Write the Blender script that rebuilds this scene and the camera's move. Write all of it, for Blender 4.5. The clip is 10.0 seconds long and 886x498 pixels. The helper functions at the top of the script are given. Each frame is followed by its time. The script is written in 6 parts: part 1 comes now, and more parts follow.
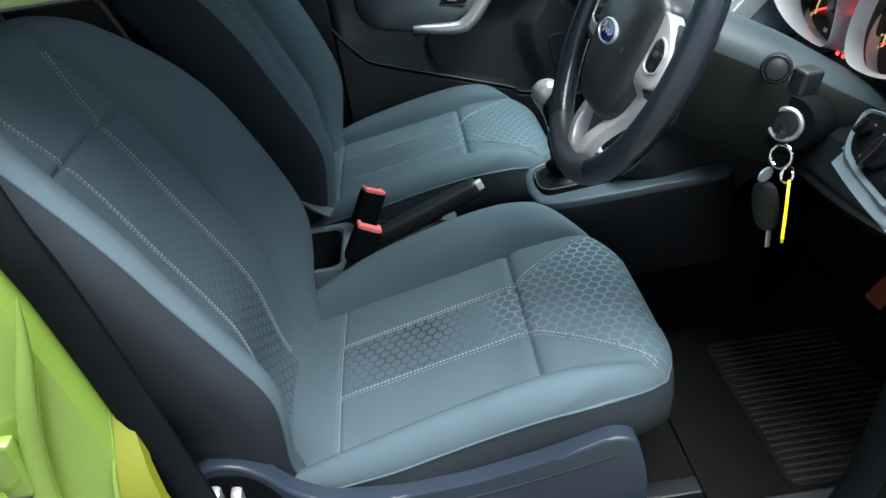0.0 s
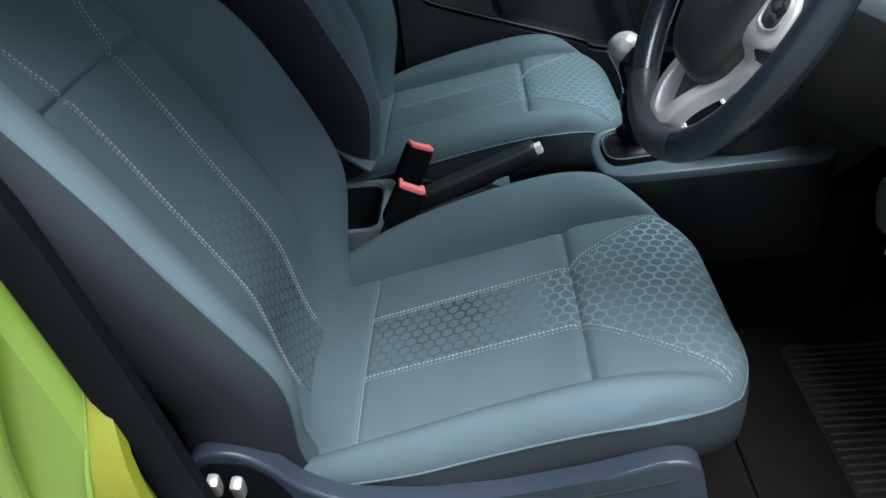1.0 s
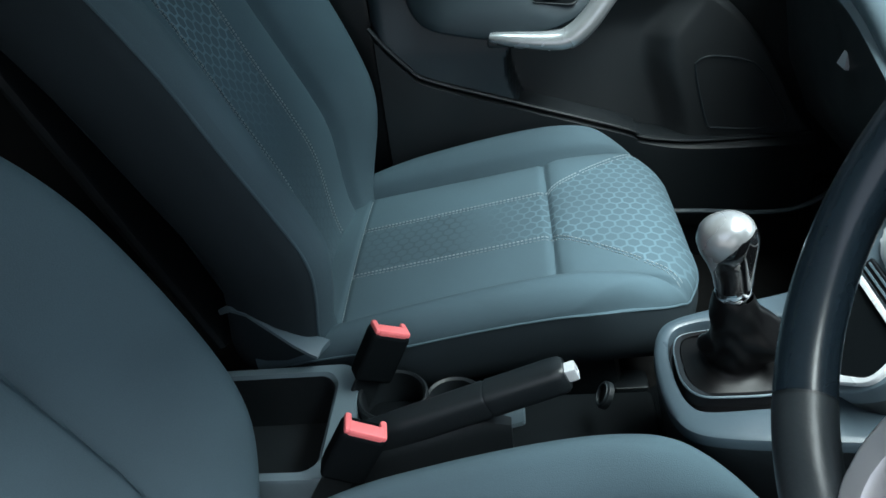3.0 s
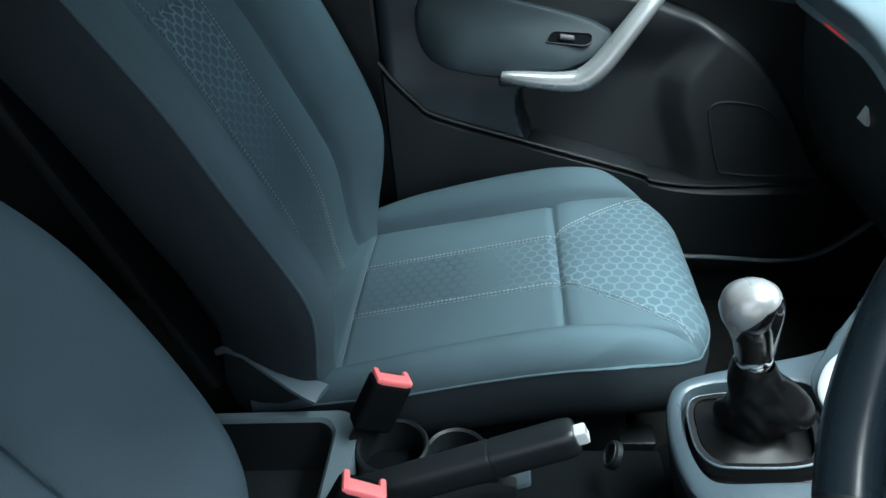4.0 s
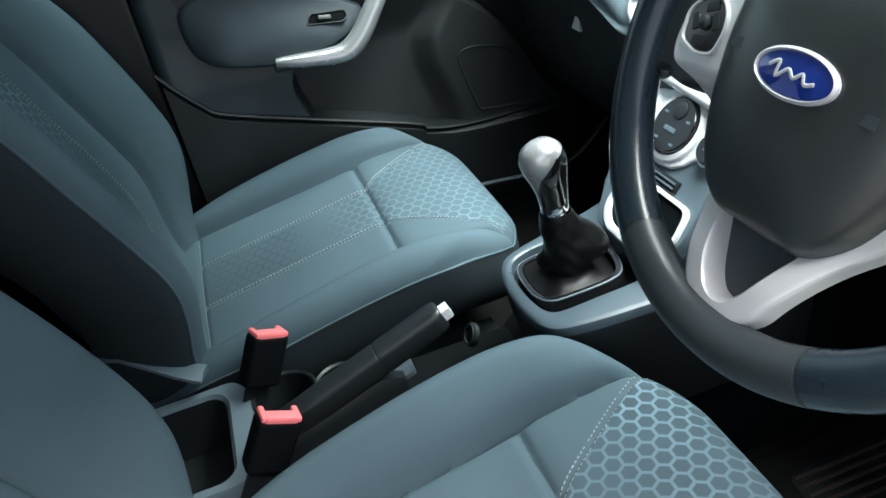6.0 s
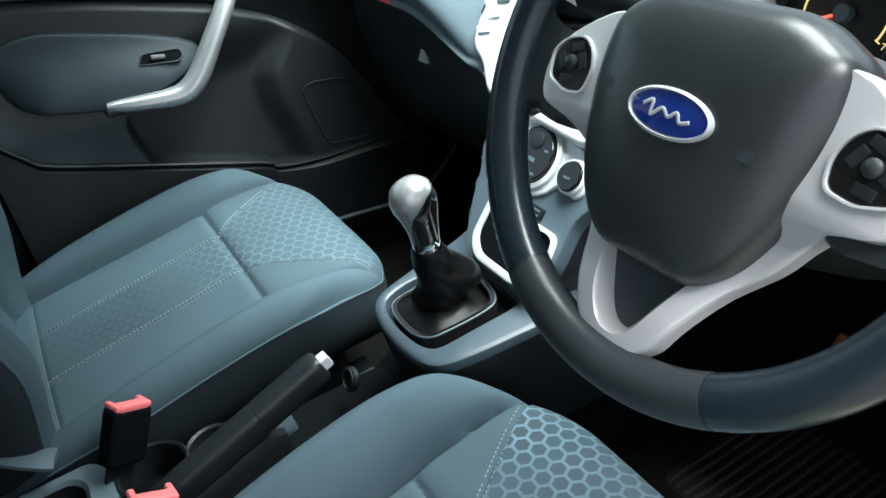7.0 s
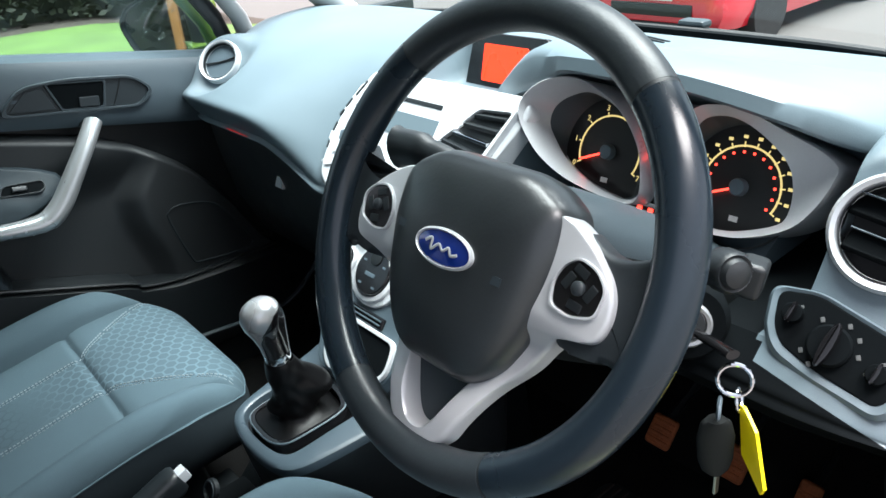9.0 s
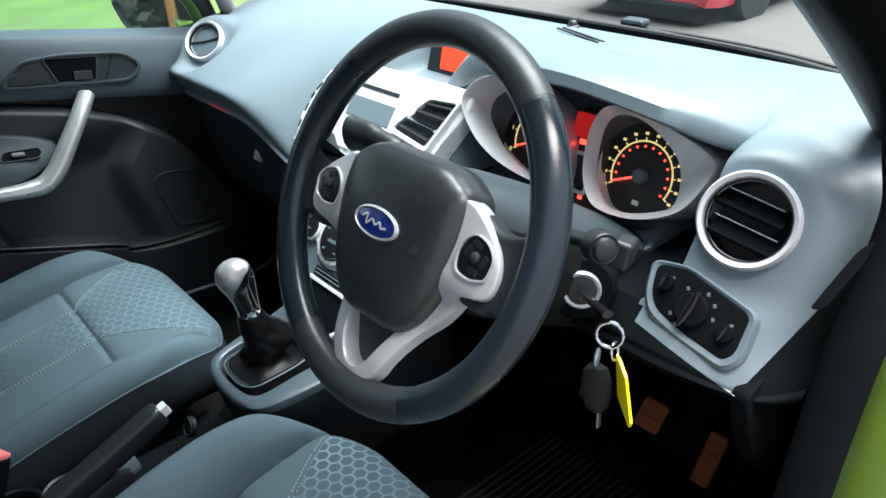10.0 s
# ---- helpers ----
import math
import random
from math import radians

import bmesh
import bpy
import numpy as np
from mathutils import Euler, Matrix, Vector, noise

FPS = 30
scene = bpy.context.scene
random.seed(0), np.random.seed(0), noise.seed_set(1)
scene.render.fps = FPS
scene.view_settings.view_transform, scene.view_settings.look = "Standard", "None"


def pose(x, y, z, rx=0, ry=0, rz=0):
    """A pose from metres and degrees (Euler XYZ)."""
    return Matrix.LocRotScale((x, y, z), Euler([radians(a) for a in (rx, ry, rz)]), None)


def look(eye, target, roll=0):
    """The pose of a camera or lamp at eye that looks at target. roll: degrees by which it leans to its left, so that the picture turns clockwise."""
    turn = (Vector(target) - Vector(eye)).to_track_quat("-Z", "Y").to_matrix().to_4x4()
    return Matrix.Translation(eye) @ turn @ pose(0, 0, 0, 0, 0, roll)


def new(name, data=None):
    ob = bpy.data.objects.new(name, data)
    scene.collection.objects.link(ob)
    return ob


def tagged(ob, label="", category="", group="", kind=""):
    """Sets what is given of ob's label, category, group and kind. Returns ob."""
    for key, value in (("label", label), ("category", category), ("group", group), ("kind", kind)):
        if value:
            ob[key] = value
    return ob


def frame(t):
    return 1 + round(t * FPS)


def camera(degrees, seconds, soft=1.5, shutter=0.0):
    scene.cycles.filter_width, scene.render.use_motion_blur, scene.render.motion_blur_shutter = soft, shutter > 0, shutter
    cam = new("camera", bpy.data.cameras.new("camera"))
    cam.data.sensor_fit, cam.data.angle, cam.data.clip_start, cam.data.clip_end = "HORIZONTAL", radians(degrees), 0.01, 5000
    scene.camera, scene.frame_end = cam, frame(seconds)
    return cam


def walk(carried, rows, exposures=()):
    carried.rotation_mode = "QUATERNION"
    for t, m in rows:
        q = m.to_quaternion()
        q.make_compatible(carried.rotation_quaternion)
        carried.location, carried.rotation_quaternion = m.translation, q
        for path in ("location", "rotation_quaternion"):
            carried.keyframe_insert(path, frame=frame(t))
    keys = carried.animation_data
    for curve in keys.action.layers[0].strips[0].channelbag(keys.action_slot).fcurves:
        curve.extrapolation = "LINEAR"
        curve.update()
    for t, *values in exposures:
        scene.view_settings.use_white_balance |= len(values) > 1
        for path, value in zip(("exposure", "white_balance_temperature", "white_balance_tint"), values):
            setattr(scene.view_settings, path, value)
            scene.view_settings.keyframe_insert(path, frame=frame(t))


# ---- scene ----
cam = camera(61.0, 10.0)
METRES, EYE, TILT, LEAN, TURN = 1.5, 1.2, -30.0, 0.0, 0.0
EXPOSURE = 1.75
PATH = [
    (0, (0.012, -0.064, 1.273), (0.007, 1.657, 0.254), -9.0),
    (0.5, (0.016, 0.019, 1.227), (-0.1, 1.714, 0.172), -7.9),
    (1, (0.017, 0.075, 1.22), (-0.132, 1.732, 0.109), -7.3),
    (1.5, (0.015, 0.155, 1.199), (-0.135, 1.764, 0.02), -7.3),
    (2, (0.008, 0.284, 1.198), (-0.08, 1.879, -0.005), -7.4),
    (2.5, (0.034, 0.469, 1.171), (-0.141, 2.096, 0.021), -8.8),
    (3, (0.052, 0.649, 1.189), (-0.155, 2.303, 0.084), -7.3),
    (3.2, (0.058, 0.695, 1.202), (-0.133, 2.354, 0.100), -6.2),
    (4.3, (0.027, 0.683, 1.199), (-0.167, 2.372, 0.146), -4.9),
    (4.5, (0.021, 0.653, 1.19), (-0.171, 2.339, 0.132), -6.0),
    (5, (-0.041, 0.507, 1.2), (-0.147, 2.194, 0.131), -5.9),
    (5.5, (-0.087, 0.423, 1.197), (0.032, 2.086, 0.093), -8.2),
    (6, (-0.05, 0.531, 1.185), (0.318, 2.172, 0.102), -11.1),
    (6.2, (-0.05, 0.549, 1.194), (0.424, 2.146, 0.088), -9.4),
    (7.3, (-0.072, 0.57, 1.199), (0.728, 2.048, 0.116), -8.9),
    (7.5, (-0.068, 0.566, 1.205), (0.757, 2.044, 0.139), -8.7),
    (8, (-0.047, 0.534, 1.214), (0.931, 1.967, 0.218), -6.7),
    (8.5, (-0.054, 0.486, 1.238), (1.0, 1.92, 0.324), -6.2),
    (9, (-0.069, 0.457, 1.261), (1.025, 1.873, 0.369), -5.8),
    (9.5, (-0.089, 0.386, 1.289), (1.034, 1.749, 0.351), -5.2),
    (10, (-0.101, 0.322, 1.326), (0.984, 1.695, 0.357), -4.0),
]
walk(cam, [(t, look(eye, target, roll)) for t, eye, target, roll in PATH],
     [(0.0, EXPOSURE - 0.08, 6450, 10), (1.5, EXPOSURE - 0.27, 6600, 11), (2.0, EXPOSURE - 0.27, 6700, 11), (2.5, EXPOSURE - 0.08, 6600, 10), (3.2, EXPOSURE + 0.2, 6200, 7), (4.5, EXPOSURE + 0.4, 6200, 7),
      (5.5, EXPOSURE + 0.52, 6600, 10), (7.5, EXPOSURE + 0.32, 6450, 9), (8.0, EXPOSURE + 0.27, 6550, 13), (9.0, EXPOSURE + 0.22, 6550, 13), (9.5, EXPOSURE + 0.14, 6550, 13), (10.0, EXPOSURE + 0.05, 6550, 13)])

# ---- light ----
world = bpy.data.worlds.new("overcast_sky")
scene.world = world
world.use_nodes = True
wt = world.node_tree
sky = wt.nodes.new("ShaderNodeTexSky")
sky.sky_type, sky.sun_disc = "NISHITA", False
sky.sun_elevation, sky.sun_rotation = radians(74), radians(122)
sky.air_density, sky.dust_density = 1.0, 3.0
grey = wt.nodes.new("ShaderNodeHueSaturation")
grey.inputs["Saturation"].default_value = 0.40
wt.links.new(sky.outputs[0], grey.inputs["Color"])
wt.links.new(grey.outputs[0], wt.nodes["Background"].inputs[0])
wt.nodes["Background"].inputs[1].default_value = 0.085
sun = new("sun", bpy.data.lights.new("sun", "SUN"))
sun.data.energy, sun.data.angle, sun.data.color = 6.0, radians(60), (1.0, 0.98, 0.97)
sun.matrix_world = look((0.5 + 1.1, 1.0 - 0.70, 0.9 + 4.65), (0.5, 1.0, 0.9))

# ---- materials ----
def srgb(r, g, b):
    return tuple(((c / 255 + 0.055) / 1.055) ** 2.4 if c > 10 else c / 255 / 12.92 for c in (r, g, b)) + (1,)


def material(name, base, rough=0.5, metal=0.0, vary=0.15, scale=6.0, grain=400.0, bump=0.1, depth=0.001, coat=0.0, spec=0.5, sheen=0.0, emit=None):
    """A surface with slow stains and fine grain."""
    m = bpy.data.materials.new(name)
    m.use_nodes = True
    t = m.node_tree
    b = t.nodes["Principled BSDF"]
    co = t.nodes.new("ShaderNodeTexCoord")
    n1, n2 = t.nodes.new("ShaderNodeTexNoise"), t.nodes.new("ShaderNodeTexNoise")
    n1.inputs["Scale"].default_value, n1.inputs["Detail"].default_value = scale, 5
    n2.inputs["Scale"].default_value, n2.inputs["Detail"].default_value = grain, 3
    for n in (n1, n2):
        t.links.new(co.outputs["Object"], n.inputs["Vector"])
    add = t.nodes.new("ShaderNodeMath")
    add.operation = "ADD"
    t.links.new(n1.outputs[0], add.inputs[0])
    half = t.nodes.new("ShaderNodeMath")
    half.operation, half.inputs[1].default_value = "MULTIPLY", 0.6
    t.links.new(n2.outputs[0], half.inputs[0])
    t.links.new(half.outputs[0], add.inputs[1])
    ramp = t.nodes.new("ShaderNodeMapRange")
    ramp.inputs[1].default_value, ramp.inputs[2].default_value = 0.5, 1.1
    ramp.inputs[3].default_value, ramp.inputs[4].default_value = 1 - vary, 1 + vary
    t.links.new(add.outputs[0], ramp.inputs[0])
    mul = t.nodes.new("ShaderNodeVectorMath")
    mul.operation = "SCALE"
    mul.inputs[0].default_value = base[:3]
    t.links.new(ramp.outputs[0], mul.inputs["Scale"])
    t.links.new(mul.outputs[0], b.inputs["Base Color"])
    rr = t.nodes.new("ShaderNodeMapRange")
    rr.inputs[1].default_value, rr.inputs[2].default_value = 0.3, 0.7
    rr.inputs[3].default_value, rr.inputs[4].default_value = max(0.02, rough - 0.08), min(1, rough + 0.08)
    t.links.new(n1.outputs[0], rr.inputs[0])
    t.links.new(rr.outputs[0], b.inputs["Roughness"])
    b.inputs["Metallic"].default_value = metal
    b.inputs["Coat Weight"].default_value = coat
    b.inputs["Specular IOR Level"].default_value = spec
    b.inputs["Sheen Weight"].default_value = sheen
    if emit:
        b.inputs["Emission Color"].default_value = emit[0]
        b.inputs["Emission Strength"].default_value = emit[1]
    if bump:
        bp = t.nodes.new("ShaderNodeBump")
        bp.inputs["Strength"].default_value, bp.inputs["Distance"].default_value = bump, depth
        t.links.new(n2.outputs[0], bp.inputs["Height"])
        t.links.new(bp.outputs[0], b.inputs["Normal"])
    return m


def hex_material(name, base, stops, panel, cell=0.0188, strength=1.0, lean=0.0):
    """Woven cloth with a honeycomb print that fades along the panel. stops: (place along the panel, outline), 1 light,
    0.5 none, 0 dark.
    panel: the printed strip's start, half width, the place from which it widens, and by how much. lean: how much
    stronger the print grows across the panel, for light that favours one side."""
    m = material(name, base, 0.9, vary=0.12, scale=9, grain=900, bump=0.35, depth=0.0008, spec=0.22)
    t = m.node_tree
    b = t.nodes["Principled BSDF"]
    was = b.inputs["Base Color"].links[0].from_socket

    def op(kind, a, c=None, d=None):
        n = t.nodes.new("ShaderNodeMath")
        n.operation = kind
        for k, v in enumerate((a, c, d)):
            if v is None:
                continue
            if isinstance(v, (int, float)):
                n.inputs[k].default_value = v
            else:
                t.links.new(v, n.inputs[k])
        return n.outputs[0]

    uv = t.nodes.new("ShaderNodeUVMap")
    sep = t.nodes.new("ShaderNodeSeparateXYZ")
    t.links.new(uv.outputs[0], sep.inputs[0])
    x = op("DIVIDE", op("ADD", sep.outputs[0], 10 * cell * 3), cell)
    y = op("DIVIDE", op("ADD", sep.outputs[1], 10 * cell * 3), cell)
    x, y = y, x
    q = 3 ** 0.5
    ax, ay = op("SUBTRACT", op("FLOORED_MODULO", x, 1.0), 0.5), op("SUBTRACT", op("FLOORED_MODULO", y, q), q / 2)
    bx = op("SUBTRACT", op("FLOORED_MODULO", op("ADD", x, 0.5), 1.0), 0.5)
    by = op("SUBTRACT", op("FLOORED_MODULO", op("ADD", y, q / 2), q), q / 2)

    def edge(gx, gy):
        gx, gy = op("ABSOLUTE", gx), op("ABSOLUTE", gy)
        return op("MAXIMUM", gx, op("ADD", op("MULTIPLY", gx, 0.5), op("MULTIPLY", gy, q / 2)))

    e = op("MINIMUM", edge(ax, ay), edge(bx, by))
    line = t.nodes.new("ShaderNodeMapRange")
    line.interpolation_type = "SMOOTHSTEP"
    line.inputs[1].default_value, line.inputs[2].default_value = 0.36, 0.45
    t.links.new(e, line.inputs[0])
    fade = t.nodes.new("ShaderNodeMapRange")
    fade.inputs[1].default_value, fade.inputs[2].default_value = stops[0][0], stops[-1][0]
    t.links.new(sep.outputs[1], fade.inputs[0])
    ramp = t.nodes.new("ShaderNodeValToRGB")
    span = stops[-1][0] - stops[0][0]
    for k, (at, v) in enumerate(stops):
        el = ramp.color_ramp.elements[k] if k < 2 else ramp.color_ramp.elements.new(min(1.0, (at - stops[0][0]) / span))
        el.position, el.color = (at - stops[0][0]) / span, (v, v, v, 1)
    t.links.new(fade.outputs[0], ramp.inputs[0])
    cloud = t.nodes.new("ShaderNodeTexNoise")
    cloud.inputs["Scale"].default_value = 14
    t.links.new(uv.outputs[0], cloud.inputs["Vector"])
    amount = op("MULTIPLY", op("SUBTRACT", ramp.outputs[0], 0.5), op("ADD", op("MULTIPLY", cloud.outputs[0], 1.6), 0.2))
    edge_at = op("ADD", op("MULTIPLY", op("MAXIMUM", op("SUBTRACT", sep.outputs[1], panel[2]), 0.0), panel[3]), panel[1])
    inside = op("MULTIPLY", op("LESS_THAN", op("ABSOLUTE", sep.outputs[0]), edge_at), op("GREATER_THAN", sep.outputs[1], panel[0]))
    # lean paints in the stronger light on the far half of the print
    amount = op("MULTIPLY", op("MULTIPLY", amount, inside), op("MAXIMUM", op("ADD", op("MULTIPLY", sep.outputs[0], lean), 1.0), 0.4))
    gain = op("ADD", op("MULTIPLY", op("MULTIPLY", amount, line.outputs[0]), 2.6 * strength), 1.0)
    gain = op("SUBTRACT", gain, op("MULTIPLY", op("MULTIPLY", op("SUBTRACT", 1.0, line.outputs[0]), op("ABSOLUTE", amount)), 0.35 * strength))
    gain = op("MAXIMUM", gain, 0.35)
    mul = t.nodes.new("ShaderNodeVectorMath")
    mul.operation = "SCALE"
    t.links.new(was, mul.inputs[0])
    t.links.new(gain, mul.inputs["Scale"])
    t.links.new(mul.outputs[0], b.inputs["Base Color"])
    return m


CLOTH_BASE = (0.059, 0.092, 0.111)
CLOTH = material("grey_cloth", CLOTH_BASE, 0.92, vary=0.14, scale=7, grain=900, bump=0.4, depth=0.0008, spec=0.22)
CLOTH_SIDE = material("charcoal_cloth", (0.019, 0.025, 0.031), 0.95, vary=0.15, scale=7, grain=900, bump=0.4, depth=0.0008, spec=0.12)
# grey cloth darkened for the skirts and passenger side that lie in shade
CLOTH_SHADED = material("shaded_side_cloth", (0.022, 0.031, 0.037), 0.95, vary=0.14, scale=7, grain=900, bump=0.4, depth=0.0008, spec=0.15)
HEX_CUSHION = hex_material("honeycomb_cloth_cushion", CLOTH_BASE,
                           [(-0.34, 0.5), (-0.30, 0.40), (-0.16, 0.28), (-0.07, 0.46), (-0.04, 0.64), (0.0, 0.76), (0.05, 0.63), (0.12, 0.80), (0.18, 0.70), (0.22, 0.5)], (-0.313, 0.063, 0.0, 0.70), lean=5.0)
HEX_CUSHION_SOFT = hex_material("soft_honeycomb_cloth_cushion", CLOTH_BASE,
                                [(-0.34, 0.5), (-0.28, 0.42), (-0.16, 0.36), (-0.07, 0.58), (0.0, 0.70), (0.05, 0.66), (0.12, 0.72), (0.18, 0.66), (0.22, 0.5)], (-0.313, 0.063, 0.0, 0.70), strength=0.75)
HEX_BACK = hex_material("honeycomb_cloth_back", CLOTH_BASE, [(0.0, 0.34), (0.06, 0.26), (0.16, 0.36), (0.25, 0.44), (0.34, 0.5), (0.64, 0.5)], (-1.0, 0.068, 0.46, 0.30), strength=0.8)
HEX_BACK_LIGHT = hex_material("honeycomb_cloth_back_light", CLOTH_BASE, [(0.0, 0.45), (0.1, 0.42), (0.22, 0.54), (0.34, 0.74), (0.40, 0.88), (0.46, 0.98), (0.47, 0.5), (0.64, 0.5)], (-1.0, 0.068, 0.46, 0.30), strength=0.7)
THREAD = material("pale_thread", (0.20, 0.24, 0.255), 0.8, vary=0.1, bump=0)
SOFT = material("blue_grey_soft_plastic", (0.102, 0.140, 0.161), 0.48, vary=0.08, scale=4, grain=900, bump=0.16, depth=0.0006)
DOORP = material("dark_grey_door_plastic", (0.028, 0.040, 0.048), 0.45, vary=0.1, scale=4, grain=700, bump=0.3, depth=0.0006)
DARKP = material("charcoal_door_plastic", (0.012, 0.018, 0.022), 0.5, vary=0.15, scale=5, grain=700, bump=0.3, depth=0.0006)
# blacker than real plastic: carries the shade of recesses and undersides
MATT = material("shade_black_plastic", (0.003, 0.0042, 0.005), 0.75, vary=0.25, scale=9, grain=500, bump=0.2, depth=0.0005, spec=0.05)
RAIL = material("slate_soft_door_plastic", (0.052, 0.072, 0.086), 0.38, vary=0.08, scale=4, grain=700, bump=0.35, depth=0.0006)
ARMPAD = material("slate_armrest_skin", (0.028, 0.041, 0.049), 0.52, spec=0.3, vary=0.08, scale=4, grain=700, bump=0.3, depth=0.0006)
# door plastic darkened for the shade in the pocket and upper field
POCKET = material("shaded_pocket_plastic", (0.017, 0.020, 0.022), 0.52, vary=0.12, scale=5, grain=700, bump=0.3, depth=0.0006)
HUBSKIN = material("hub_leatherette", (0.022, 0.027, 0.030), 0.36, vary=0.12, scale=8, grain=320, bump=0.2, depth=0.0005, spec=0.7)
ENDP = material("charcoal_end_plastic", (0.008, 0.010, 0.010), 0.65, vary=0.15, scale=6, grain=600, bump=0.2, depth=0.0005, spec=0.15)
SIDEP = material("navy_grey_seat_plastic", (0.016, 0.024, 0.037), 0.38, vary=0.15, scale=6, grain=600, bump=0.2, depth=0.0005, spec=0.25)
SYMBOL = material("pale_printed_symbol", (0.085, 0.09, 0.09), 0.6, vary=0.1, bump=0)
TRIM = material("slate_hard_plastic", (0.074, 0.104, 0.124), 0.42, vary=0.08, scale=5, grain=500, bump=0.15, depth=0.0004)
SURROUND = material("dark_slate_console_plastic", (0.048, 0.069, 0.085), 0.34, vary=0.08, scale=5, grain=500, bump=0.15, depth=0.0004)
BLACK = material("black_plastic", (0.009, 0.012, 0.014), 0.45, vary=0.2, scale=8, grain=500, bump=0.15, depth=0.0005)
GLOSS = material("gloss_black_plastic", (0.008, 0.008, 0.009), 0.12, vary=0.2, bump=0.02)
RUBBER = material("black_rubber", (0.018, 0.018, 0.019), 0.65, vary=0.2, scale=20, grain=300, bump=0.2)
CARPET = material("black_carpet", (0.010, 0.010, 0.010), 1.0, vary=0.35, scale=30, grain=700, bump=1.0, depth=0.003, spec=0.1)
LEATHER = material("black_leather", (0.020, 0.026, 0.030), 0.42, vary=0.15, scale=12, grain=260, bump=0.25, depth=0.0006)
SHINE = material("black_gloss_leatherette", (0.009, 0.016, 0.023), 0.27, vary=0.12, scale=9, grain=260, bump=0.05, depth=0.0004)
GAITER = material("black_gaiter_leather", (0.0030, 0.0030, 0.0034), 0.38, spec=0.22, vary=0.15, scale=14, grain=300, bump=0.2, depth=0.0005)
SILVER = material("silver_paint", (0.60, 0.62, 0.64), 0.34, metal=0.25, vary=0.05, scale=6, grain=1500, bump=0.03, depth=0.0003)
KNOBSILVER = material("satin_knob_silver", (0.42, 0.43, 0.44), 0.30, metal=0.6, vary=0.06, bump=0.02)
PEARL = material("bright_silver_plastic", (0.66, 0.68, 0.70), 0.3, metal=0.2, vary=0.04, bump=0.02)
CHROME = material("chrome", (0.8, 0.8, 0.82), 0.08, metal=1.0, vary=0.03, bump=0)
LIME = material("lime_green_paint", srgb(90, 115, 46), 0.25, vary=0.05, scale=3, bump=0.0, coat=0.6)
# the same lime, darkened and yellowed for the shade in the pillar recess
LIME_SHADED = material("lime_green_recess_shade", srgb(94, 101, 24), 0.35, vary=0.1, scale=6, bump=0.0, coat=0.3)
RED = material("red_plastic", srgb(238, 118, 120), 0.45, vary=0.06, bump=0.05)
BLUE = material("blue_enamel", srgb(22, 52, 140), 0.15, vary=0.05, bump=0.0, coat=1.0)
ORANGE = material("orange_display", (0.25, 0.02, 0.01), 0.3, vary=0.02, bump=0, emit=((1.0, 0.040, 0.004, 1), 0.6))
REDGLOW = material("red_display", (0.12, 0.01, 0.01), 0.3, vary=0.02, bump=0, emit=((1.0, 0.02, 0.012, 1), 0.10))
NEEDLE = material("lit_red_needle", (0.9, 0.05, 0.03), 0.4, vary=0.02, bump=0, emit=((1.0, 0.05, 0.03, 1), 1.2))
SCALE_Y = material("lit_yellow_scale", (0.6, 0.5, 0.2), 0.5, vary=0.02, bump=0, emit=((0.9, 0.72, 0.28, 1), 0.22))
DIAL = material("black_dial", (0.01, 0.01, 0.011), 0.35, vary=0.1, bump=0.02)
YELLOW = material("yellow_tag", srgb(250, 226, 10), 0.4, vary=0.05, bump=0.02)
PEDAL = material("dusty_brown_rubber", (0.34, 0.095, 0.032), 0.8, vary=0.4, scale=40, grain=300, bump=0.5, depth=0.002)
BRASS = material("nickel_key", (0.6, 0.55, 0.42), 0.3, metal=1.0, vary=0.1, bump=0.02)
ROOFLINING = material("grey_roof_lining", (0.45, 0.45, 0.44), 0.95, vary=0.05, bump=0.2)
GREYPILLAR = material("pale_grey_pillar_trim", (0.42, 0.43, 0.43), 0.7, vary=0.05, bump=0.1)
ASPHALT = material("worn_asphalt", (0.072, 0.069, 0.066), 0.9, vary=0.2, scale=0.8, grain=60, bump=0.6, depth=0.01)
GRASS = material("lawn_green", (0.055, 0.105, 0.017), 0.8, vary=0.35, scale=1.2, grain=50, bump=0.5, depth=0.02)
SOIL = material("leaf_litter", (0.040, 0.030, 0.023), 0.95, vary=0.5, scale=6, grain=40, bump=1.0, depth=0.03)
LEAF = material("dark_hedge_leaf", (0.018, 0.024, 0.011), 0.7, vary=0.4, scale=10, grain=60, bump=0.2)
REDPAINT = material("red_car_paint", (0.62, 0.02, 0.035), 0.2, vary=0.05, bump=0, coat=1.0)
WOOD = material("orange_wood", (0.45, 0.20, 0.06), 0.6, vary=0.3, scale=6, grain=60, bump=0.3)
PLATE = material("white_plate", (0.75, 0.75, 0.72), 0.4, vary=0.05, bump=0)


def glass(name, tint=(0.80, 0.92, 0.92)):
    m = bpy.data.materials.new(name)
    m.use_nodes = True
    t = m.node_tree
    t.nodes.remove(t.nodes["Principled BSDF"])
    tr, gl, mix = (t.nodes.new("ShaderNode" + k) for k in ("BsdfTransparent", "BsdfGlossy", "MixShader"))
    tr.inputs[0].default_value = (*tint, 1)
    gl.inputs["Roughness"].default_value = 0.02
    mix.inputs[0].default_value = 0.04
    t.links.new(tr.outputs[0], mix.inputs[1])
    t.links.new(gl.outputs[0], mix.inputs[2])
    t.links.new(mix.outputs[0], t.nodes["Material Output"].inputs[0])
    return m


GLASS = glass("window_glass")
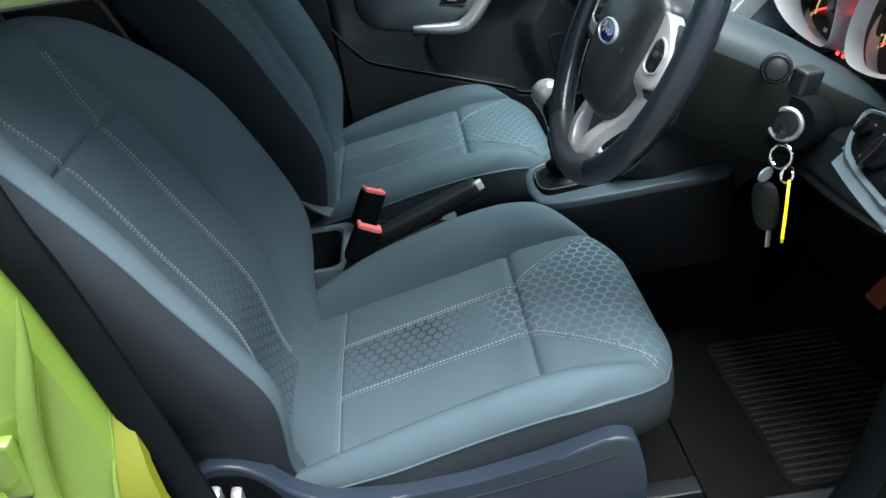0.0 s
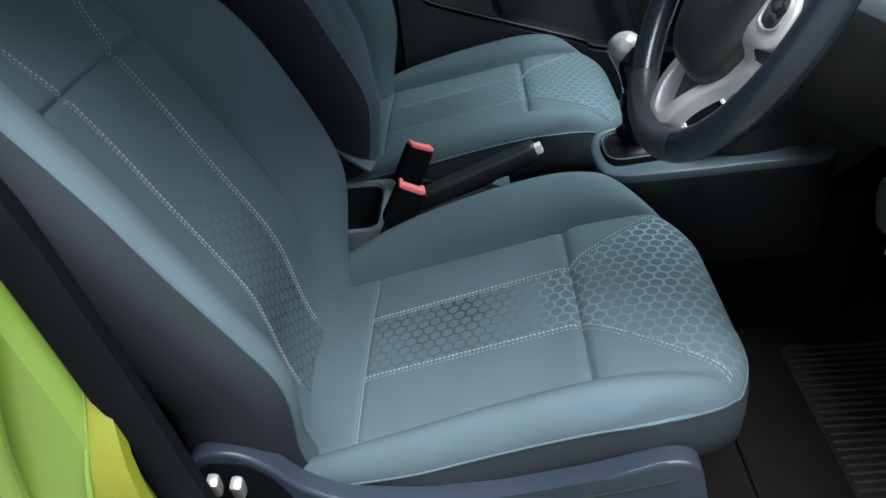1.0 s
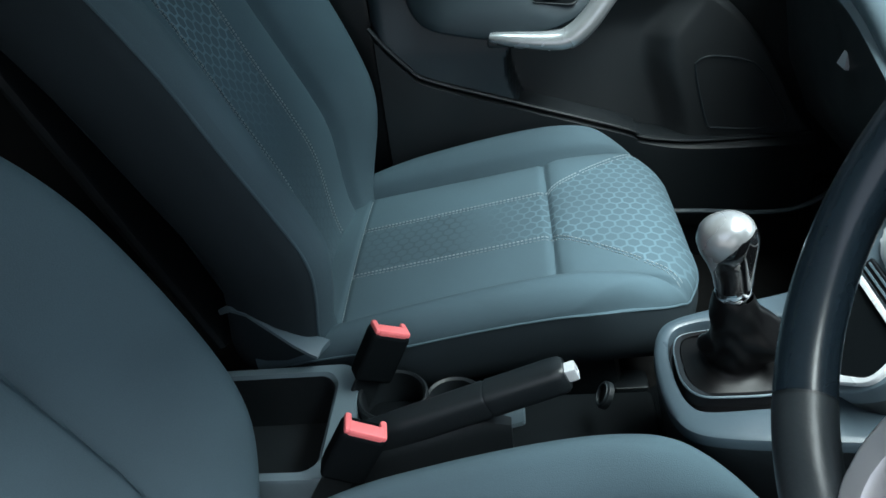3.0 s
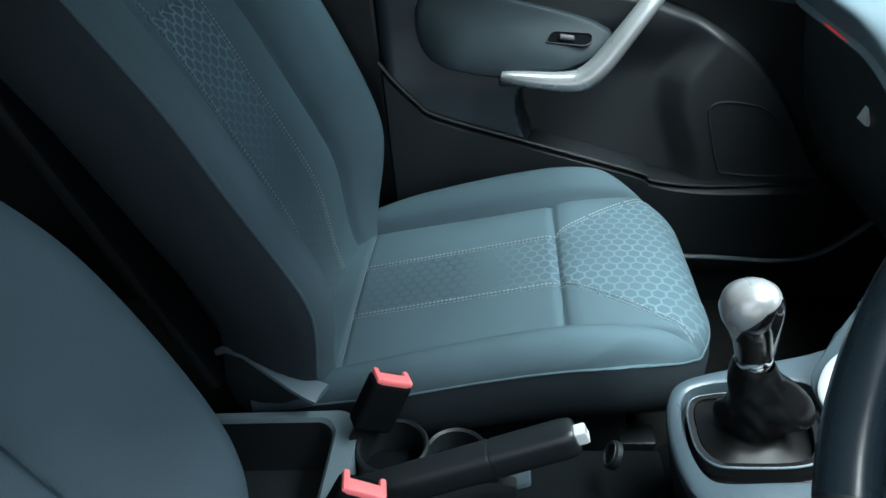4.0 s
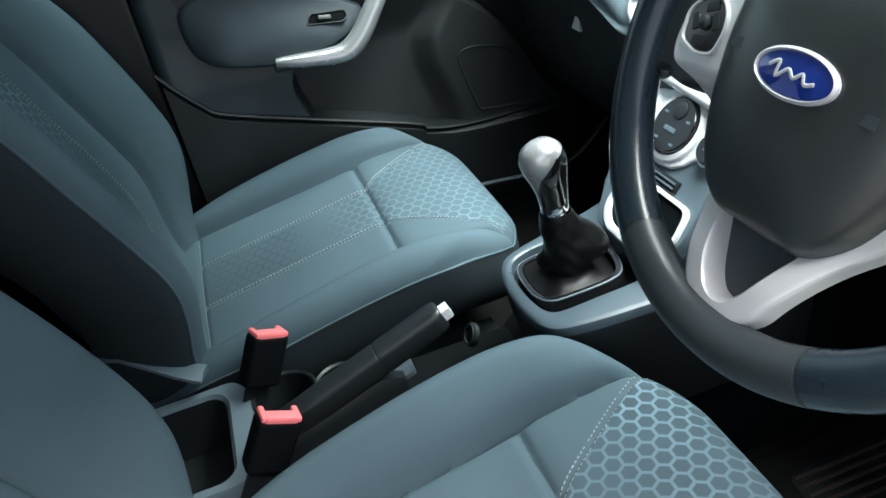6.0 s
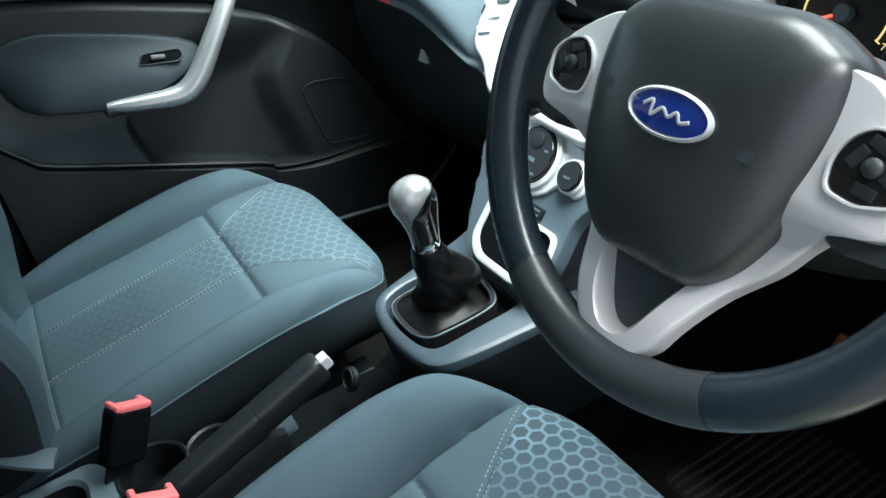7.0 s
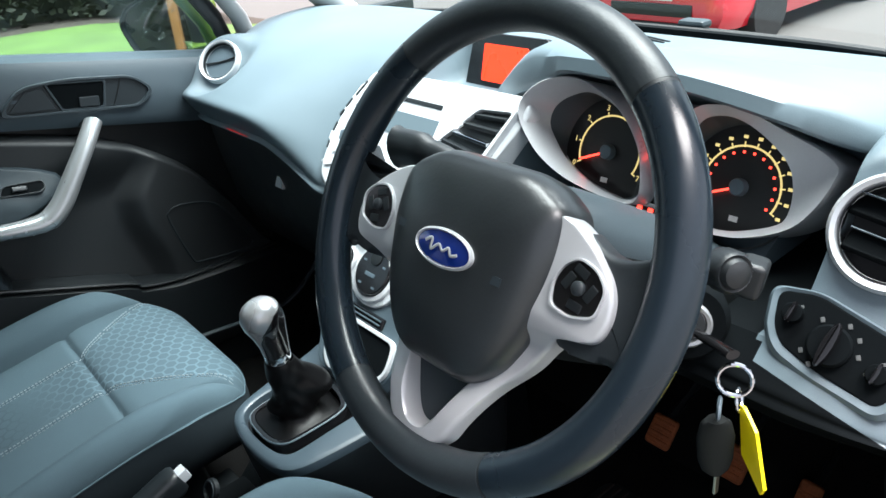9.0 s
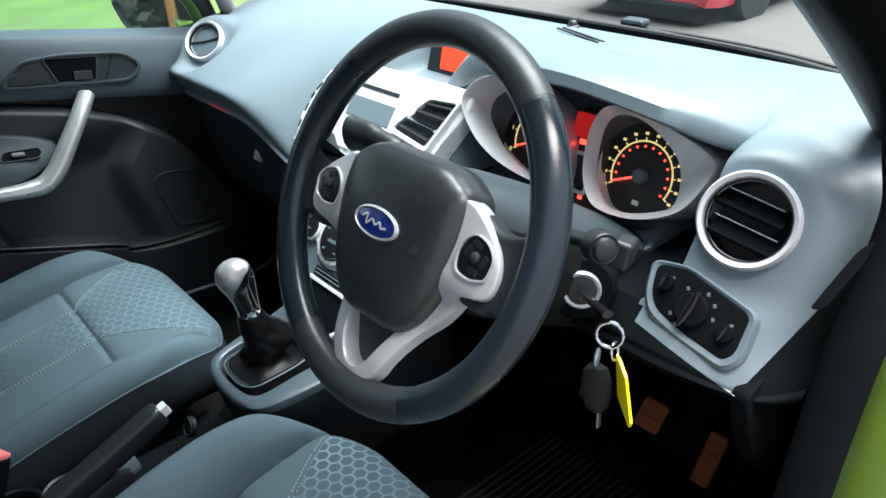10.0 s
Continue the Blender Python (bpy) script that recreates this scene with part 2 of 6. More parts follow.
# tint chosen to hold back light on the seats, no such glass seen
TINTED = glass("light_dimming_rear_glass", (0.50, 0.52, 0.52))
MIRROR = material("mirror_glass", (0.45, 0.47, 0.48), -0.06, metal=1.0, vary=0.02, bump=0)


# ---- mesh tools ----
def world_of(ob):
    m = ob.matrix_basis.copy()
    while ob.parent:
        ob = ob.parent
        m = ob.matrix_basis @ m
    return m


def mesh_object(name, bm, mats, smooth=True):
    me = bpy.data.meshes.new(name)
    bmesh.ops.recalc_face_normals(bm, faces=bm.faces[:])
    bm.to_mesh(me)
    bm.free()
    for m in mats if isinstance(mats, (list, tuple)) else [mats]:
        me.materials.append(m)
    if smooth:
        me.shade_smooth()
        me.set_sharp_from_angle(angle=radians(42))
    ob = new(name, me)
    if smooth and len(me.polygons) < 1500:
        wn = ob.modifiers.new("weighted_normals", "WEIGHTED_NORMAL")
        wn.keep_sharp = True
    return ob


def thing(name, label, category, at=(0, 0, 0), m=None, group="", kind=""):
    ob = new(name)
    ob.empty_display_size = 0.05
    ob.matrix_basis = m if m is not None else Matrix.Translation(at)
    return tagged(ob, label, category, group, kind)


def part(name, bm, mats, parent, label="", local=False, smooth=True):
    """Links a bmesh as one mesh object under a thing or a part. local: the bmesh is in the thing's own frame."""
    if not local:
        bm.transform(world_of(parent).inverted())
    ob = mesh_object(name, bm, mats, smooth)
    ob.parent = parent
    return tagged(ob, label)


def structure(name, bm, mats, label, category, smooth=True):
    return tagged(mesh_object(name, bm, mats, smooth), label, category, kind="structure")


def merge(*bms):
    out = bmesh.new()
    for b in bms:
        me = bpy.data.meshes.new("tmp")
        b.to_mesh(me)
        b.free()
        out.from_mesh(me)
        bpy.data.meshes.remove(me)
    return out


def box(size, m=Matrix(), bevel=0.004, seg=2):
    bm = bmesh.new()
    bmesh.ops.create_cube(bm, size=1)
    bmesh.ops.scale(bm, vec=size, verts=bm.verts)
    if bevel:
        bmesh.ops.bevel(bm, geom=bm.edges[:], offset=min(bevel, 0.45 * min(size)), segments=seg, affect="EDGES", profile=0.5)
    bm.transform(m)
    return bm


def loft(rings, closed=True, caps=True, cyclic=False, m=Matrix()):
    bm = bmesh.new()
    vs = [[bm.verts.new(p) for p in r] for r in rings]
    n = len(vs[0])
    pairs = list(zip(vs, vs[1:])) + ([(vs[-1], vs[0])] if cyclic else [])
    for a, b in pairs:
        for k in range(n if closed else n - 1):
            q = (a[k], a[(k + 1) % n], b[(k + 1) % n], b[k])
            try:
                bm.faces.new(q)
            except ValueError:
                pass
    if caps and closed and not cyclic:
        bm.faces.new(vs[0][::-1])
        bm.faces.new(vs[-1])
    bm.transform(m)
    return bm


def lathe(profile, m=Matrix(), seg=40, caps=True):
    """profile: (radius, height) pairs about the local z axis."""
    return loft([[(r * math.cos(2 * math.pi * k / seg), r * math.sin(2 * math.pi * k / seg), h) for k in range(seg)] for r, h in profile], caps=caps, m=m)


def smooth_path(pts, n=8):
    """Catmull-Rom through the points."""
    pts = [Vector(p) for p in pts]
    out = []
    for i in range(len(pts) - 1):
        p0, p1, p2, p3 = pts[max(i - 1, 0)], pts[i], pts[i + 1], pts[min(i + 2, len(pts) - 1)]
        for k in range(n):
            t = k / n
            out.append(0.5 * (2 * p1 + (p2 - p0) * t + (2 * p0 - 5 * p1 + 4 * p2 - p3) * t * t + (3 * p1 - p0 - 3 * p2 + p3) * t ** 3))
    return out + [pts[-1]]


def tube(path, radius, seg=12, cyclic=False, m=Matrix(), up=(0, 0, 1)):
    """A round bar along a path. radius: a number, an (across, up) pair, or one of these a point."""
    path = [Vector(p) for p in path]
    rings, n = [], len(path)
    for i, p in enumerate(path):
        a = path[(i - 1) % n] if cyclic or i else p
        b = path[(i + 1) % n] if cyclic or i < n - 1 else p
        d = (b - a).normalized()
        side = d.cross(Vector(up))
        side = side.normalized() if side.length > 1e-4 else d.orthogonal().normalized()
        top = side.cross(d)
        r = radius[i] if isinstance(radius, list) else radius
        ra, rb = r if isinstance(r, tuple) else (r, r)
        rings.append([p + side * ra * math.cos(2 * math.pi * k / seg) + top * rb * math.sin(2 * math.pi * k / seg) for k in range(seg)])
    return loft(rings, cyclic=cyclic, m=m)


def prism(outline, depth, m=Matrix(), bevel=0.0, seg=2):
    """An outline in local x, y, drawn out along local z from 0 to depth, its front edge (at depth) rounded."""
    bm = bmesh.new()
    low = [bm.verts.new((x, y, 0)) for x, y in outline]
    f = bm.faces.new(low)
    up = bmesh.ops.extrude_face_region(bm, geom=[f])
    tops = [v for v in up["geom"] if isinstance(v, bmesh.types.BMVert)]
    for v in tops:
        v.co.z = depth
    if bevel:
        tip = set(tops)
        bmesh.ops.bevel(bm, geom=[e for e in bm.edges if e.verts[0] in tip and e.verts[1] in tip], offset=bevel, segments=seg, affect="EDGES", profile=0.5)
    bm.transform(m)
    return bm


def rounded(points, r=0.01, n=4):
    """The outline through the points with its corners rounded."""
    out, pts = [], [Vector(p) for p in points]
    for i, p in enumerate(pts):
        a, b = pts[i - 1] - p, pts[(i + 1) % len(pts)] - p
        k = min(r, 0.45 * a.length, 0.45 * b.length)
        s, e = p + a.normalized() * k, p + b.normalized() * k
        for j in range(n + 1):
            t = j / n
            out.append(tuple((1 - t) ** 2 * s + 2 * t * (1 - t) * p + t * t * e))
    return out


def oval(a, b, n=40):
    return [(a * math.cos(2 * math.pi * k / n), b * math.sin(2 * math.pi * k / n)) for k in range(n)]


def frame_ring(outer, inner, depth, m=Matrix()):
    """A flat frame between two outlines of as many points, with some depth."""
    rings = [[(x, y, 0) for x, y in outer], [(x, y, depth * 0.8) for x, y in outer],
             [(0.85 * x + 0.15 * u, 0.85 * y + 0.15 * v, depth) for (x, y), (u, v) in zip(outer, inner)],
             [(0.15 * x + 0.85 * u, 0.15 * y + 0.85 * v, depth) for (x, y), (u, v) in zip(outer, inner)],
             [(x, y, depth * 0.8) for x, y in inner], [(x, y, 0) for x, y in inner]]
    return loft(rings, caps=False, cyclic=True, m=m)


def facing(origin, normal, up=(0, 0, 1)):
    """A frame whose z axis is the normal and whose y axis is as near to up as can be; x is to the right of one who faces it."""
    z = Vector(normal).normalized()
    x = Vector(up).cross(z).normalized()
    y = z.cross(x)
    m = Matrix((x, y, z)).transposed().to_4x4()
    m.translation = origin
    return m


def polar_ring(pts, centre, n):
    """n points of the closed smooth curve through pts, at even turns about the centre."""
    p = [Vector((x, y, 0)) for x, y in pts]
    fine = []
    for i in range(len(p)):
        p0, p1, p2, p3 = p[i - 1], p[i], p[(i + 1) % len(p)], p[(i + 2) % len(p)]
        for k in range(16):
            t = k / 16
            q = 0.5 * (2 * p1 + (p2 - p0) * t + (2 * p0 - 5 * p1 + 4 * p2 - p3) * t * t + (3 * p1 - p0 - 3 * p2 + p3) * t ** 3)
            d = Vector((q.x - centre[0], q.y - centre[1]))
            fine.append((math.atan2(d.y, d.x), d.length))
    fine.sort()
    fine = [(fine[-1][0] - 2 * math.pi, fine[-1][1])] + fine + [(fine[0][0] + 2 * math.pi, fine[0][1])]
    out, i = [], 0
    for k in range(n):
        a = -math.pi + 2 * math.pi * (k + 0.5) / n
        while fine[i + 1][0] < a:
            i += 1
        (a0, r0), (a1, r1) = fine[i], fine[i + 1]
        r = r0 + (r1 - r0) * (a - a0) / max(1e-9, a1 - a0)
        out.append((centre[0] + r * math.cos(a), centre[1] + r * math.sin(a)))
    return out


def smoothstep(a, b, x):
    t = min(1.0, max(0.0, (x - a) / (b - a)))
    return t * t * (3 - 2 * t)


def lerp_table(table, x):
    """A smooth curve through the table's points."""
    n = len(table)
    if x <= table[0][0]:
        return table[0][1]
    if x >= table[-1][0]:
        return table[-1][1]
    k = max(i for i in range(n - 1) if table[i][0] <= x)

    def slope(i):
        lo, hi = max(i - 1, 0), min(i + 1, n - 1)
        return (table[hi][1] - table[lo][1]) / (table[hi][0] - table[lo][0])

    (x0, y0), (x1, y1) = table[k], table[k + 1]
    w = x1 - x0
    t = (x - x0) / w
    return (2 * t ** 3 - 3 * t * t + 1) * y0 + (t ** 3 - 2 * t * t + t) * w * slope(k) + (3 * t * t - 2 * t ** 3) * y1 + (t ** 3 - t * t) * w * slope(k + 1)


# ---- car shell ----
CENTRE = 1.285
NEAR, FAR = 0.56, 2.01

def quad_wall(pts, thick, axis):
    """A panel through the corner points, with thickness along an axis vector."""
    a = [Vector(p) for p in pts]
    d = Vector(axis) * thick
    bm = bmesh.new()
    lo = [bm.verts.new(p) for p in a]
    hi = [bm.verts.new(p + d) for p in a]
    bm.faces.new(lo)
    bm.faces.new(hi[::-1])
    n = len(a)
    for k in range(n):
        bm.faces.new((lo[k], lo[(k + 1) % n], hi[(k + 1) % n], hi[k]))
    return bm


# floor pan with the tunnel left to the console
floor = box((2.6, FAR - NEAR + 0.1, 0.03), pose(-0.1, CENTRE, 0.255), 0.005)
structure("floor", floor, CARPET, "black carpeted car floor pan", "car floor")
structure("wall_firewall", box((0.03, FAR - NEAR + 0.1, 0.66), pose(1.08, CENTRE, 0.60), 0.005), CARPET, "black carpeted bulkhead under the dashboard", "bulkhead")
# raised toe board
structure("wall_toe_board", quad_wall([(0.85, NEAR, 0.27), (0.85, FAR, 0.27), (1.07, FAR, 0.52), (1.07, NEAR, 0.52)], 0.02, (0.6, 0, -0.6)), CARPET, "sloping black carpeted toe board", "toe board")
# rear of the cabin
structure("wall_rear", merge(box((0.04, 1.40, 0.75), pose(-1.42, CENTRE, 0.62, 0, 8, 0), 0.01)), BLACK, "dark rear seat back and tailgate trim", "tailgate")
# roof: outer skin and lining
roof_rings = []
for x, z, dy in [(-1.55, 1.30, 0.08), (-1.2, 1.40, 0.06), (-0.6, 1.455, 0.05), (-0.1, 1.465, 0.05), (0.25, 1.44, 0.06), (0.36, 1.42, 0.07)]:
    y0, y1 = NEAR + dy, FAR - dy
    roof_rings.append([(x, y0 + (y1 - y0) * k / 12, z - 0.05 * (2 * k / 12 - 1) ** 4) for k in range(13)] +
                      [(x, y1 - (y1 - y0) * k / 12, z + 0.03 - 0.05 * (1 - 2 * k / 12) ** 4) for k in range(13)])
structure("ceiling", loft(roof_rings), ROOFLINING, "pale grey cloth roof lining of the car", "roof lining")


def pillar(name, path, radius, mat, label, parent=None):
    return structure(name, tube(smooth_path(path, 6), radius, 12), mat, label, "pillar")


# windscreen pillars: pale trim on the far side, dark on the near one
pillar("trim_windscreen_pillar_far", [(0.90, 1.975, 0.99), (0.66, 1.93, 1.19), (0.36, 1.86, 1.41)], (0.035, 0.03), GREYPILLAR, "pale grey trim of the windscreen pillar")
pillar("trim_windscreen_pillar_near", [(0.80, 0.585, 0.98), (0.60, 0.62, 1.18), (0.36, 0.69, 1.40)], (0.035, 0.035), BLACK, "dark windscreen pillar beside the open doorway")
# far side wall behind the door, with its rear window left open to the light
structure("wall_far_lower", box((1.15, 0.05, 0.72), pose(-0.85, FAR + 0.01, 0.60), 0.01), BLACK, "dark rear side trim below the window", "side trim")
pillar("pillar_far", [(-0.36, 1.99, 0.45), (-0.40, 1.985, 0.95), (-0.47, 1.90, 1.42)], (0.07, 0.03), BLACK, "dark door pillar with black trim")
pillar("pillar_far_rear", [(-1.05, 1.99, 0.9), (-1.15, 1.90, 1.35)], (0.12, 0.03), BLACK, "dark rear pillar trim")
structure("wall_near_lower", box((0.95, 0.05, 0.72), pose(-0.98, NEAR + 0.02, 0.60), 0.01), BLACK, "dark rear side trim below the window", "side trim")
pillar("pillar_near_rear", [(-1.05, 0.60, 0.9), (-1.15, 0.68, 1.35)], (0.12, 0.03), BLACK, "dark rear pillar trim")

# rear windows, out of view; tint added to cut light from behind
for name, pts, axis in (("window_rear_side_far", [(-1.10, 2.00, 0.95), (-0.38, 2.00, 0.95), (-0.47, 1.91, 1.42), (-1.15, 1.91, 1.38)], (0, 1, 0)),
                        ("window_rear_side_near", [(-1.10, 0.57, 0.95), (-0.52, 0.57, 0.95), (-0.60, 0.66, 1.42), (-1.15, 0.66, 1.38)], (0, -1, 0)),
                        ("window_tailgate", [(-1.44, 0.62, 0.98), (-1.44, 1.95, 0.98), (-1.50, 1.88, 1.33), (-1.50, 0.69, 1.33)], (-1, 0, 0))):
    structure(name, quad_wall(pts, 0.004, axis), TINTED, "rear window out of view, tinted to dim the light", "window", smooth=False)

# near door pillar in lime green, with its rubber seal
pil = thing("pillar_near", "lime green painted door pillar with black rubber seal", "pillar", (-0.40, 0.54, 0.35), kind="structure")
rings = []
for z, x1, y in [(0.36, -0.300, 0.50), (0.50, -0.312, 0.503), (0.65, -0.332, 0.510), (0.80, -0.358, 0.518), (0.90, -0.380, 0.525), (1.0, -0.402, 0.535), (1.2, -0.46, 0.60), (1.42, -0.54, 0.67)]:
    bow = 0.012
    rings.append([(x1 - 0.02, y + 0.055, z), (x1, y + 0.03, z), (x1 - 0.012, y + 0.006, z), (x1 - 0.06, y - 0.006, z), (x1 - 0.085, y - 0.012, z),
                  (x1 - 0.10, y - 0.032, z), (x1 - 0.14, y - 0.038, z), (x1 - 0.30, y - 0.04, z), (x1 - 0.30, y + 0.05, z)])
part("pillar_panel", loft(rings), LIME, pil)
seal_path = smooth_path([(-0.235, 0.515, 0.395), (-0.278, 0.530, 0.50), (-0.304, 0.540, 0.62), (-0.336, 0.548, 0.80), (-0.362, 0.555, 0.92), (-0.385, 0.562, 1.0), (-0.45, 0.62, 1.2), (-0.53, 0.68, 1.41)], 8)
part("rubber_seal", tube(seal_path, (0.011, 0.022), 12, up=(1, 0, 0)), MATT, pil, "black rubber door seal")
part("pillar_lining", tube([p + Vector((-0.025, 0.038, 0)) for p in seal_path], (0.026, 0.020), 12, up=(1, 0, 0)), MATT, pil, "black pillar lining")
striker = merge(box((0.05, 0.02, 0.07), pose(-0.445, 0.487, 0.78), 0.006), tube(smooth_path([(-0.46, 0.475, 0.80), (-0.44, 0.452, 0.795), (-0.43, 0.452, 0.765), (-0.45, 0.475, 0.755)], 5), 0.005, 8))
part("door_striker", striker, LIME, pil, "door striker in body colour")
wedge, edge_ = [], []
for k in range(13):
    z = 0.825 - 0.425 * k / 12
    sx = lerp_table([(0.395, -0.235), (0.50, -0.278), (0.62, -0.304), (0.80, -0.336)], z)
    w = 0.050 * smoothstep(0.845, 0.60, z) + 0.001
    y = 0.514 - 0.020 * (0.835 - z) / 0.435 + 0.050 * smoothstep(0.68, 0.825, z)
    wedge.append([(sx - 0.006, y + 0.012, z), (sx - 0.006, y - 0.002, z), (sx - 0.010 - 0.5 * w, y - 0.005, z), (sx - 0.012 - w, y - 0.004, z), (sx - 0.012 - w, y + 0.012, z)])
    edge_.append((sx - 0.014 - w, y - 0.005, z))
part("pillar_recess", loft(wedge), LIME_SHADED, pil, "pillar edge with its shade painted in yellowish lime")
part("recess_edge", tube(edge_, [0.0005 + 0.0045 * smoothstep(0.0, 0.5, k / 12) for k in range(13)], 10), LIME, pil, "rounded fold round the recess")
fold = smooth_path([(-0.372, 0.520, 0.945), (-0.384, 0.512, 0.895), (-0.398, 0.503, 0.845), (-0.412, 0.496, 0.79), (-0.420, 0.490, 0.73), (-0.425, 0.484, 0.62), (-0.425, 0.480, 0.45)], 6)
part("pillar_fold", tube(fold, [lerp_table([(0.0, 0.001), (0.25, 0.009), (0.6, 0.012), (1.0, 0.012)], k / (len(fold) - 1)) for k in range(len(fold))], 14), LIME, pil, "rounded vertical fold")
# sill under the doorway
sill = loft([[(x, 0.49, 0.28), (x, 0.475, 0.34), (x, 0.49, 0.385), (x, 0.53, 0.395), (x, 0.575, 0.385), (x, 0.60, 0.33), (x, 0.60, 0.27)] for x in (-0.36, 0.0, 0.4, 0.72)])
structure("trim_sill_near", sill, LIME, "lime green door sill of the open doorway", "sill")
structure("trim_sill_plate", box((1.0, 0.07, 0.012), pose(0.18, 0.585, 0.392), 0.004), BLACK, "black plastic scuff plate on the sill", "sill")
# near hinge pillar, beside the open door
hinge = thing("pillar_hinge", "lime green door hinge pillar with black seal", "pillar", (0.65, 0.52, 0.3), kind="structure")
hp = loft([[(x + 0.0, 0.45, z), (x + 0.16, 0.44, z), (x + 0.16, 0.53, z), (x + 0.03, 0.53, z), (x, 0.49, z)] for z, x in [(0.30, 0.46), (0.50, 0.475), (0.70, 0.515), (0.85, 0.575), (0.98, 0.64)]])
part("pillar_panel", hp, LIME, hinge)
hs = smooth_path([(0.40, 0.515, 0.40), (0.455, 0.522, 0.52), (0.495, 0.526, 0.70), (0.55, 0.53, 0.85), (0.62, 0.535, 0.96), (0.66, 0.555, 1.02), (0.60, 0.575, 1.14), (0.36, 0.66, 1.37)], 8)
part("rubber_seal", tube(hs, (0.026, 0.014), 12, up=(1, 0, 0)), MATT, hinge, "black rubber door seal")
structure("trim_kick_panel", box((0.56, 0.025, 0.50), pose(0.82, 0.545, 0.52), 0.01), BLACK, "black side trim under the dashboard end", "side trim")
structure("trim_sill_far", box((1.6, 0.10, 0.16), pose(0.25, 2.0, 0.33), 0.02), BLACK, "black sill trim under the passenger door", "sill")
structure("trim_sill_strip_far", tube(smooth_path([(0.05, 1.90, 0.412), (0.35, 1.90, 0.409), (0.52, 1.90, 0.394), (0.60, 1.90, 0.412), (0.68, 1.91, 0.47)], 6), (0.006, 0.005), 10), DOORP, "dark grey edge of the passenger sill", "sill")
structure("trim_kick_panel_far", box((0.50, 0.03, 0.75), pose(0.86, 2.01, 0.62), 0.01), BLACK, "black side trim of the passenger footwell", "side trim")

# windscreen with its dark lower band
ws = [[(1.03 - 0.16 * (2 * k / 16 - 1) ** 4, NEAR + 0.03 + (FAR - NEAR - 0.06) * k / 16, 0.998) for k in range(17)],
      [(0.70 - 0.10 * (2 * k / 16 - 1) ** 4, NEAR + 0.09 + (FAR - NEAR - 0.18) * k / 16, 1.22) for k in range(17)],
      [(0.37 - 0.05 * (2 * k / 16 - 1) ** 4, NEAR + 0.14 + (FAR - NEAR - 0.28) * k / 16, 1.42) for k in range(17)]]
structure("window_windscreen", loft(ws, closed=False, caps=False), GLASS, "clear windscreen", "windscreen")
band = [[(p[0] - 0.004 + dx, p[1], p[2] + dz) for p in ws[0]] for dx, dz in ((-0.010, -0.001), (0.0, 0.004), (0.010, 0.001), (0.0, -0.005))]
structure("trim_windscreen_edge", loft([[r[k] for r in band] for k in range(17)]), RUBBER, "black lower edge of the windscreen", "windscreen edge")
apron = [[(p[0] - 0.022, p[1], 1.0000), (p[0] - 0.012, p[1], 1.0005), (p[0] + 0.006, p[1], 0.999), (p[0] + 0.006, p[1], 0.982), (p[0] - 0.022, p[1], 0.982)] for p in ws[0]]
structure("trim_windscreen_apron", loft(apron), MATT, "black apron between dashboard and windscreen", "apron")
cowl = [[(p[0] + 0.02, p[1], p[2] - 0.040), (p[0] + 0.16, p[1], p[2] - 0.105), (p[0] + 0.16, p[1], p[2] - 0.13), (p[0] + 0.02, p[1], p[2] - 0.07)] for p in ws[0]]
structure("trim_scuttle", loft(cowl), BLACK, "black plastic scuttle panel below the windscreen", "scuttle")
bonnet = [[(1.18 + (0.85) * i / 8 - 0.18 * (2 * k / 16 - 1) ** 4, NEAR + 0.0 + (FAR - NEAR) * k / 16, 0.925 - 0.27 * (i / 8) ** 1.1 - 0.05 * (2 * k / 16 - 1) ** 4) for k in range(17)] for i in range(9)]
structure("bonnet", loft(bonnet, closed=False, caps=False), LIME, "lime green bonnet sloping down in front", "bonnet")
wip = thing("wiper", "black windscreen wiper with a grey pivot cap", "wiper", (1.08, 1.02, 1.0))
part("arm", tube(smooth_path([(1.065, 1.18, 0.990), (1.085, 0.95, 0.972), (1.05, 0.70, 0.966)], 6), (0.007, 0.005), 8), BLACK, wip)
part("blade", tube(smooth_path([(1.085, 1.20, 0.985), (1.085, 0.92, 0.980), (1.03, 0.66, 0.972)], 6), (0.004, 0.005), 8), RUBBER, wip)
part("pivot_cap", merge(box((0.03, 0.05, 0.014), pose(1.062, 1.18, 1.0), 0.006)), DOORP, wip, "grey pivot cap")



# ---- seats ----
def pad_surface(half, u0, u1, height, r, corner):
    """The upper surface of a pad whose edges are rolled over by r: height, and how far the roll has gone."""
    wide = max(half(u0 + (u1 - u0) * k / 20) for k in range(21))

    def end(a):
        k = max(0.0, abs(a) * wide - (wide - corner))
        return u1 - corner + math.sqrt(max(0, corner ** 2 - k ** 2))

    def top(u, v):
        ds, df = half(u) - abs(v), end(v / half(u)) - u
        e = min(r, math.hypot(max(0, r - ds), max(0, r - df)))
        return height(u, v) - (r - math.sqrt(max(0, r * r - e * e))), e / r

    return end, top


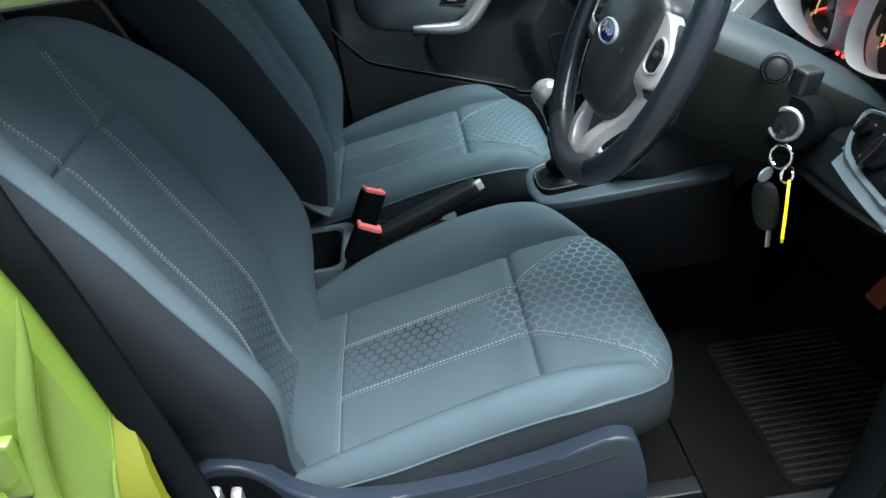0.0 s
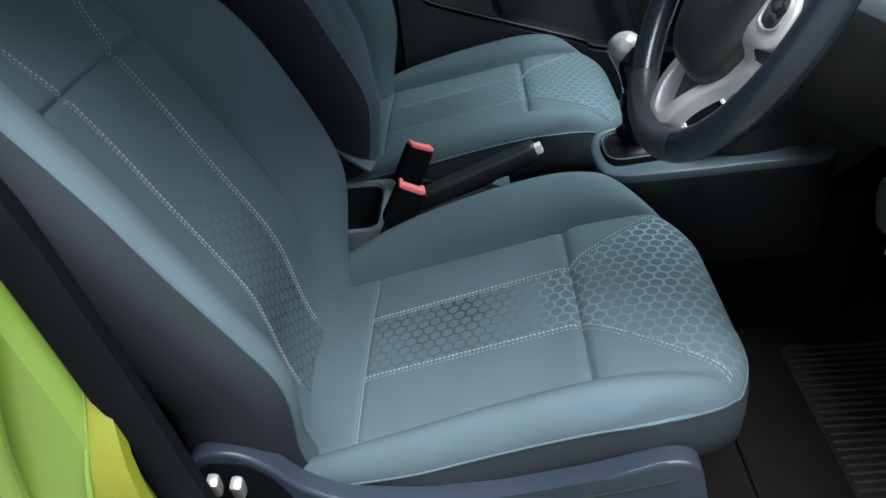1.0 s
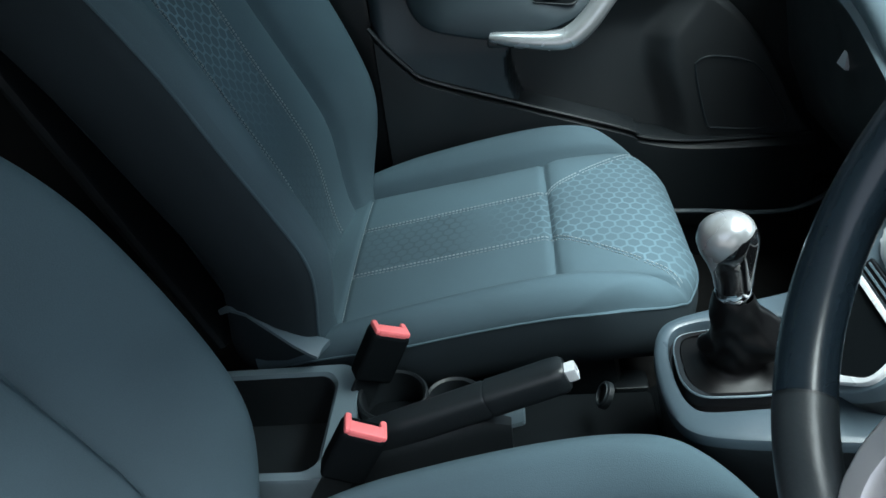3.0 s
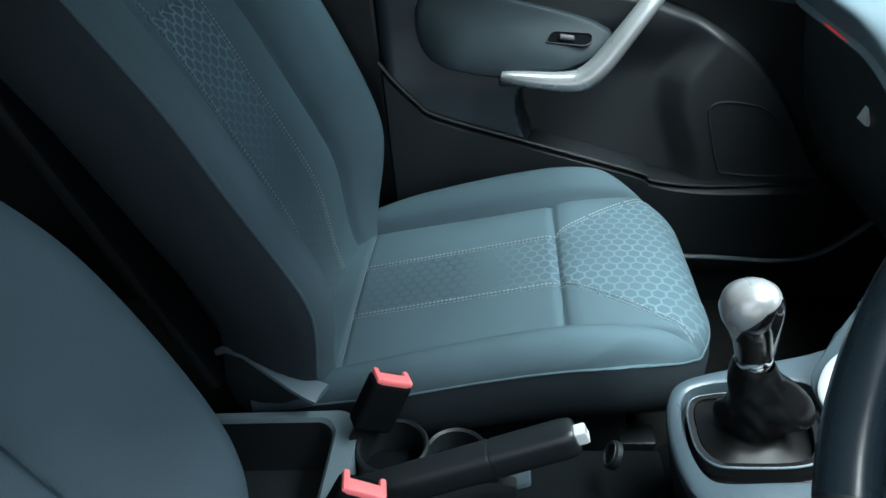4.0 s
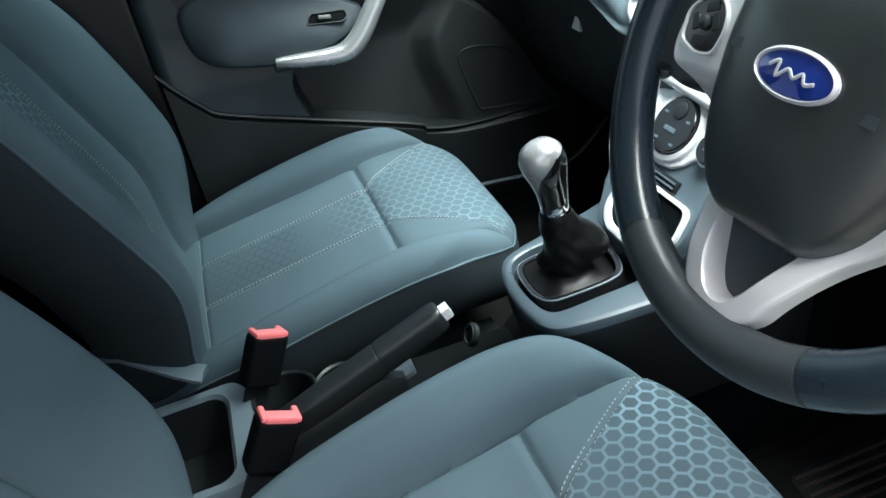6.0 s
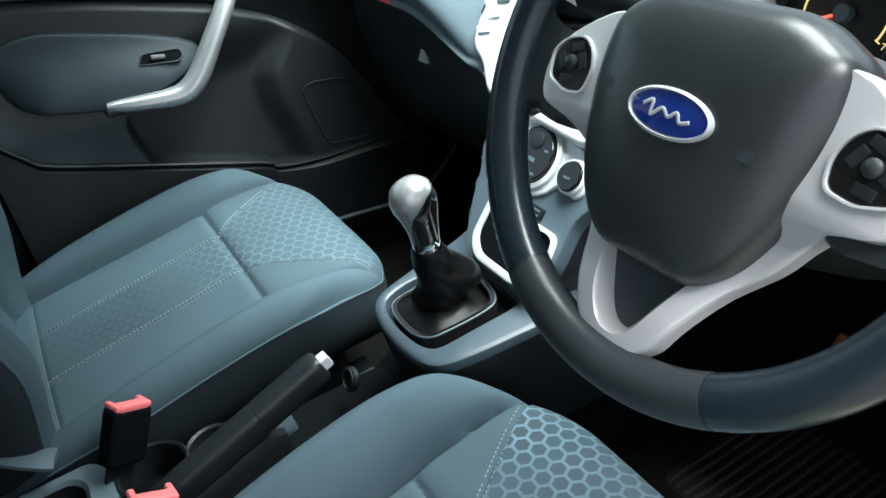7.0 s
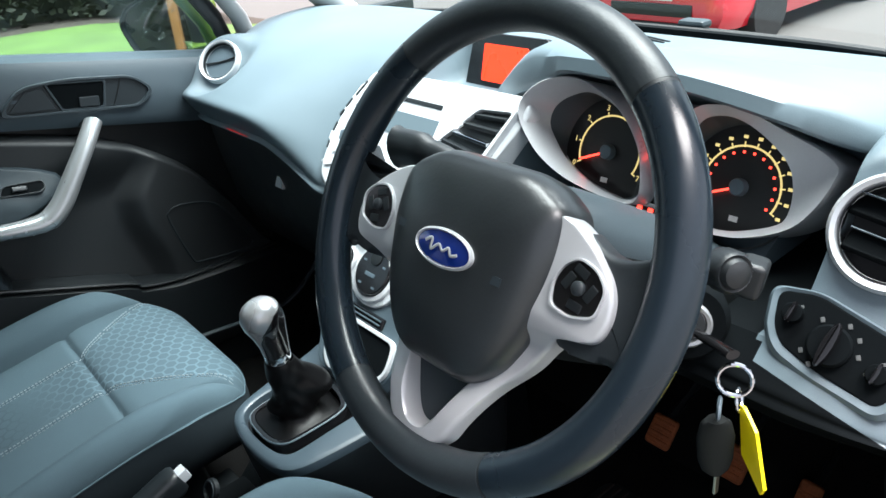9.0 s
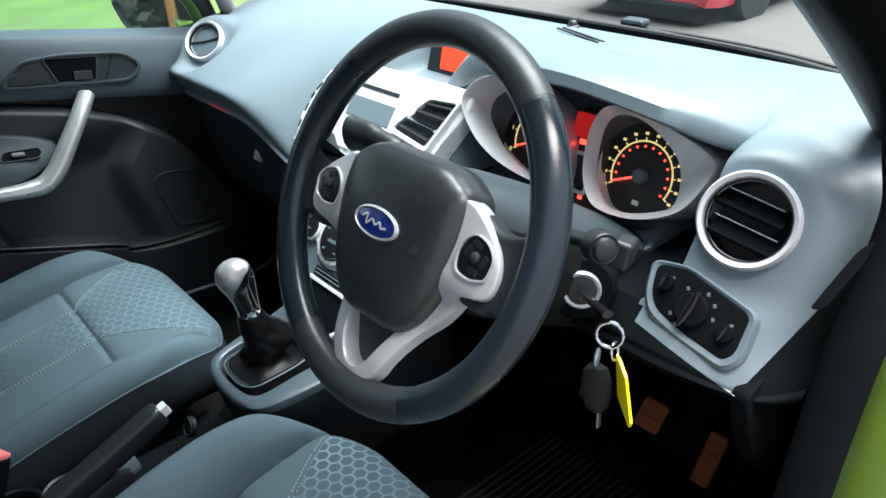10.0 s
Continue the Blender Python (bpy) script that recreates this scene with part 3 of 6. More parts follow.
def pad(half, u0, u1, height, r, depth, corner, nu=210, nv=210, dark_from=2.0, outer_from=2.0):
    """A padded cushion over local x (along) and y (across), its edges rolled over by r and its sides going down by depth."""
    bm = bmesh.new()
    uv = bm.loops.layers.uv.new("UVMap")
    end, top = pad_surface(half, u0, u1, height, r, corner)
    grid, roll = [], {}
    for i in range(nu + 1):
        b = i / nu
        b = 0.5 + math.copysign(0.5 * (1 - (1 - abs(2 * b - 1)) ** 1.4), b - 0.5)
        row = []
        for j in range(nv + 1):
            a = 2 * j / nv - 1
            a = math.copysign(1 - (1 - abs(a)) ** 1.4, a)
            u = u0 + (end(a) - u0) * b
            v = a * half(u)
            z, e = top(u, v)
            row.append(bm.verts.new((u, v, z)))
            roll[row[-1]] = e
        grid.append(row)
    for i in range(nu):
        for j in range(nv):
            f = bm.faces.new((grid[i][j], grid[i + 1][j], grid[i + 1][j + 1], grid[i][j + 1]))
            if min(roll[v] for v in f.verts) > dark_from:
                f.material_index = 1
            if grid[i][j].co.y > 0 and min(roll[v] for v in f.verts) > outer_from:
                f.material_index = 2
    loop = [grid[0][j] for j in range(nv)] + [grid[i][nv] for i in range(nu)] + [grid[nu][j] for j in range(nv, 0, -1)] + [grid[i][0] for i in range(nu, 0, -1)]
    cu = 0.5 * (u0 + u1)
    last = loop
    for step, tuck in ((0.3, 0.995), (0.6, 0.975), (0.85, 0.945), (1.0, 0.90)):
        ring = [bm.verts.new((cu + (p.co.x - cu) * tuck, p.co.y * tuck, p.co.z - depth * step)) for p in loop]
        n = len(loop)
        for k in range(n):
            f = bm.faces.new((last[k], last[(k + 1) % n], ring[(k + 1) % n], ring[k]))
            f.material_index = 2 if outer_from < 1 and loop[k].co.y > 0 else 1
        last = ring
    bm.faces.new(last[::-1]).material_index = 1
    for f in bm.faces:
        for l in f.loops:
            l[uv].uv = (l.vert.co.y, l.vert.co.x)
    return bm


def stitch_rows(lines, height, rows=(-0.0035, 0.0035), length=0.0042, gap=0.0020, wide=0.0010):
    """Rows of small raised stitches along lines in a pad's x, y."""
    bm = bmesh.new()
    for line in lines:
        for off in rows:
            walked, want = 0.0, 0.0
            for (ax, ay), (bx, by) in zip(line, line[1:]):
                d = Vector((bx - ax, by - ay))
                n = int(d.length / (length + gap))
                t = d.normalized()
                s = Vector((-t.y, t.x))
                for k in range(n):
                    c = Vector((ax, ay)) + t * (k + 0.5) * (length + gap) + s * off
                    q = []
                    for e, w in ((-1, -1), (-1, 1), (1, 1), (1, -1)):
                        p = c + t * e * length / 2 + s * w * wide / 2
                        q.append((p.x, p.y, height(p.x, p.y)))
                    lo = [bm.verts.new((x, y, z - 0.0004)) for x, y, z in q]
                    hi = [bm.verts.new((x * 0.8 + c.x * 0.2, y * 0.8 + c.y * 0.2, z + 0.0011)) for x, y, z in q]
                    bm.faces.new(hi)
                    for e in range(4):
                        bm.faces.new((lo[e], lo[(e + 1) % 4], hi[(e + 1) % 4], hi[e]))
    return bm


def groove(d, wide):
    return math.exp(-(d / wide) ** 2)


def cushion_height(u, v, rise=0.0):
    av = abs(v)
    w = 0.005 * max(-1.0, 1 - (av / 0.178) ** 2) - 0.026 * (max(0, u) / 0.165) ** 2
    crease = 0.178 + 0.012 * smoothstep(0.0, -0.35, u) + 0.006 * smoothstep(0.05, 0.16, u)
    t = (av - crease) / (0.252 - crease)
    if t > 0:
        w += lerp_table([(-0.43, 0.03), (-0.25, 0.046), (-0.05, 0.052), (0.08, 0.04), (0.16, 0.012), (0.21, 0.0)], u) * (1.0 + (rise if v > 0 else 0.0)) * math.sin(math.pi * min(1, t * 0.62)) ** 0.62
    w -= 0.010 * groove(av - crease, 0.006) * smoothstep(0.2, 0.12, u)
    if av < 0.178:
        w -= 0.0055 * groove(u, 0.006) * smoothstep(0.178, 0.165, av)
        w -= 0.003 * groove(u + 0.313, 0.004)
        w += 0.004 * smoothstep(0.0, 0.03, u) * smoothstep(0.2, 0.1, u)
    inner = 0.065 + 0.70 * max(0.0, u)
    w -= 0.0025 * groove(av - inner, 0.003) * (1.0 if -0.313 < u < 0.165 else 0.0)
    return w


def back_height(u, v):
    av = abs(v)
    w = 0.008 * math.exp(-((u - 0.16) / 0.13) ** 2) - 0.030 * smoothstep(0.16, -0.03, u) - 0.02 * smoothstep(0.35, 0.64, u) + 0.018 * min(1.0, av / 0.15) ** 2
    crease = lerp_table([(0.0, 0.150), (0.2, 0.160), (0.45, 0.150), (0.6, 0.12)], u)
    out = lerp_table(BACK_HALF, u)
    t = (av - crease) / (out - crease)
    if t > 0:
        w += lerp_table([(-0.06, 0.018), (0.0, 0.040), (0.06, 0.062), (0.12, 0.074), (0.34, 0.078), (0.46, 0.062), (0.58, 0.025), (0.64, 0.0)], u) * math.sin(math.pi * min(1, t * 0.60)) ** 0.85
    w -= 0.009 * groove(av - crease, 0.007)
    if av < crease:
        w -= 0.006 * groove(u - 0.46, 0.005)
    inner = 0.070 + 0.30 * max(0.0, u - 0.46)
    w -= 0.0025 * groove(av - inner, 0.003)
    return w


BACK_HALF = [(-0.06, 0.222), (0.0, 0.244), (0.05, 0.258), (0.10, 0.269), (0.20, 0.286), (0.34, 0.294), (0.46, 0.280), (0.56, 0.245), (0.64, 0.19)]


def seat(name, label, at, slope, back_at, recline, group, prints, side, rise=0.0, side_from=0.66):
    s = thing(name, label, "car seat", m=pose(*at, 0, -slope, 0), group=group)
    inv = s.matrix_basis.inverted()
    seat_shape = (lambda u: 0.252 - 0.02 * smoothstep(-0.2, -0.42, u), -0.43, 0.192, lambda u, v: cushion_height(u, v, rise), 0.040)
    on_seat = pad_surface(*seat_shape, 0.155)[1]
    part("cushion", pad(*seat_shape, 0.10, 0.155), [prints[0], CLOTH_SHADED], s, "padded grey cloth cushion with a honeycomb print", local=True)
    lines = []
    for sg in (-1, 1):
        lines.append([(-0.313, sg * 0.065), (0.0, sg * 0.065)])
        lines.append([(0.0, sg * 0.065), (0.06, sg * 0.107), (0.12, sg * 0.150), (0.163, sg * 0.179)])
    for line in lines:
        part("stitching", stitch_rows([line], lambda u, v: on_seat(u, v)[0]), THREAD, s, "pale double stitching", local=True)
    part("cross_seam", stitch_rows([[(-0.313, -0.178), (-0.313, 0.178)]], cushion_height, rows=(0.0,)), THREAD, s, "pale cross seam", local=True)
    r = radians(recline)
    mb = Matrix(((-math.sin(r), 0, math.cos(r), back_at[0]), (0, -1, 0, back_at[1]), (math.cos(r), 0, math.sin(r), back_at[2]), (0, 0, 0, 1)))
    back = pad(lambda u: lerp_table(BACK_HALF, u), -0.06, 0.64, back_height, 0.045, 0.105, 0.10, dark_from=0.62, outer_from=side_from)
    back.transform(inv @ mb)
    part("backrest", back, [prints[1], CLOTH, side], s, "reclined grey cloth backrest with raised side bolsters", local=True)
    # piped seam where the grey front meets the charcoal or shade-darkened side
    on_back = pad_surface(lambda u: lerp_table(BACK_HALF, u), -0.06, 0.64, back_height, 0.045, 0.10)[1]
    pipe = [Vector((u, lerp_table(BACK_HALF, u) - 0.045 * (1 - side_from), on_back(u, lerp_table(BACK_HALF, u) - 0.045 * (1 - side_from))[0] - 0.0008)) for u in [-0.05 + 0.59 * k / 40 for k in range(41)]]
    seam = tube(pipe, 0.0022, 8)
    seam.transform(inv @ mb)
    part("side_seam", seam, CLOTH, s, "grey piped seam", local=True)
    half_, (end_, _) = seat_shape[0], pad_surface(*seat_shape, 0.155)
    rim = [Vector((u, -half_(u))) for u in [-0.38 + 0.41 * k / 24 for k in range(25)]] + [Vector((end_(a), a * half_(0.1))) for a in [-1.0 + 0.72 * k / 20 for k in range(1, 21)]]
    front = [Vector((e.x, e.y, on_seat(e.x, e.y)[0])) for e in rim]
    part("cushion_seam", tube(front, 0.0018, 8), CLOTH, s, "grey seam along the cushion side", local=True)
    lines = []
    for sg in (-1, 1):
        lines.append([(-0.02, sg * 0.070), (0.46, sg * 0.070)])
        lines.append([(0.46, sg * 0.070), (0.58, sg * 0.106)])
    for line in lines:
        st = stitch_rows([line], back_height)
        st.transform(inv @ mb)
        part("backrest_stitching", st, THREAD, s, "pale double stitching", local=True)
    shell = box((0.55, 0.46, 0.02), mb @ pose(0.30, 0, -0.135), 0.009)
    part("back_shell", shell, BLACK, s, "black backrest shell")
    # base, rails and side covers
    x, y, z = at
    part("base", box((0.42, 0.40, 0.10), pose(x - 0.12, y, z - 0.19, 0, -slope, 0), 0.02), BLACK, s, "black seat base")
    for sg in (-1, 1):
        part("rail", box((0.62, 0.035, 0.04), pose(x - 0.08, y + sg * 0.19, 0.295), 0.005), BLACK, s, "black seat rail")
        part("rail_foot", box((0.05, 0.04, 0.12), pose(x + 0.10, y + sg * 0.19, 0.345), 0.005), BLACK, s)
    return s


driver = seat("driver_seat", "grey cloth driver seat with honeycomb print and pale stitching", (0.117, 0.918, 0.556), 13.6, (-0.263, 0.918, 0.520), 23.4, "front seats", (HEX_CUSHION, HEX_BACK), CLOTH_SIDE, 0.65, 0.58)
passenger = seat("passenger_seat", "grey cloth passenger seat with honeycomb print, in clean condition", (0.097, 1.648, 0.572), 9.9, (-0.234, 1.650, 0.547), 20.0, "front seats", (HEX_CUSHION_SOFT, HEX_BACK_LIGHT), CLOTH_SHADED, 0.0, 0.85)
# curved recliner cover between the passenger backrest and the console
arm = []
for ux, uz, lx, lz, ly in ((-0.352, 0.603, -0.345, 0.603, 1.406), (-0.340, 0.610, -0.330, 0.610, 1.402), (-0.320, 0.606, -0.308, 0.606, 1.396), (-0.288, 0.583, -0.281, 0.588, 1.387), (-0.252, 0.563, -0.250, 0.563, 1.380), (-0.226, 0.551, -0.231, 0.550, 1.377), (-0.212, 0.543, -0.222, 0.543, 1.378)):
    arm.append([(ux, 1.412, uz), (0.5 * (ux + lx), 0.5 * (1.412 + ly), 0.5 * (uz + lz) + 0.003), (lx, ly, lz), (lx - 0.002, ly, lz - 0.004), (ux, 1.412, uz - 0.008)])
part("recliner_cover", loft(arm), TRIM, passenger, "slate grey plastic recliner cover")
# height trim of the driver seat, with its switches
m_side = facing((0, 0.668, 0), (0, -1, 0))
lip = [(-0.372, 0.50), (-0.362, 0.566), (-0.335, 0.588), (-0.295, 0.584), (-0.262, 0.558), (-0.235, 0.520), (-0.190, 0.490), (-0.10, 0.479), (0.0, 0.485), (0.10, 0.504), (0.195, 0.530), (0.226, 0.520), (0.236, 0.460), (0.240, 0.395), (-0.372, 0.395)]
side = part("side_cover", prism(rounded(lip, 0.018, 4), 0.026, m_side, 0.006, 3), SIDEP, driver, "slate grey plastic side cover")
part("switch_recess", prism(rounded([(-0.355, 0.552), (-0.335, 0.574), (-0.288, 0.568), (-0.262, 0.542), (-0.244, 0.500), (-0.250, 0.440), (-0.355, 0.440)], 0.016, 4), 0.003, m_side @ pose(0, 0, 0.0245), 0.001), MATT, side, "black switch recess")
for dx in (-0.329, -0.303):
    part("switch", box((0.015, 0.036, 0.018), m_side @ pose(dx, 0.540 + 0.25 * (-0.316 - dx), 0.034, 18, 0, -8), 0.005), KNOBSILVER, side, "silver switch")
groove_ = smooth_path([(-0.225, 0.486, 0), (-0.185, 0.466, 0), (-0.05, 0.458, 0), (0.08, 0.474, 0), (0.20, 0.500, 0)], 6)
part("cover_groove", tube([m_side @ Vector((p.x, p.y, 0.0262)) for p in groove_], 0.0015, 6), BLACK, side, "dark groove under the lip")


# ---- seat belt buckles ----
def buckle(at, lean, twist, label):
    b = thing("seat_belt_buckle", label, "seat belt buckle", at, group="front belt buckles")
    m = Matrix.Translation(at) @ pose(0, 0, 0, 0, lean, twist)
    part("body", box((0.052, 0.030, 0.075), m @ pose(0, 0, -0.0395), 0.007, 3), MATT, b, "black plastic body")
    part("button", merge(box((0.040, 0.016, 0.010), m @ pose(0, -0.006, -0.001), 0.003), box((0.008, 0.026, 0.008), m @ pose(-0.020, 0, -0.001), 0.003), box((0.008, 0.026, 0.008), m @ pose(0.020, 0, -0.001), 0.003)), RED, b, "red release button")
    part("strap", box((0.035, 0.008, 0.10), m @ pose(0, 0.002, -0.115), 0.003), BLACK, b, "black stalk")


buckle((-0.123, 1.200, 0.600), 30, 8, "black belt buckle with a red button beside the driver seat")
buckle((-0.116, 1.368, 0.594), 30, 24, "black belt buckle with a red button beside the passenger seat")

# ---- centre console ----
con = thing("centre_console", "slate and black plastic centre console with tray and cup holders", "centre console", (0.0, 1.285, 0.27))
tun = loft([[(x, CENTRE - w, 0.27), (x, CENTRE - w * 0.86, zt - 0.01), (x, CENTRE - w * 0.80, zt), (x, CENTRE + w * 0.80, zt), (x, CENTRE + w * 0.86, zt - 0.01), (x, CENTRE + w, 0.27)]
            for x, w, zt in [(-0.75, 0.105, 0.40), (-0.45, 0.105, 0.405), (-0.1, 0.105, 0.405), (0.13, 0.105, 0.41), (0.20, 0.12, 0.45), (0.30, 0.125, 0.54), (0.62, 0.135, 0.54)]])
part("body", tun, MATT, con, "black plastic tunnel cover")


def open_tray(outer, inner, top, floor_z, mat_rim, mat_in, name, label):
    rim = loft([[(x, y, floor_z) for x, y in outer], [(x, y, top - 0.006) for x, y in outer], [(0.9 * x + 0.1 * u, 0.9 * y + 0.1 * v, top) for (x, y), (u, v) in zip(outer, inner)],
                [(0.15 * x + 0.85 * u, 0.15 * y + 0.85 * v, top) for (x, y), (u, v) in zip(outer, inner)], [(x, y, top - 0.006) for x, y in inner]], caps=False)
    p = part(name, rim, mat_rim, con, label)
    well = loft([[(x, y, top - 0.006) for x, y in inner], [(x, y, floor_z + 0.01) for x, y in inner]], caps=False)
    flo = prism(inner, 0.004, Matrix.Translation((0, 0, floor_z + 0.006)))
    part("well", merge(well, flo), mat_in, p, "black inside")


o = rounded([(-0.52, 1.20), (-0.19, 1.20), (-0.165, 1.22), (-0.165, 1.36), (-0.18, 1.395), (-0.52, 1.385)], 0.025, 5)
i_ = rounded([(-0.505, 1.215), (-0.215, 1.215), (-0.200, 1.23), (-0.200, 1.36), (-0.215, 1.378), (-0.505, 1.372)], 0.018, 5)
open_tray(o, i_, 0.515, 0.41, SOFT, BLACK, "rear_tray", "slate edged open tray")
# cup holders beside the lever
for cx, cy, r, drop in ((-0.122, 1.335, 0.040, 0.0), (-0.045, 1.342, 0.034, 0.018)):
    part("cup_holder", lathe([(r + 0.006, 0.40), (r + 0.006, 0.512 - drop), (r + 0.003, 0.515 - drop), (r, 0.512 - drop), (r, 0.43), (0.001, 0.43)], Matrix.Translation((cx, cy, 0)), 32, caps=False), BLACK, con, "black round cup holder")
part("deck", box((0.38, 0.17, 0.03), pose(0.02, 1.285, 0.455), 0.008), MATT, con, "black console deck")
part("lever_plate", prism(rounded([(-0.030, -0.024), (0.028, -0.024), (0.028, 0.022), (0.004, 0.022), (-0.012, 0.010)], 0.004, 3), 0.006, pose(0.019, 1.262, 0.545, 0, -18, 0), 0.001), SOFT, con, "pale grey plate beside the lever")
soc = part("power_socket", lathe([(0.017, 0), (0.017, 0.006), (0.014, 0.008), (0.0135, 0.003), (0.001, 0.003)], facing((0.145, 1.312, 0.519), (-0.9, 0, 0.45)), 24), BLACK, con, "round power socket")
part("socket_rim", lathe([(0.0145, 0.006), (0.0145, 0.009), (0.0125, 0.009), (0.0125, 0.006)], facing((0.145, 1.312, 0.519), (-0.9, 0, 0.45)), 24, caps=False), DARKP, soc, "dark ring")

# gear surround: a shield-shaped slate frame that climbs to the dashboard
SUR = pose(0.207, 1.280, 0.592, 0, -7, 0)
GC = (0.066, -0.018)
outer = polar_ring([(0.34, 0.122), (0.216, 0.106), (0.15, 0.090), (0.07, 0.080), (0.020, 0.070), (-0.002, 0.052), (-0.014, 0.012), (-0.016, -0.040), (-0.009, -0.084), (0.006, -0.106), (0.040, -0.119), (0.10, -0.131), (0.20, -0.146), (0.34, -0.152), (0.35, 0.0)], GC, 96)
inner = polar_ring([(0.138, 0.042), (0.065, 0.056), (0.024, 0.052), (0.008, 0.034), (0.002, 0.0), (0.003, -0.040), (0.010, -0.068), (0.026, -0.080), (0.075, -0.084), (0.122, -0.087), (0.140, -0.078), (0.146, -0.02)], GC, 96)
edge_out = [(0.93 * x + 0.07 * GC[0], 0.93 * y + 0.07 * GC[1]) for x, y in outer]
top_face = [[SUR @ Vector((x, y, h)) for x, y in o] for o, h in ((outer, -0.004), (outer, 0.004), ([(0.985 * x + 0.015 * GC[0], 0.985 * y + 0.015 * GC[1]) for x, y in outer], 0.0085), (edge_out, 0.0115),
             ([(1.06 * x - 0.06 * GC[0], 1.06 * y - 0.06 * GC[1]) for x, y in inner], 0.0115), ([(1.015 * x - 0.015 * GC[0], 1.015 * y - 0.015 * GC[1]) for x, y in inner], 0.0095), (inner, 0.004), (inner, -0.012))]
part("gear_surround", loft(top_face, caps=False), SURROUND, con, "slate grey frame round the gear lever")
part("surround_side", loft([[SUR @ Vector((x, y, -0.004)) for x, y in outer], [SUR @ Vector((x * 0.985 + 0.001, y * 0.985, -0.05)) for x, y in outer], [SUR @ Vector((x * 0.93 + 0.012, y * 0.86, -0.19)) for x, y in outer]], caps=False), BLACK, con, "black side of the raised console")
part("surround_recess", prism(inner, 0.006, SUR @ pose(0, 0, -0.010), 0.0), GLOSS, con, "glossy black recess round the gaiter")

gear = thing("gear_lever", "gear lever with silver knob and creased black leather gaiter", "gear lever", (0.29, 1.265, 0.60))
ring_o = polar_ring([(0.128, 0.026), (0.090, 0.034), (0.048, 0.036), (0.020, 0.033), (0.010, 0.018), (0.007, -0.005), (0.008, -0.038), (0.020, -0.060), (0.045, -0.067), (0.098, -0.071), (0.120, -0.060), (0.130, -0.020)], GC, 64)
ring_i = [(GC[0] + (x - GC[0]) * 0.90, GC[1] + (y - GC[1]) * 0.90) for x, y in ring_o]
part("gaiter_frame", loft([[SUR @ Vector((x, y, h)) for x, y in o] for o, h in (([(1.06 * x - 0.06 * GC[0], 1.06 * y - 0.06 * GC[1]) for x, y in ring_o], -0.004), (ring_o, 0.012), ([(0.985 * x + 0.015 * GC[0], 0.985 * y + 0.015 * GC[1]) for x, y in ring_o], 0.0150), (ring_i, 0.0145), (ring_i, 0.004))], caps=False), GLOSS, gear, "glossy black gaiter frame")
part("frame_edge", tube([SUR @ Vector((x, y, 0.0135)) for x, y in ring_o], 0.0014, 8, cyclic=True), TRIM, gear, "slate edge of the gaiter frame")
top = Vector((0.257, 1.253, 0.712))
foot = SUR @ Vector((GC[0], GC[1], 0.008))
rings = []
for k in range(33):
    t = k / 32
    ring = []
    mid = foot.lerp(top, t)
    for x, y in ring_i:
        p = SUR @ Vector((GC[0] + (x - GC[0]) * 0.99, GC[1] + (y - GC[1]) * 0.99, 0.008))
        d = Vector((p.x - foot.x, p.y - foot.y, 0))
        ang = math.atan2(d.y, d.x)
        u = d.normalized()
        column = 0.0185 + 0.008 * (1 - t) ** 0.5
        fold = 0.036 * max(0.0, math.cos(ang + 0.25)) ** 5 * math.exp(-((t - 0.50) / 0.24) ** 2) + 0.012 * max(0.0, math.cos(ang - 2.7)) ** 4 * math.exp(-((t - 0.22) / 0.10) ** 2)
        flare = 1 - smoothstep(0.0, 0.13, t) ** 0.33
        r = column + (d.length - column) * flare + fold * smoothstep(0.0, 0.12, t)
        r += (0.0016 * math.sin(t * 9 + 2.0 * math.sin(ang * 2 + 0.6)) + 0.0008 * math.sin(t * 23 - 3.0 * math.cos(ang * 3))) * math.sin(math.pi * t)
        ring.append(mid + u * r + Vector((0, 0, 0.010 * fold / 0.03 * math.sin(ang * 3))))
    rings.append(ring)
part("gaiter", loft(rings, caps=False), GAITER, gear, "creased black leather gaiter")
axis = (Vector((0.236, 1.221, 0.815)) - top).normalized()
KN = facing(top, axis, (1, 0, 0))
part("stem", lathe([(0.012, -0.02), (0.012, 0.02)], KN, 20), BLACK, gear)
part("collar", lathe([(0.0165, 0.004), (0.0175, 0.007), (0.0175, 0.018), (0.016, 0.022)], KN, 28), CHROME, gear, "chrome collar")
KNOB = [(0.0165, 0.020, 0), (0.0180, 0.040, 0.0), (0.0210, 0.062, -0.001), (0.0245, 0.082, -0.003), (0.0250, 0.094, -0.004), (0.0228, 0.105, -0.004), (0.0165, 0.1125, -0.003), (0.009, 0.1155, -0.003), (0.003, 0.1163, -0.003)]
part("knob", loft([[KN @ Vector((r * math.cos(a) * 0.92, r * math.sin(a) * 1.06 + dx, h)) for a in [2 * math.pi * k / 32 for k in range(32)]] for r, h, dx in KNOB]), KNOBSILVER, gear, "silver gear knob")
sheet_ = []
for off in (0.0, 0.0012):
    sheet_.append([[KN @ Vector(((r + off) * math.cos(t) * 0.92, (r + off) * math.sin(t) * 1.06 + dx, h)) for t in [radians(a0 + (a1 - a0) * k / 24) for k in range(25)]]
                   for (r, h, dx), a0, a1 in zip(KNOB[:6], (-62, -58, -50, -30, -8, 22), (140, 136, 130, 116, 98, 72))])
part("knob_front", loft([o + i[::-1] for o, i in zip(sheet_[1], sheet_[0])]), GLOSS, gear, "glossy black front of the knob")

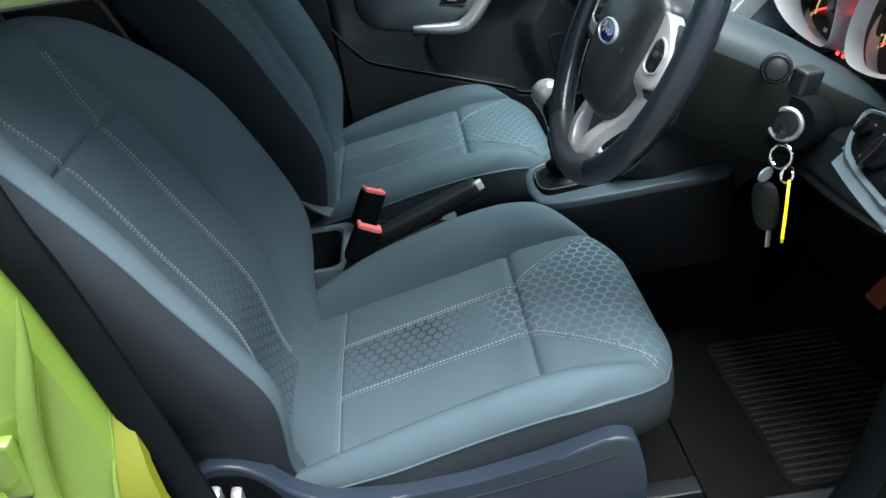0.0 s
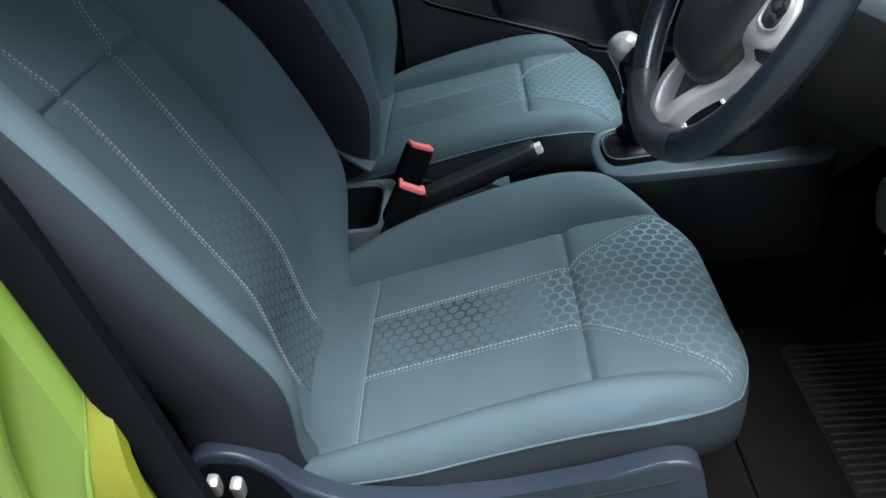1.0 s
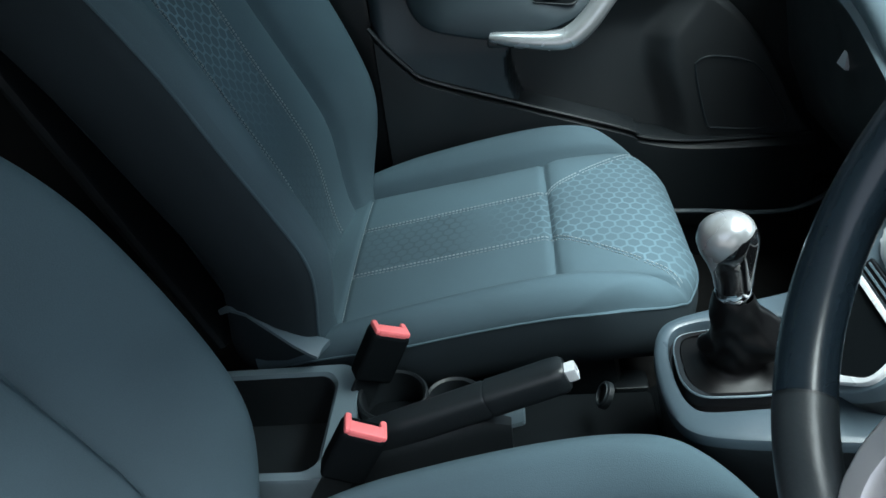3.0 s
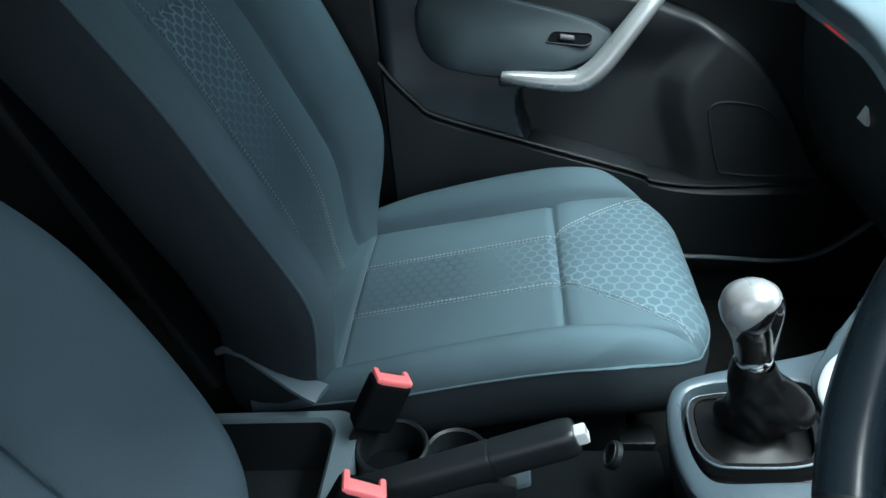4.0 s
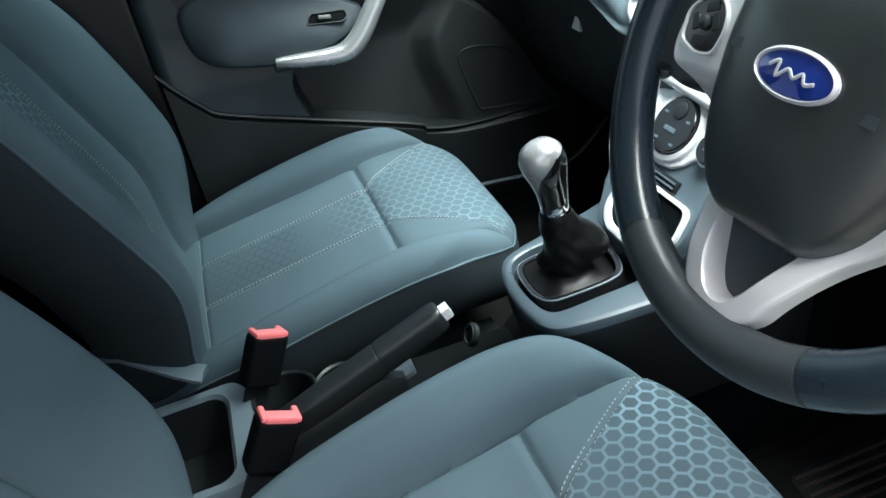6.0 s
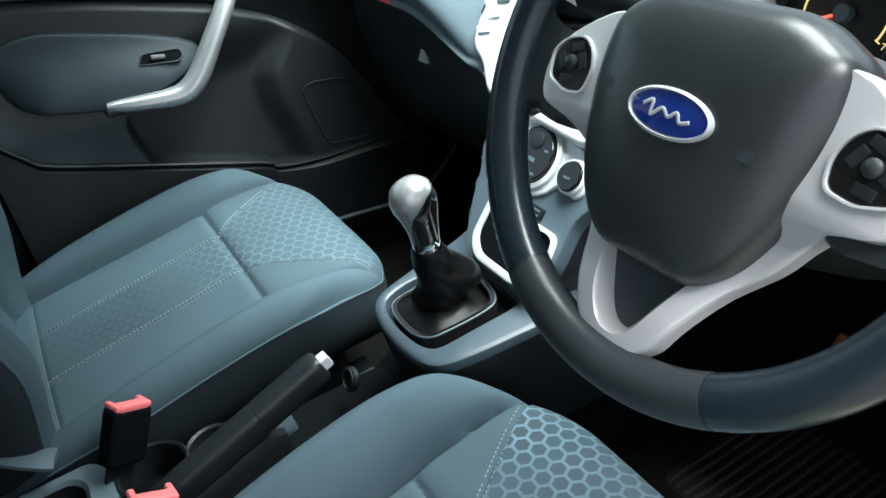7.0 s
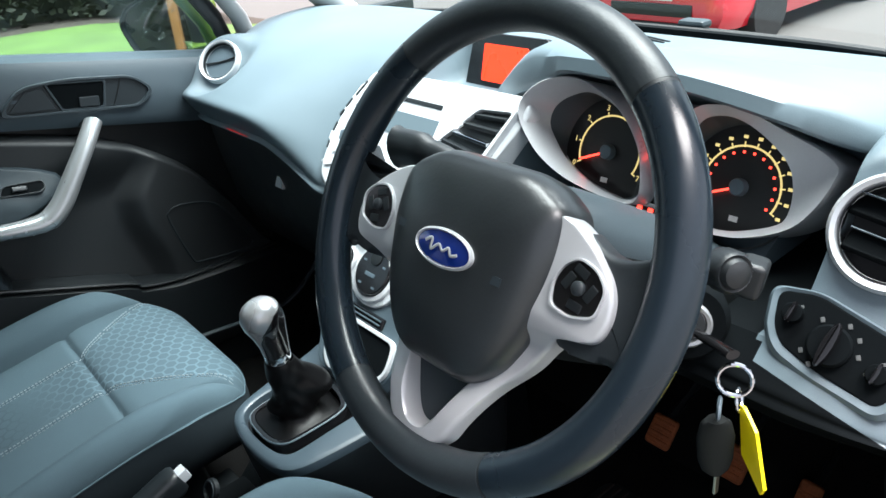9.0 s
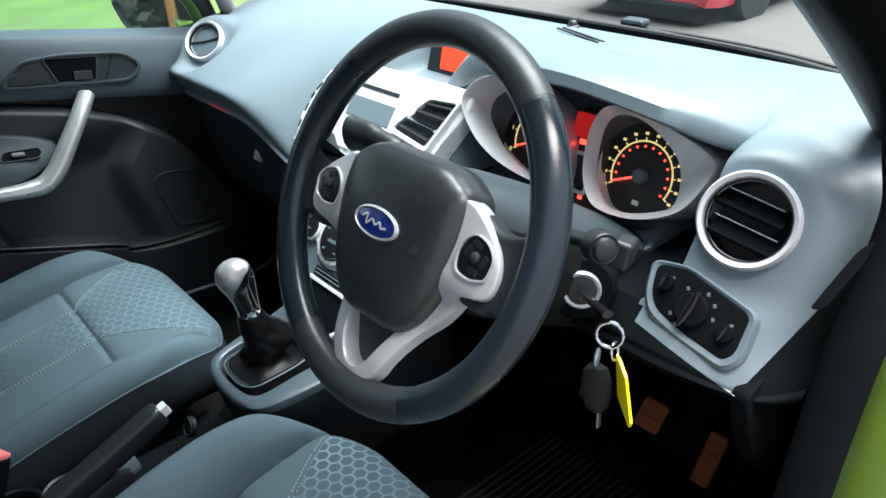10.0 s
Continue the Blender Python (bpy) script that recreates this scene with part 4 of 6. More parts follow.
# handbrake
hb = thing("handbrake", "black handbrake lever with a chrome button, let down", "handbrake", (-0.13, 1.238, 0.45))
tip, root = Vector((0.092, 1.238, 0.630)), Vector((-0.16, 1.238, 0.530))
def squared(c, d, w, hgt, n=28):
    side = d.cross(Vector((0, 0, 1))).normalized()
    up_ = side.cross(d)
    return [c + side * w * math.copysign(abs(math.cos(t)) ** 0.55, math.cos(t)) + up_ * hgt * math.copysign(abs(math.sin(t)) ** 0.55, math.sin(t)) for t in [2 * math.pi * k / n for k in range(n)]]


dirv = (tip - root).normalized()
part("grip", loft([squared(root.lerp(tip, t), dirv, w, hg) for t, w, hg in ((0, 0.014, 0.017), (0.1, 0.016, 0.0195), (0.3, 0.017, 0.0195), (0.655, 0.017, 0.019), (0.66, 0.0162, 0.018), (0.668, 0.0162, 0.018), (0.673, 0.017, 0.019), (0.95, 0.017, 0.0185), (0.985, 0.016, 0.0175), (1.0, 0.013, 0.015))]), BLACK, hb, "moulded black grip with squared edges")
BT = facing(tip - 0.002 * dirv, dirv, (0, 0, 1))
part("button", frame_ring(rounded([(-0.0075, -0.0085), (0.0075, -0.0085), (0.0075, 0.0085), (-0.0075, 0.0085)], 0.002), rounded([(-0.0040, -0.0050), (0.0040, -0.0050), (0.0040, 0.0050), (-0.0040, 0.0050)], 0.002), 0.013, BT), PEARL, hb, "bright silver release button")
part("button_core", box((0.0082, 0.0102, 0.008), BT @ pose(0, 0, 0.003), 0.001), BLACK, hb, "black button core")
part("fairing", loft([[(x, 1.238 - w, 0.46), (x, 1.238 - w, zt - 0.012), (x, 1.238 - w * 0.6, zt), (x, 1.238 + w * 0.6, zt), (x, 1.238 + w, zt - 0.012), (x, 1.238 + w, 0.46)] for x, w, zt in [(-0.18, 0.016, 0.50), (-0.13, 0.022, 0.535), (-0.06, 0.022, 0.555), (0.0, 0.016, 0.57), (0.03, 0.010, 0.56)]]), BLACK, hb, "black lower fairing")

# ---- dashboard ----
dash = thing("dashboard", "blue-grey soft plastic dashboard with silver centre panel", "dashboard", (0.75, 1.285, 0.75))
FAR_SIDE = [(1.03, 0.985), (0.92, 1.012), (0.80, 1.030), (0.70, 1.028), (0.63, 1.014), (0.57, 0.991), (0.51, 0.962), (0.468, 0.938), (0.450, 0.924), (0.455, 0.908), (0.475, 0.880), (0.50, 0.858), (0.80, 0.80), (1.02, 0.78)]
NEAR_SIDE = [(1.03, 0.985), (0.92, 1.010), (0.80, 1.022), (0.71, 1.020), (0.65, 1.003), (0.61, 0.978), (0.58, 0.945), (0.545, 0.900), (0.510, 0.858), (0.484, 0.832), (0.474, 0.818), (0.490, 0.802), (0.70, 0.785), (1.02, 0.775)]


def dash_profile(y):
    w = smoothstep(1.38, 1.66, y)
    pts = [((1 - w) * a[0] + w * b[0], (1 - w) * a[1] + w * b[1]) for a, b in zip(NEAR_SIDE, FAR_SIDE)]
    end = max(0.0, abs(y - CENTRE) - 0.57) / 0.15
    pts = [Vector((x + (0.045 * end ** 2 if x < 0.9 else -0.06 * end ** 2 if k == 0 else 0), 0, z - 0.012 * end ** 2 * (1 if k < 5 else 2.5 if k < 11 else 0))) for k, (x, z) in enumerate(pts)]
    near = max(0.0, (0.600 - y) / 0.098) ** 2
    for k in range(5, 12):
        pts[k].x += 0.17 * near * smoothstep(0.98, 0.84, pts[k].z)
    out = smooth_path(pts, 8)
    bay = smoothstep(0.712, 0.738, y) * (1 - smoothstep(1.085, 1.115, y))
    for p in out:
        if bay and 0.855 < p.z and p.x < 0.715:
            p.x += (0.715 - p.x) * bay
    dip = smoothstep(1.150, 1.185, y) * (1 - smoothstep(1.405, 1.44, y))
    for p in out[:72]:
        if dip and p.z > 0.90:
            d = dip * smoothstep(0.775, 0.755, p.x) * smoothstep(0.50, 0.56, p.x)
            p.z = p.z * (1 - d) + min(p.z, 0.948 - 0.10 * (0.75 - p.x)) * d
    clear = smoothstep(1.150, 1.185, y) * (1 - smoothstep(1.440, 1.475, y))
    for p in out:
        back = 0.520 + 0.75 * (p.z - 0.872)
        if clear and p.z > 0.80 and p.x < back:
            p.x += (back - p.x) * clear
    return out


ys = [0.562 + 1.446 * k / 220 for k in range(221)]
VENTS = [(facing((0.580, 0.667, 0.951), (-0.80, -0.22, 0.45)), 0.052), (facing((0.531, 1.880, 0.972), (-0.68, -0.42, 0.60)), 0.043)]
db = loft([[(p.x, y, p.z) for p in dash_profile(y)] for y in ys], closed=True)
gone = []
for vm, r in VENTS:
    vi = vm.inverted()
    for v in db.verts:
        q = vi @ v.co
        d = math.hypot(q.x, q.y)
        if d < 2.1 * r and abs(q.z) < 0.09:
            w = smoothstep(2.1 * r, 1.2 * r, d)
            q.z = q.z * (1 - w) - 0.005 * w
            v.co = vm @ q
    for f in db.faces:
        q = vi @ f.calc_center_median()
        if math.hypot(q.x, q.y) < r * 0.88 and abs(q.z) < 0.06:
            gone.append(f)
bmesh.ops.delete(db, geom=gone, context="FACES")
skirt = facing((0.502, 0.682, 0.852), (-0.80, -0.15, 0.58))
si, low_n = skirt.inverted(), Vector((0.307, 0.952, 0))
near_faces = [f for f in db.faces if f.calc_center_median().y < 0.76 and f.calc_center_median().z < 0.93 and f.calc_center_median().x < 0.75]
near_geom = list({v for f in near_faces for v in f.verts}) + list({e for f in near_faces for e in f.edges}) + near_faces
bmesh.ops.bisect_plane(db, geom=near_geom, dist=0.0002, plane_co=skirt @ Vector((0.0045, -0.0335, 0)), plane_no=skirt.to_3x3() @ low_n)
side_at, side_n = Vector((0.0722, -0.0501, 0)), Vector((-0.930, 0.367, 0))
near_faces = [f for f in db.faces if f.calc_center_median().y < 0.64 and f.calc_center_median().z < 0.96 and f.calc_center_median().x < 0.80]
near_geom = list({v for f in near_faces for v in f.verts}) + list({e for f in near_faces for e in f.edges}) + near_faces
bmesh.ops.bisect_plane(db, geom=near_geom, dist=0.0002, plane_co=skirt @ side_at, plane_no=skirt.to_3x3() @ side_n)
# underside of the lip and column gap go near-black in place of shade
for f in db.faces:
    q = f.calc_center_median()
    if q.y < 0.64 and q.z < 0.96 and q.x < 0.80 and (si @ q - side_at).dot(side_n) < 0:
        f.material_index = 2
    if q.y < 0.745 and q.x < 0.75 and q.z < 0.93 and (si @ q - Vector((0.0045, -0.0335, 0))).dot(low_n) < 0:
        f.material_index = 2
    if q.y < 0.78 and 0.47 < q.x < 0.70 and q.z < 0.915 and (si @ q).x < -0.053 and (si @ q).y < 0.056:
        f.material_index = 2
    if 0.74 < q.y < 1.13 and q.z < 0.880 or q.y < 0.563:
        f.material_index = 1
part("body", db, [SOFT, MATT, MATT], dash, "blue-grey soft moulded dashboard body")
part("sun_sensor", lathe([(0.012, -0.004), (0.012, 0.002), (0.009, 0.004), (0.008, 0.009), (0.005, 0.012), (0.001, 0.013)], Matrix.Translation((0.965, 1.245, 1.001)), 20), BLACK, dash, "small black light sensor")
for dx_ in (0.0, 0.014):
    part("demister_slot", box((0.004, 0.125, 0.003), pose(0.866 + dx_, 1.150, 1.0195 - 0.12 * dx_, 0, 0, -17), 0.001), BLACK, dash, "black demister slot")
# lower passenger side: glove box and footwell cover
part("glove_box", loft([[(0.500, y, 0.872), (0.490, y, 0.862), (0.496, y, 0.80), (0.515, y, 0.70), (0.56, y, 0.60), (0.62, y, 0.56), (1.02, y, 0.56), (1.02, y, 0.83)] for y in (1.47, 1.50, 1.86, 1.90)]), BLACK, dash, "black glove box lid")
part("glove_box_catch", prism([(-0.014, -0.018), (0.014, -0.018), (0.002, 0.018)], 0.006, facing((0.502, 1.655, 0.792), (-1, 0, 0.15)), 0.001), SILVER, dash, "small silver catch")
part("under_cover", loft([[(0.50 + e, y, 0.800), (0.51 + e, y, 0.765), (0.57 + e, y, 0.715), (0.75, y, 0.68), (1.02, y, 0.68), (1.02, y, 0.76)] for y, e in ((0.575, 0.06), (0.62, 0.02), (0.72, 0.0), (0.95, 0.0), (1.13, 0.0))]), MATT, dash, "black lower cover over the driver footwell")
# light caught by the lid's bevel, drawn as a pale strip
part("glove_box_edge", tube([(0.492, 1.475, 0.858), (0.490, 1.60, 0.861), (0.492, 1.74, 0.862), (0.502, 1.83, 0.862)], (0.007, 0.006), 10), SOFT, dash, "upper edge of the glove box, its lit bevel coloured blue-grey")
part("light_strip", tube([(0.474, 1.825, 0.8710), (0.472, 1.76, 0.8715), (0.472, 1.69, 0.8710)], 0.0016, 8), REDGLOW, dash, "thin red light line")


def round_vent(m, r, label):
    v = part("air_vent", lathe([(r * 0.82, 0.004), (r * 0.82, -0.05), (0.001, -0.05)], m, 36, caps=False), BLACK, dash, label)
    part("ring", lathe([(r * 1.04, -0.026), (r * 1.02, 0.002), (r * 0.96, 0.008), (r * 0.88, 0.006), (r * 0.81, -0.006)], m, 44, caps=False), SILVER, v, "silver ring")
    return v, m


v, m = round_vent(*VENTS[0], "round air vent with an open black barrel")
for k in (-0.018, 0.014):
    part("louvre", box((0.076, 0.006, 0.03), m @ pose(0, k, -0.012, 38, 0, -14), 0.002), MATT, v, "black louvre")
    part("louvre_edge", box((0.070, 0.0016, 0.0016), m @ pose(0, k + 0.0105, 0.0015, 38, 0, -14), 0.0005), TRIM, v, "thin bright louvre edge")
part("barrel_bar", box((0.012, 0.07, 0.012), m @ pose(0.036, 0, -0.02, 0, 0, -14), 0.003), MATT, v)
v, m = round_vent(*VENTS[1], "round air vent with closed flap")
part("flap", lathe([(0.001, -0.004), (0.040, -0.006)], m, 36, caps=False), TRIM, v, "closed slate flap")
part("flap_gap", tube([m @ Vector(p) for p in smooth_path([(-0.038, -0.004, -0.003), (0.0, 0.0, -0.002), (0.038, 0.012, -0.003)], 6)], 0.0018, 6), BLACK, v, "black slit across the flap")

# fuse cover under the dashboard end, and the slot at its side
part("fuse_cover", prism(rounded([(0.489, 0.806), (0.502, 0.756), (0.533, 0.690), (0.567, 0.651), (0.66, 0.612), (0.80, 0.612), (0.80, 0.86), (0.62, 0.86)], 0.012, 4), 0.02, facing((0, 0.612, 0), (0, -1, 0)), 0.005), MATT, dash, "charcoal cover below the dashboard end")
sl = facing((0.502, 0.682, 0.852), (-0.80, -0.15, 0.58))
part("side_slot", prism(rounded([(0.113, 0.052), (0.126, 0.056), (0.146, 0.108), (0.149, 0.134), (0.137, 0.118)], 0.006, 3), 0.006, sl @ pose(0, 0, 0.001), 0.001), MATT, dash, "black slot at the end of the dashboard")
# light switch panel
m = facing((0.502, 0.682, 0.852), (-0.80, -0.15, 0.58))
panel_in = rounded([(-0.046, 0.054), (-0.012, 0.057), (0.064, 0.029), (0.060, -0.014), (0.050, -0.024), (-0.002, -0.008), (-0.033, 0.006), (-0.043, 0.022)], 0.010, 5)
panel_out = rounded([(-0.054, 0.058), (-0.012, 0.061), (0.072, 0.032), (0.070, -0.020), (0.054, -0.036), (-0.006, -0.019), (-0.040, -0.004), (-0.052, 0.018)], 0.012, 5)
hl = part("light_switch_panel", prism(panel_in, 0.012, m @ pose(0, 0, -0.010), 0.002), MATT, dash, "black light switch panel")
part("panel_frame", loft([[m @ Vector((x, y, h)) for x, y in o] for o, h in ((panel_out, -0.02), (panel_out, -0.0025), ([(0.6 * x + 0.4 * u, 0.6 * y + 0.4 * v) for (x, y), (u, v) in zip(panel_out, panel_in)], 0.0020), (panel_in, 0.0005), (panel_in, -0.008))], caps=False), SOFT, dash, "raised blue-grey frame of the switch panel")
for x, y, r in ((0.006, 0.016, 0.0185), (-0.029, 0.036, 0.009), (0.046, 0.003, 0.009)):
    k = part("knob", lathe([(r, 0.0), (r, 0.009), (r * 0.9, 0.011), (0.001, 0.011)], m @ pose(x, y, 0), 28), MATT, hl, "black round knob")
    part("pointer", prism(oval(r * 0.30, r * 1.15, 20), 0.012, m @ pose(x, y, 0.009, 0, 0, -14), 0.003), GLOSS, k)
    part("mark", box((r * 0.14, r * 0.22, 0.001), m @ pose(x + 0.12 * r, y + r * 0.62, 0.0202, 0, 0, -14), 0.0004), TRIM, k, "pale mark")
for t in (118, 62, 28, -8, 205, 238):
    t = radians(t)
    part("symbol", box((0.0036, 0.0046, 0.001), m @ pose(0.006 + 0.0235 * math.cos(t), 0.016 + 0.0235 * math.sin(t), 0.0024, 0, 0, 20), 0.0004), SYMBOL, hl, "small pale mark")
for x, y in ((-0.037, 0.034), (-0.024, 0.043), (0.038, 0.001), (0.049, 0.013)):
    part("symbol", box((0.0040, 0.0030, 0.001), m @ pose(x, y, 0.0024, 0, 0, 20), 0.0004), SYMBOL, hl, "small pale mark")

# instrument cluster
clu = thing("instrument_cluster", "instrument cluster with two lit round dials in silver bezels", "instrument cluster", (0.63, 0.925, 0.93))
CN = (-0.93, 0.0, 0.36)


def numeral(text, m, size, parent):
    c = bpy.data.curves.new("numeral", "FONT")
    c.body, c.size, c.align_x, c.align_y, c.extrude = text, size, "CENTER", "CENTER", 0.0002
    tmp = bpy.data.objects.new("tmp", c)
    me = bpy.data.meshes.new_from_object(tmp)
    bpy.data.objects.remove(tmp)
    bpy.data.curves.remove(c)
    bm = bmesh.new()
    bm.from_mesh(me)
    bpy.data.meshes.remove(me)
    bm.transform(m)
    return part("numeral", bm, SCALE_Y, parent, smooth=False)


def turn_of(pts, k, n):
    """The angle at which an outline of n points has its k-th point, seen from the dial's centre."""
    p = ring_through(pts, n)[k]
    return math.atan2(p.y, p.x)


def ring_through(pts, n):
    """n points, evenly apart, on the closed smooth curve through the given points."""
    p = [Vector(q) for q in pts]
    fine = []
    for i in range(len(p)):
        p0, p1, p2, p3 = p[i - 1], p[i], p[(i + 1) % len(p)], p[(i + 2) % len(p)]
        for k in range(20):
            t = k / 20
            fine.append(0.5 * (2 * p1 + (p2 - p0) * t + (2 * p0 - 5 * p1 + 4 * p2 - p3) * t * t + (3 * p1 - p0 - 3 * p2 + p3) * t ** 3))
    d = [0.0]
    for u, v in zip(fine, fine[1:] + fine[:1]):
        d.append(d[-1] + (v - u).length)
    out, i = [], 0
    for k in range(n):
        s = d[-1] * k / n
        while d[i + 1] < s:
            i += 1
        out.append(fine[i].lerp(fine[(i + 1) % len(fine)], (s - d[i]) / (d[i + 1] - d[i])))
    return out


def dial(at, numerals, zero, sweep, red_from, outline, opening, label):
    """A black dial with a lit scale and a red needle, in a deep silver bezel that runs out to a point on its outer side."""
    m = facing(at, CN)
    d = part("dial", lathe([(0.066, 0.0), (0.066, 0.002), (0.001, 0.002)], m, 48), DIAL, clu, label)
    arc = [(0.044 * math.cos(radians(zero - sweep * k / 40)), 0.044 * math.sin(radians(zero - sweep * k / 40))) for k in range(41)]
    part("scale_line", tube([m @ Vector((x, y, 0.003)) for x, y in arc], 0.0011, 6), SCALE_Y, d, "lit yellow scale line")
    n = len(numerals)
    for k, txt in enumerate(numerals):
        a = radians(zero - sweep * k / (n - 1))
        if txt:
            numeral(txt, m @ pose(0.0535 * math.cos(a), 0.0535 * math.sin(a), 0.003), 0.0095, d)
        else:
            part("scale_mark", box((0.0048, 0.0034, 0.0006), m @ pose(0.0535 * math.cos(a), 0.0535 * math.sin(a), 0.003), 0), SCALE_Y, d, "lit yellow mark")
        part("tick", box((0.006, 0.0014, 0.0006), m @ pose(0.0455 * math.cos(a), 0.0455 * math.sin(a), 0.003, 0, 0, math.degrees(a)), 0), SCALE_Y, d)
        if red_from is not None and k >= red_from:
            part("red_mark", box((0.0026, 0.0026, 0.0006), m @ pose(0.0375 * math.cos(a), 0.0375 * math.sin(a), 0.003), 0), NEEDLE, d, "small red mark")
    a = radians(zero - 2)
    part("needle", box((0.040, 0.0026, 0.002), m @ pose(0.022 * math.cos(a), 0.022 * math.sin(a), 0.007, 0, 0, math.degrees(a)), 0.0008), NEEDLE, d, "lit red needle")
    part("needle_hub", lathe([(0.0095, 0.002), (0.0095, 0.009), (0.008, 0.011), (0.001, 0.011)], m, 24), TRIM, d, "dark grey needle hub")
    part("small_print", box((0.010, 0.006, 0.0005), m @ pose(0.002, -0.034, 0.0026), 0), PLATE, d, "small grey print")
    n = 72
    lip_in = [m @ p for p in ring_through(opening, n)]
    lip_out = [m @ p for p in ring_through(outline, n)]
    zin = m.to_3x3() @ Vector((0, 0, 1))
    deep = [m @ Vector((0.0655 * math.cos(t), 0.0655 * math.sin(t), 0.001)) for t in [turn_of(opening, k, n) for k in range(n)]]
    part("dial_well", loft([deep, [a.lerp(b, 0.6) for a, b in zip(deep, lip_in)], lip_in], caps=False), DOORP, clu, "dark inner wall round the dial")
    over = [p + zin * 0.004 for p in lip_out]
    part("bezel", loft([lip_in, [a.lerp(b, 0.35) for a, b in zip(lip_in, over)], [a.lerp(b, 0.93) for a, b in zip(lip_in, over)], lip_out, [p - zin * 0.012 for p in lip_out], [p - zin * 0.07 for p in lip_out]], caps=False), BEZEL, clu, "satin silver bezel drawn out to a point")
    return d


BEZEL = material("satin_bezel_silver", (0.55, 0.56, 0.58), 0.32, metal=0.25, vary=0.05, bump=0.02)
LEFT_OUT = [(-0.090, 0.025, 0.080), (-0.087, 0.046, 0.080), (-0.065, 0.066, 0.080), (-0.033, 0.077, 0.075), (-0.002, 0.075, 0.070), (0.039, 0.055, 0.060), (0.068, 0.022, 0.050), (0.081, -0.013, 0.045), (0.080, -0.042, 0.040), (0.058, -0.050, 0.040), (-0.007, -0.042, 0.050), (-0.052, -0.024, 0.060), (-0.078, 0.0, 0.070)]
LEFT_IN = [(-0.078, 0.020, 0.030), (-0.074, 0.042, 0.030), (-0.052, 0.058, 0.030), (-0.022, 0.065, 0.030), (0.022, 0.050, 0.030), (0.056, 0.015, 0.030), (0.070, -0.024, 0.025), (0.066, -0.042, 0.025), (0.045, -0.047, 0.025), (0.005, -0.040, 0.025), (-0.038, -0.022, 0.025), (-0.066, 0.0, 0.025)]
RIGHT_OUT = [(-0.041, 0.075, 0.050), (-0.014, 0.080, 0.045), (0.007, 0.078, 0.038), (0.045, 0.065, 0.022), (0.075, 0.055, 0.010), (0.094, 0.044, 0.004), (0.096, 0.034, 0.004), (0.086, 0.0, 0.008), (0.067, -0.029, 0.015), (0.025, -0.049, 0.030), (-0.020, -0.050, 0.045), (-0.040, -0.034, 0.050), (-0.054, -0.006, 0.050), (-0.059, 0.034, 0.050), (-0.054, 0.060, 0.050)]
RIGHT_IN = [(-0.038, 0.066, 0.030), (-0.012, 0.069, 0.030), (0.015, 0.059, 0.022), (0.044, 0.037, 0.012), (0.056, 0.014, 0.008), (0.059, -0.014, 0.008), (0.050, -0.029, 0.012), (0.012, -0.045, 0.022), (-0.018, -0.045, 0.026), (-0.036, -0.030, 0.028), (-0.048, -0.004, 0.030), (-0.053, 0.034, 0.030), (-0.050, 0.054, 0.030)]
dial((0.630, 1.010, 0.938), ["0", "1", "2", "3", "4", "5", "6", "7"], 205, 230, None, LEFT_OUT, LEFT_IN, "black rev counter face with lit yellow scale")
dial((0.632, 0.838, 0.934), [""] * 14, 205, 230, 1, RIGHT_OUT, RIGHT_IN, "black speedometer face with lit yellow scale")
m = facing((0.640, 0.924, 0.935), CN)
part("middle_panel", prism(rounded([(-0.035, -0.055), (0.035, -0.055), (0.03, 0.06), (-0.03, 0.06)], 0.01), 0.02, m, 0.004), BLACK, clu, "black panel between the dials")
part("red_display", prism(rounded([(-0.026, 0.022), (0.026, 0.022), (0.026, 0.054), (-0.026, 0.054)], 0.004), 0.002, m @ pose(0, 0, 0.0205), 0.0005), REDGLOW, clu, "dim red display")
part("display_line", box((0.030, 0.007, 0.001), m @ pose(0.004, 0.017, 0.0215), 0.0004), NEEDLE, clu, "lit red line of print")
part("small_display", prism(rounded([(-0.016, -0.045), (0.016, -0.045), (0.016, 0.0), (-0.016, 0.0)], 0.004), 0.002, m @ pose(0, 0, 0.0205), 0.0005), GLOSS, clu, "dark small display")
part("small_display_frame", frame_ring(rounded([(-0.021, -0.05), (0.021, -0.05), (0.021, 0.005), (-0.021, 0.005)], 0.006), rounded([(-0.016, -0.045), (0.016, -0.045), (0.016, 0.0), (-0.016, 0.0)], 0.004), 0.004, m @ pose(0, 0, 0.0205)), SILVER, clu, "silver frame")
for x in (-0.02, -0.005, 0.012):
    part("warning_light", box((0.007, 0.005, 0.001), m @ pose(x, -0.0535, 0.021), 0.001), NEEDLE, clu, "lit red warning light")
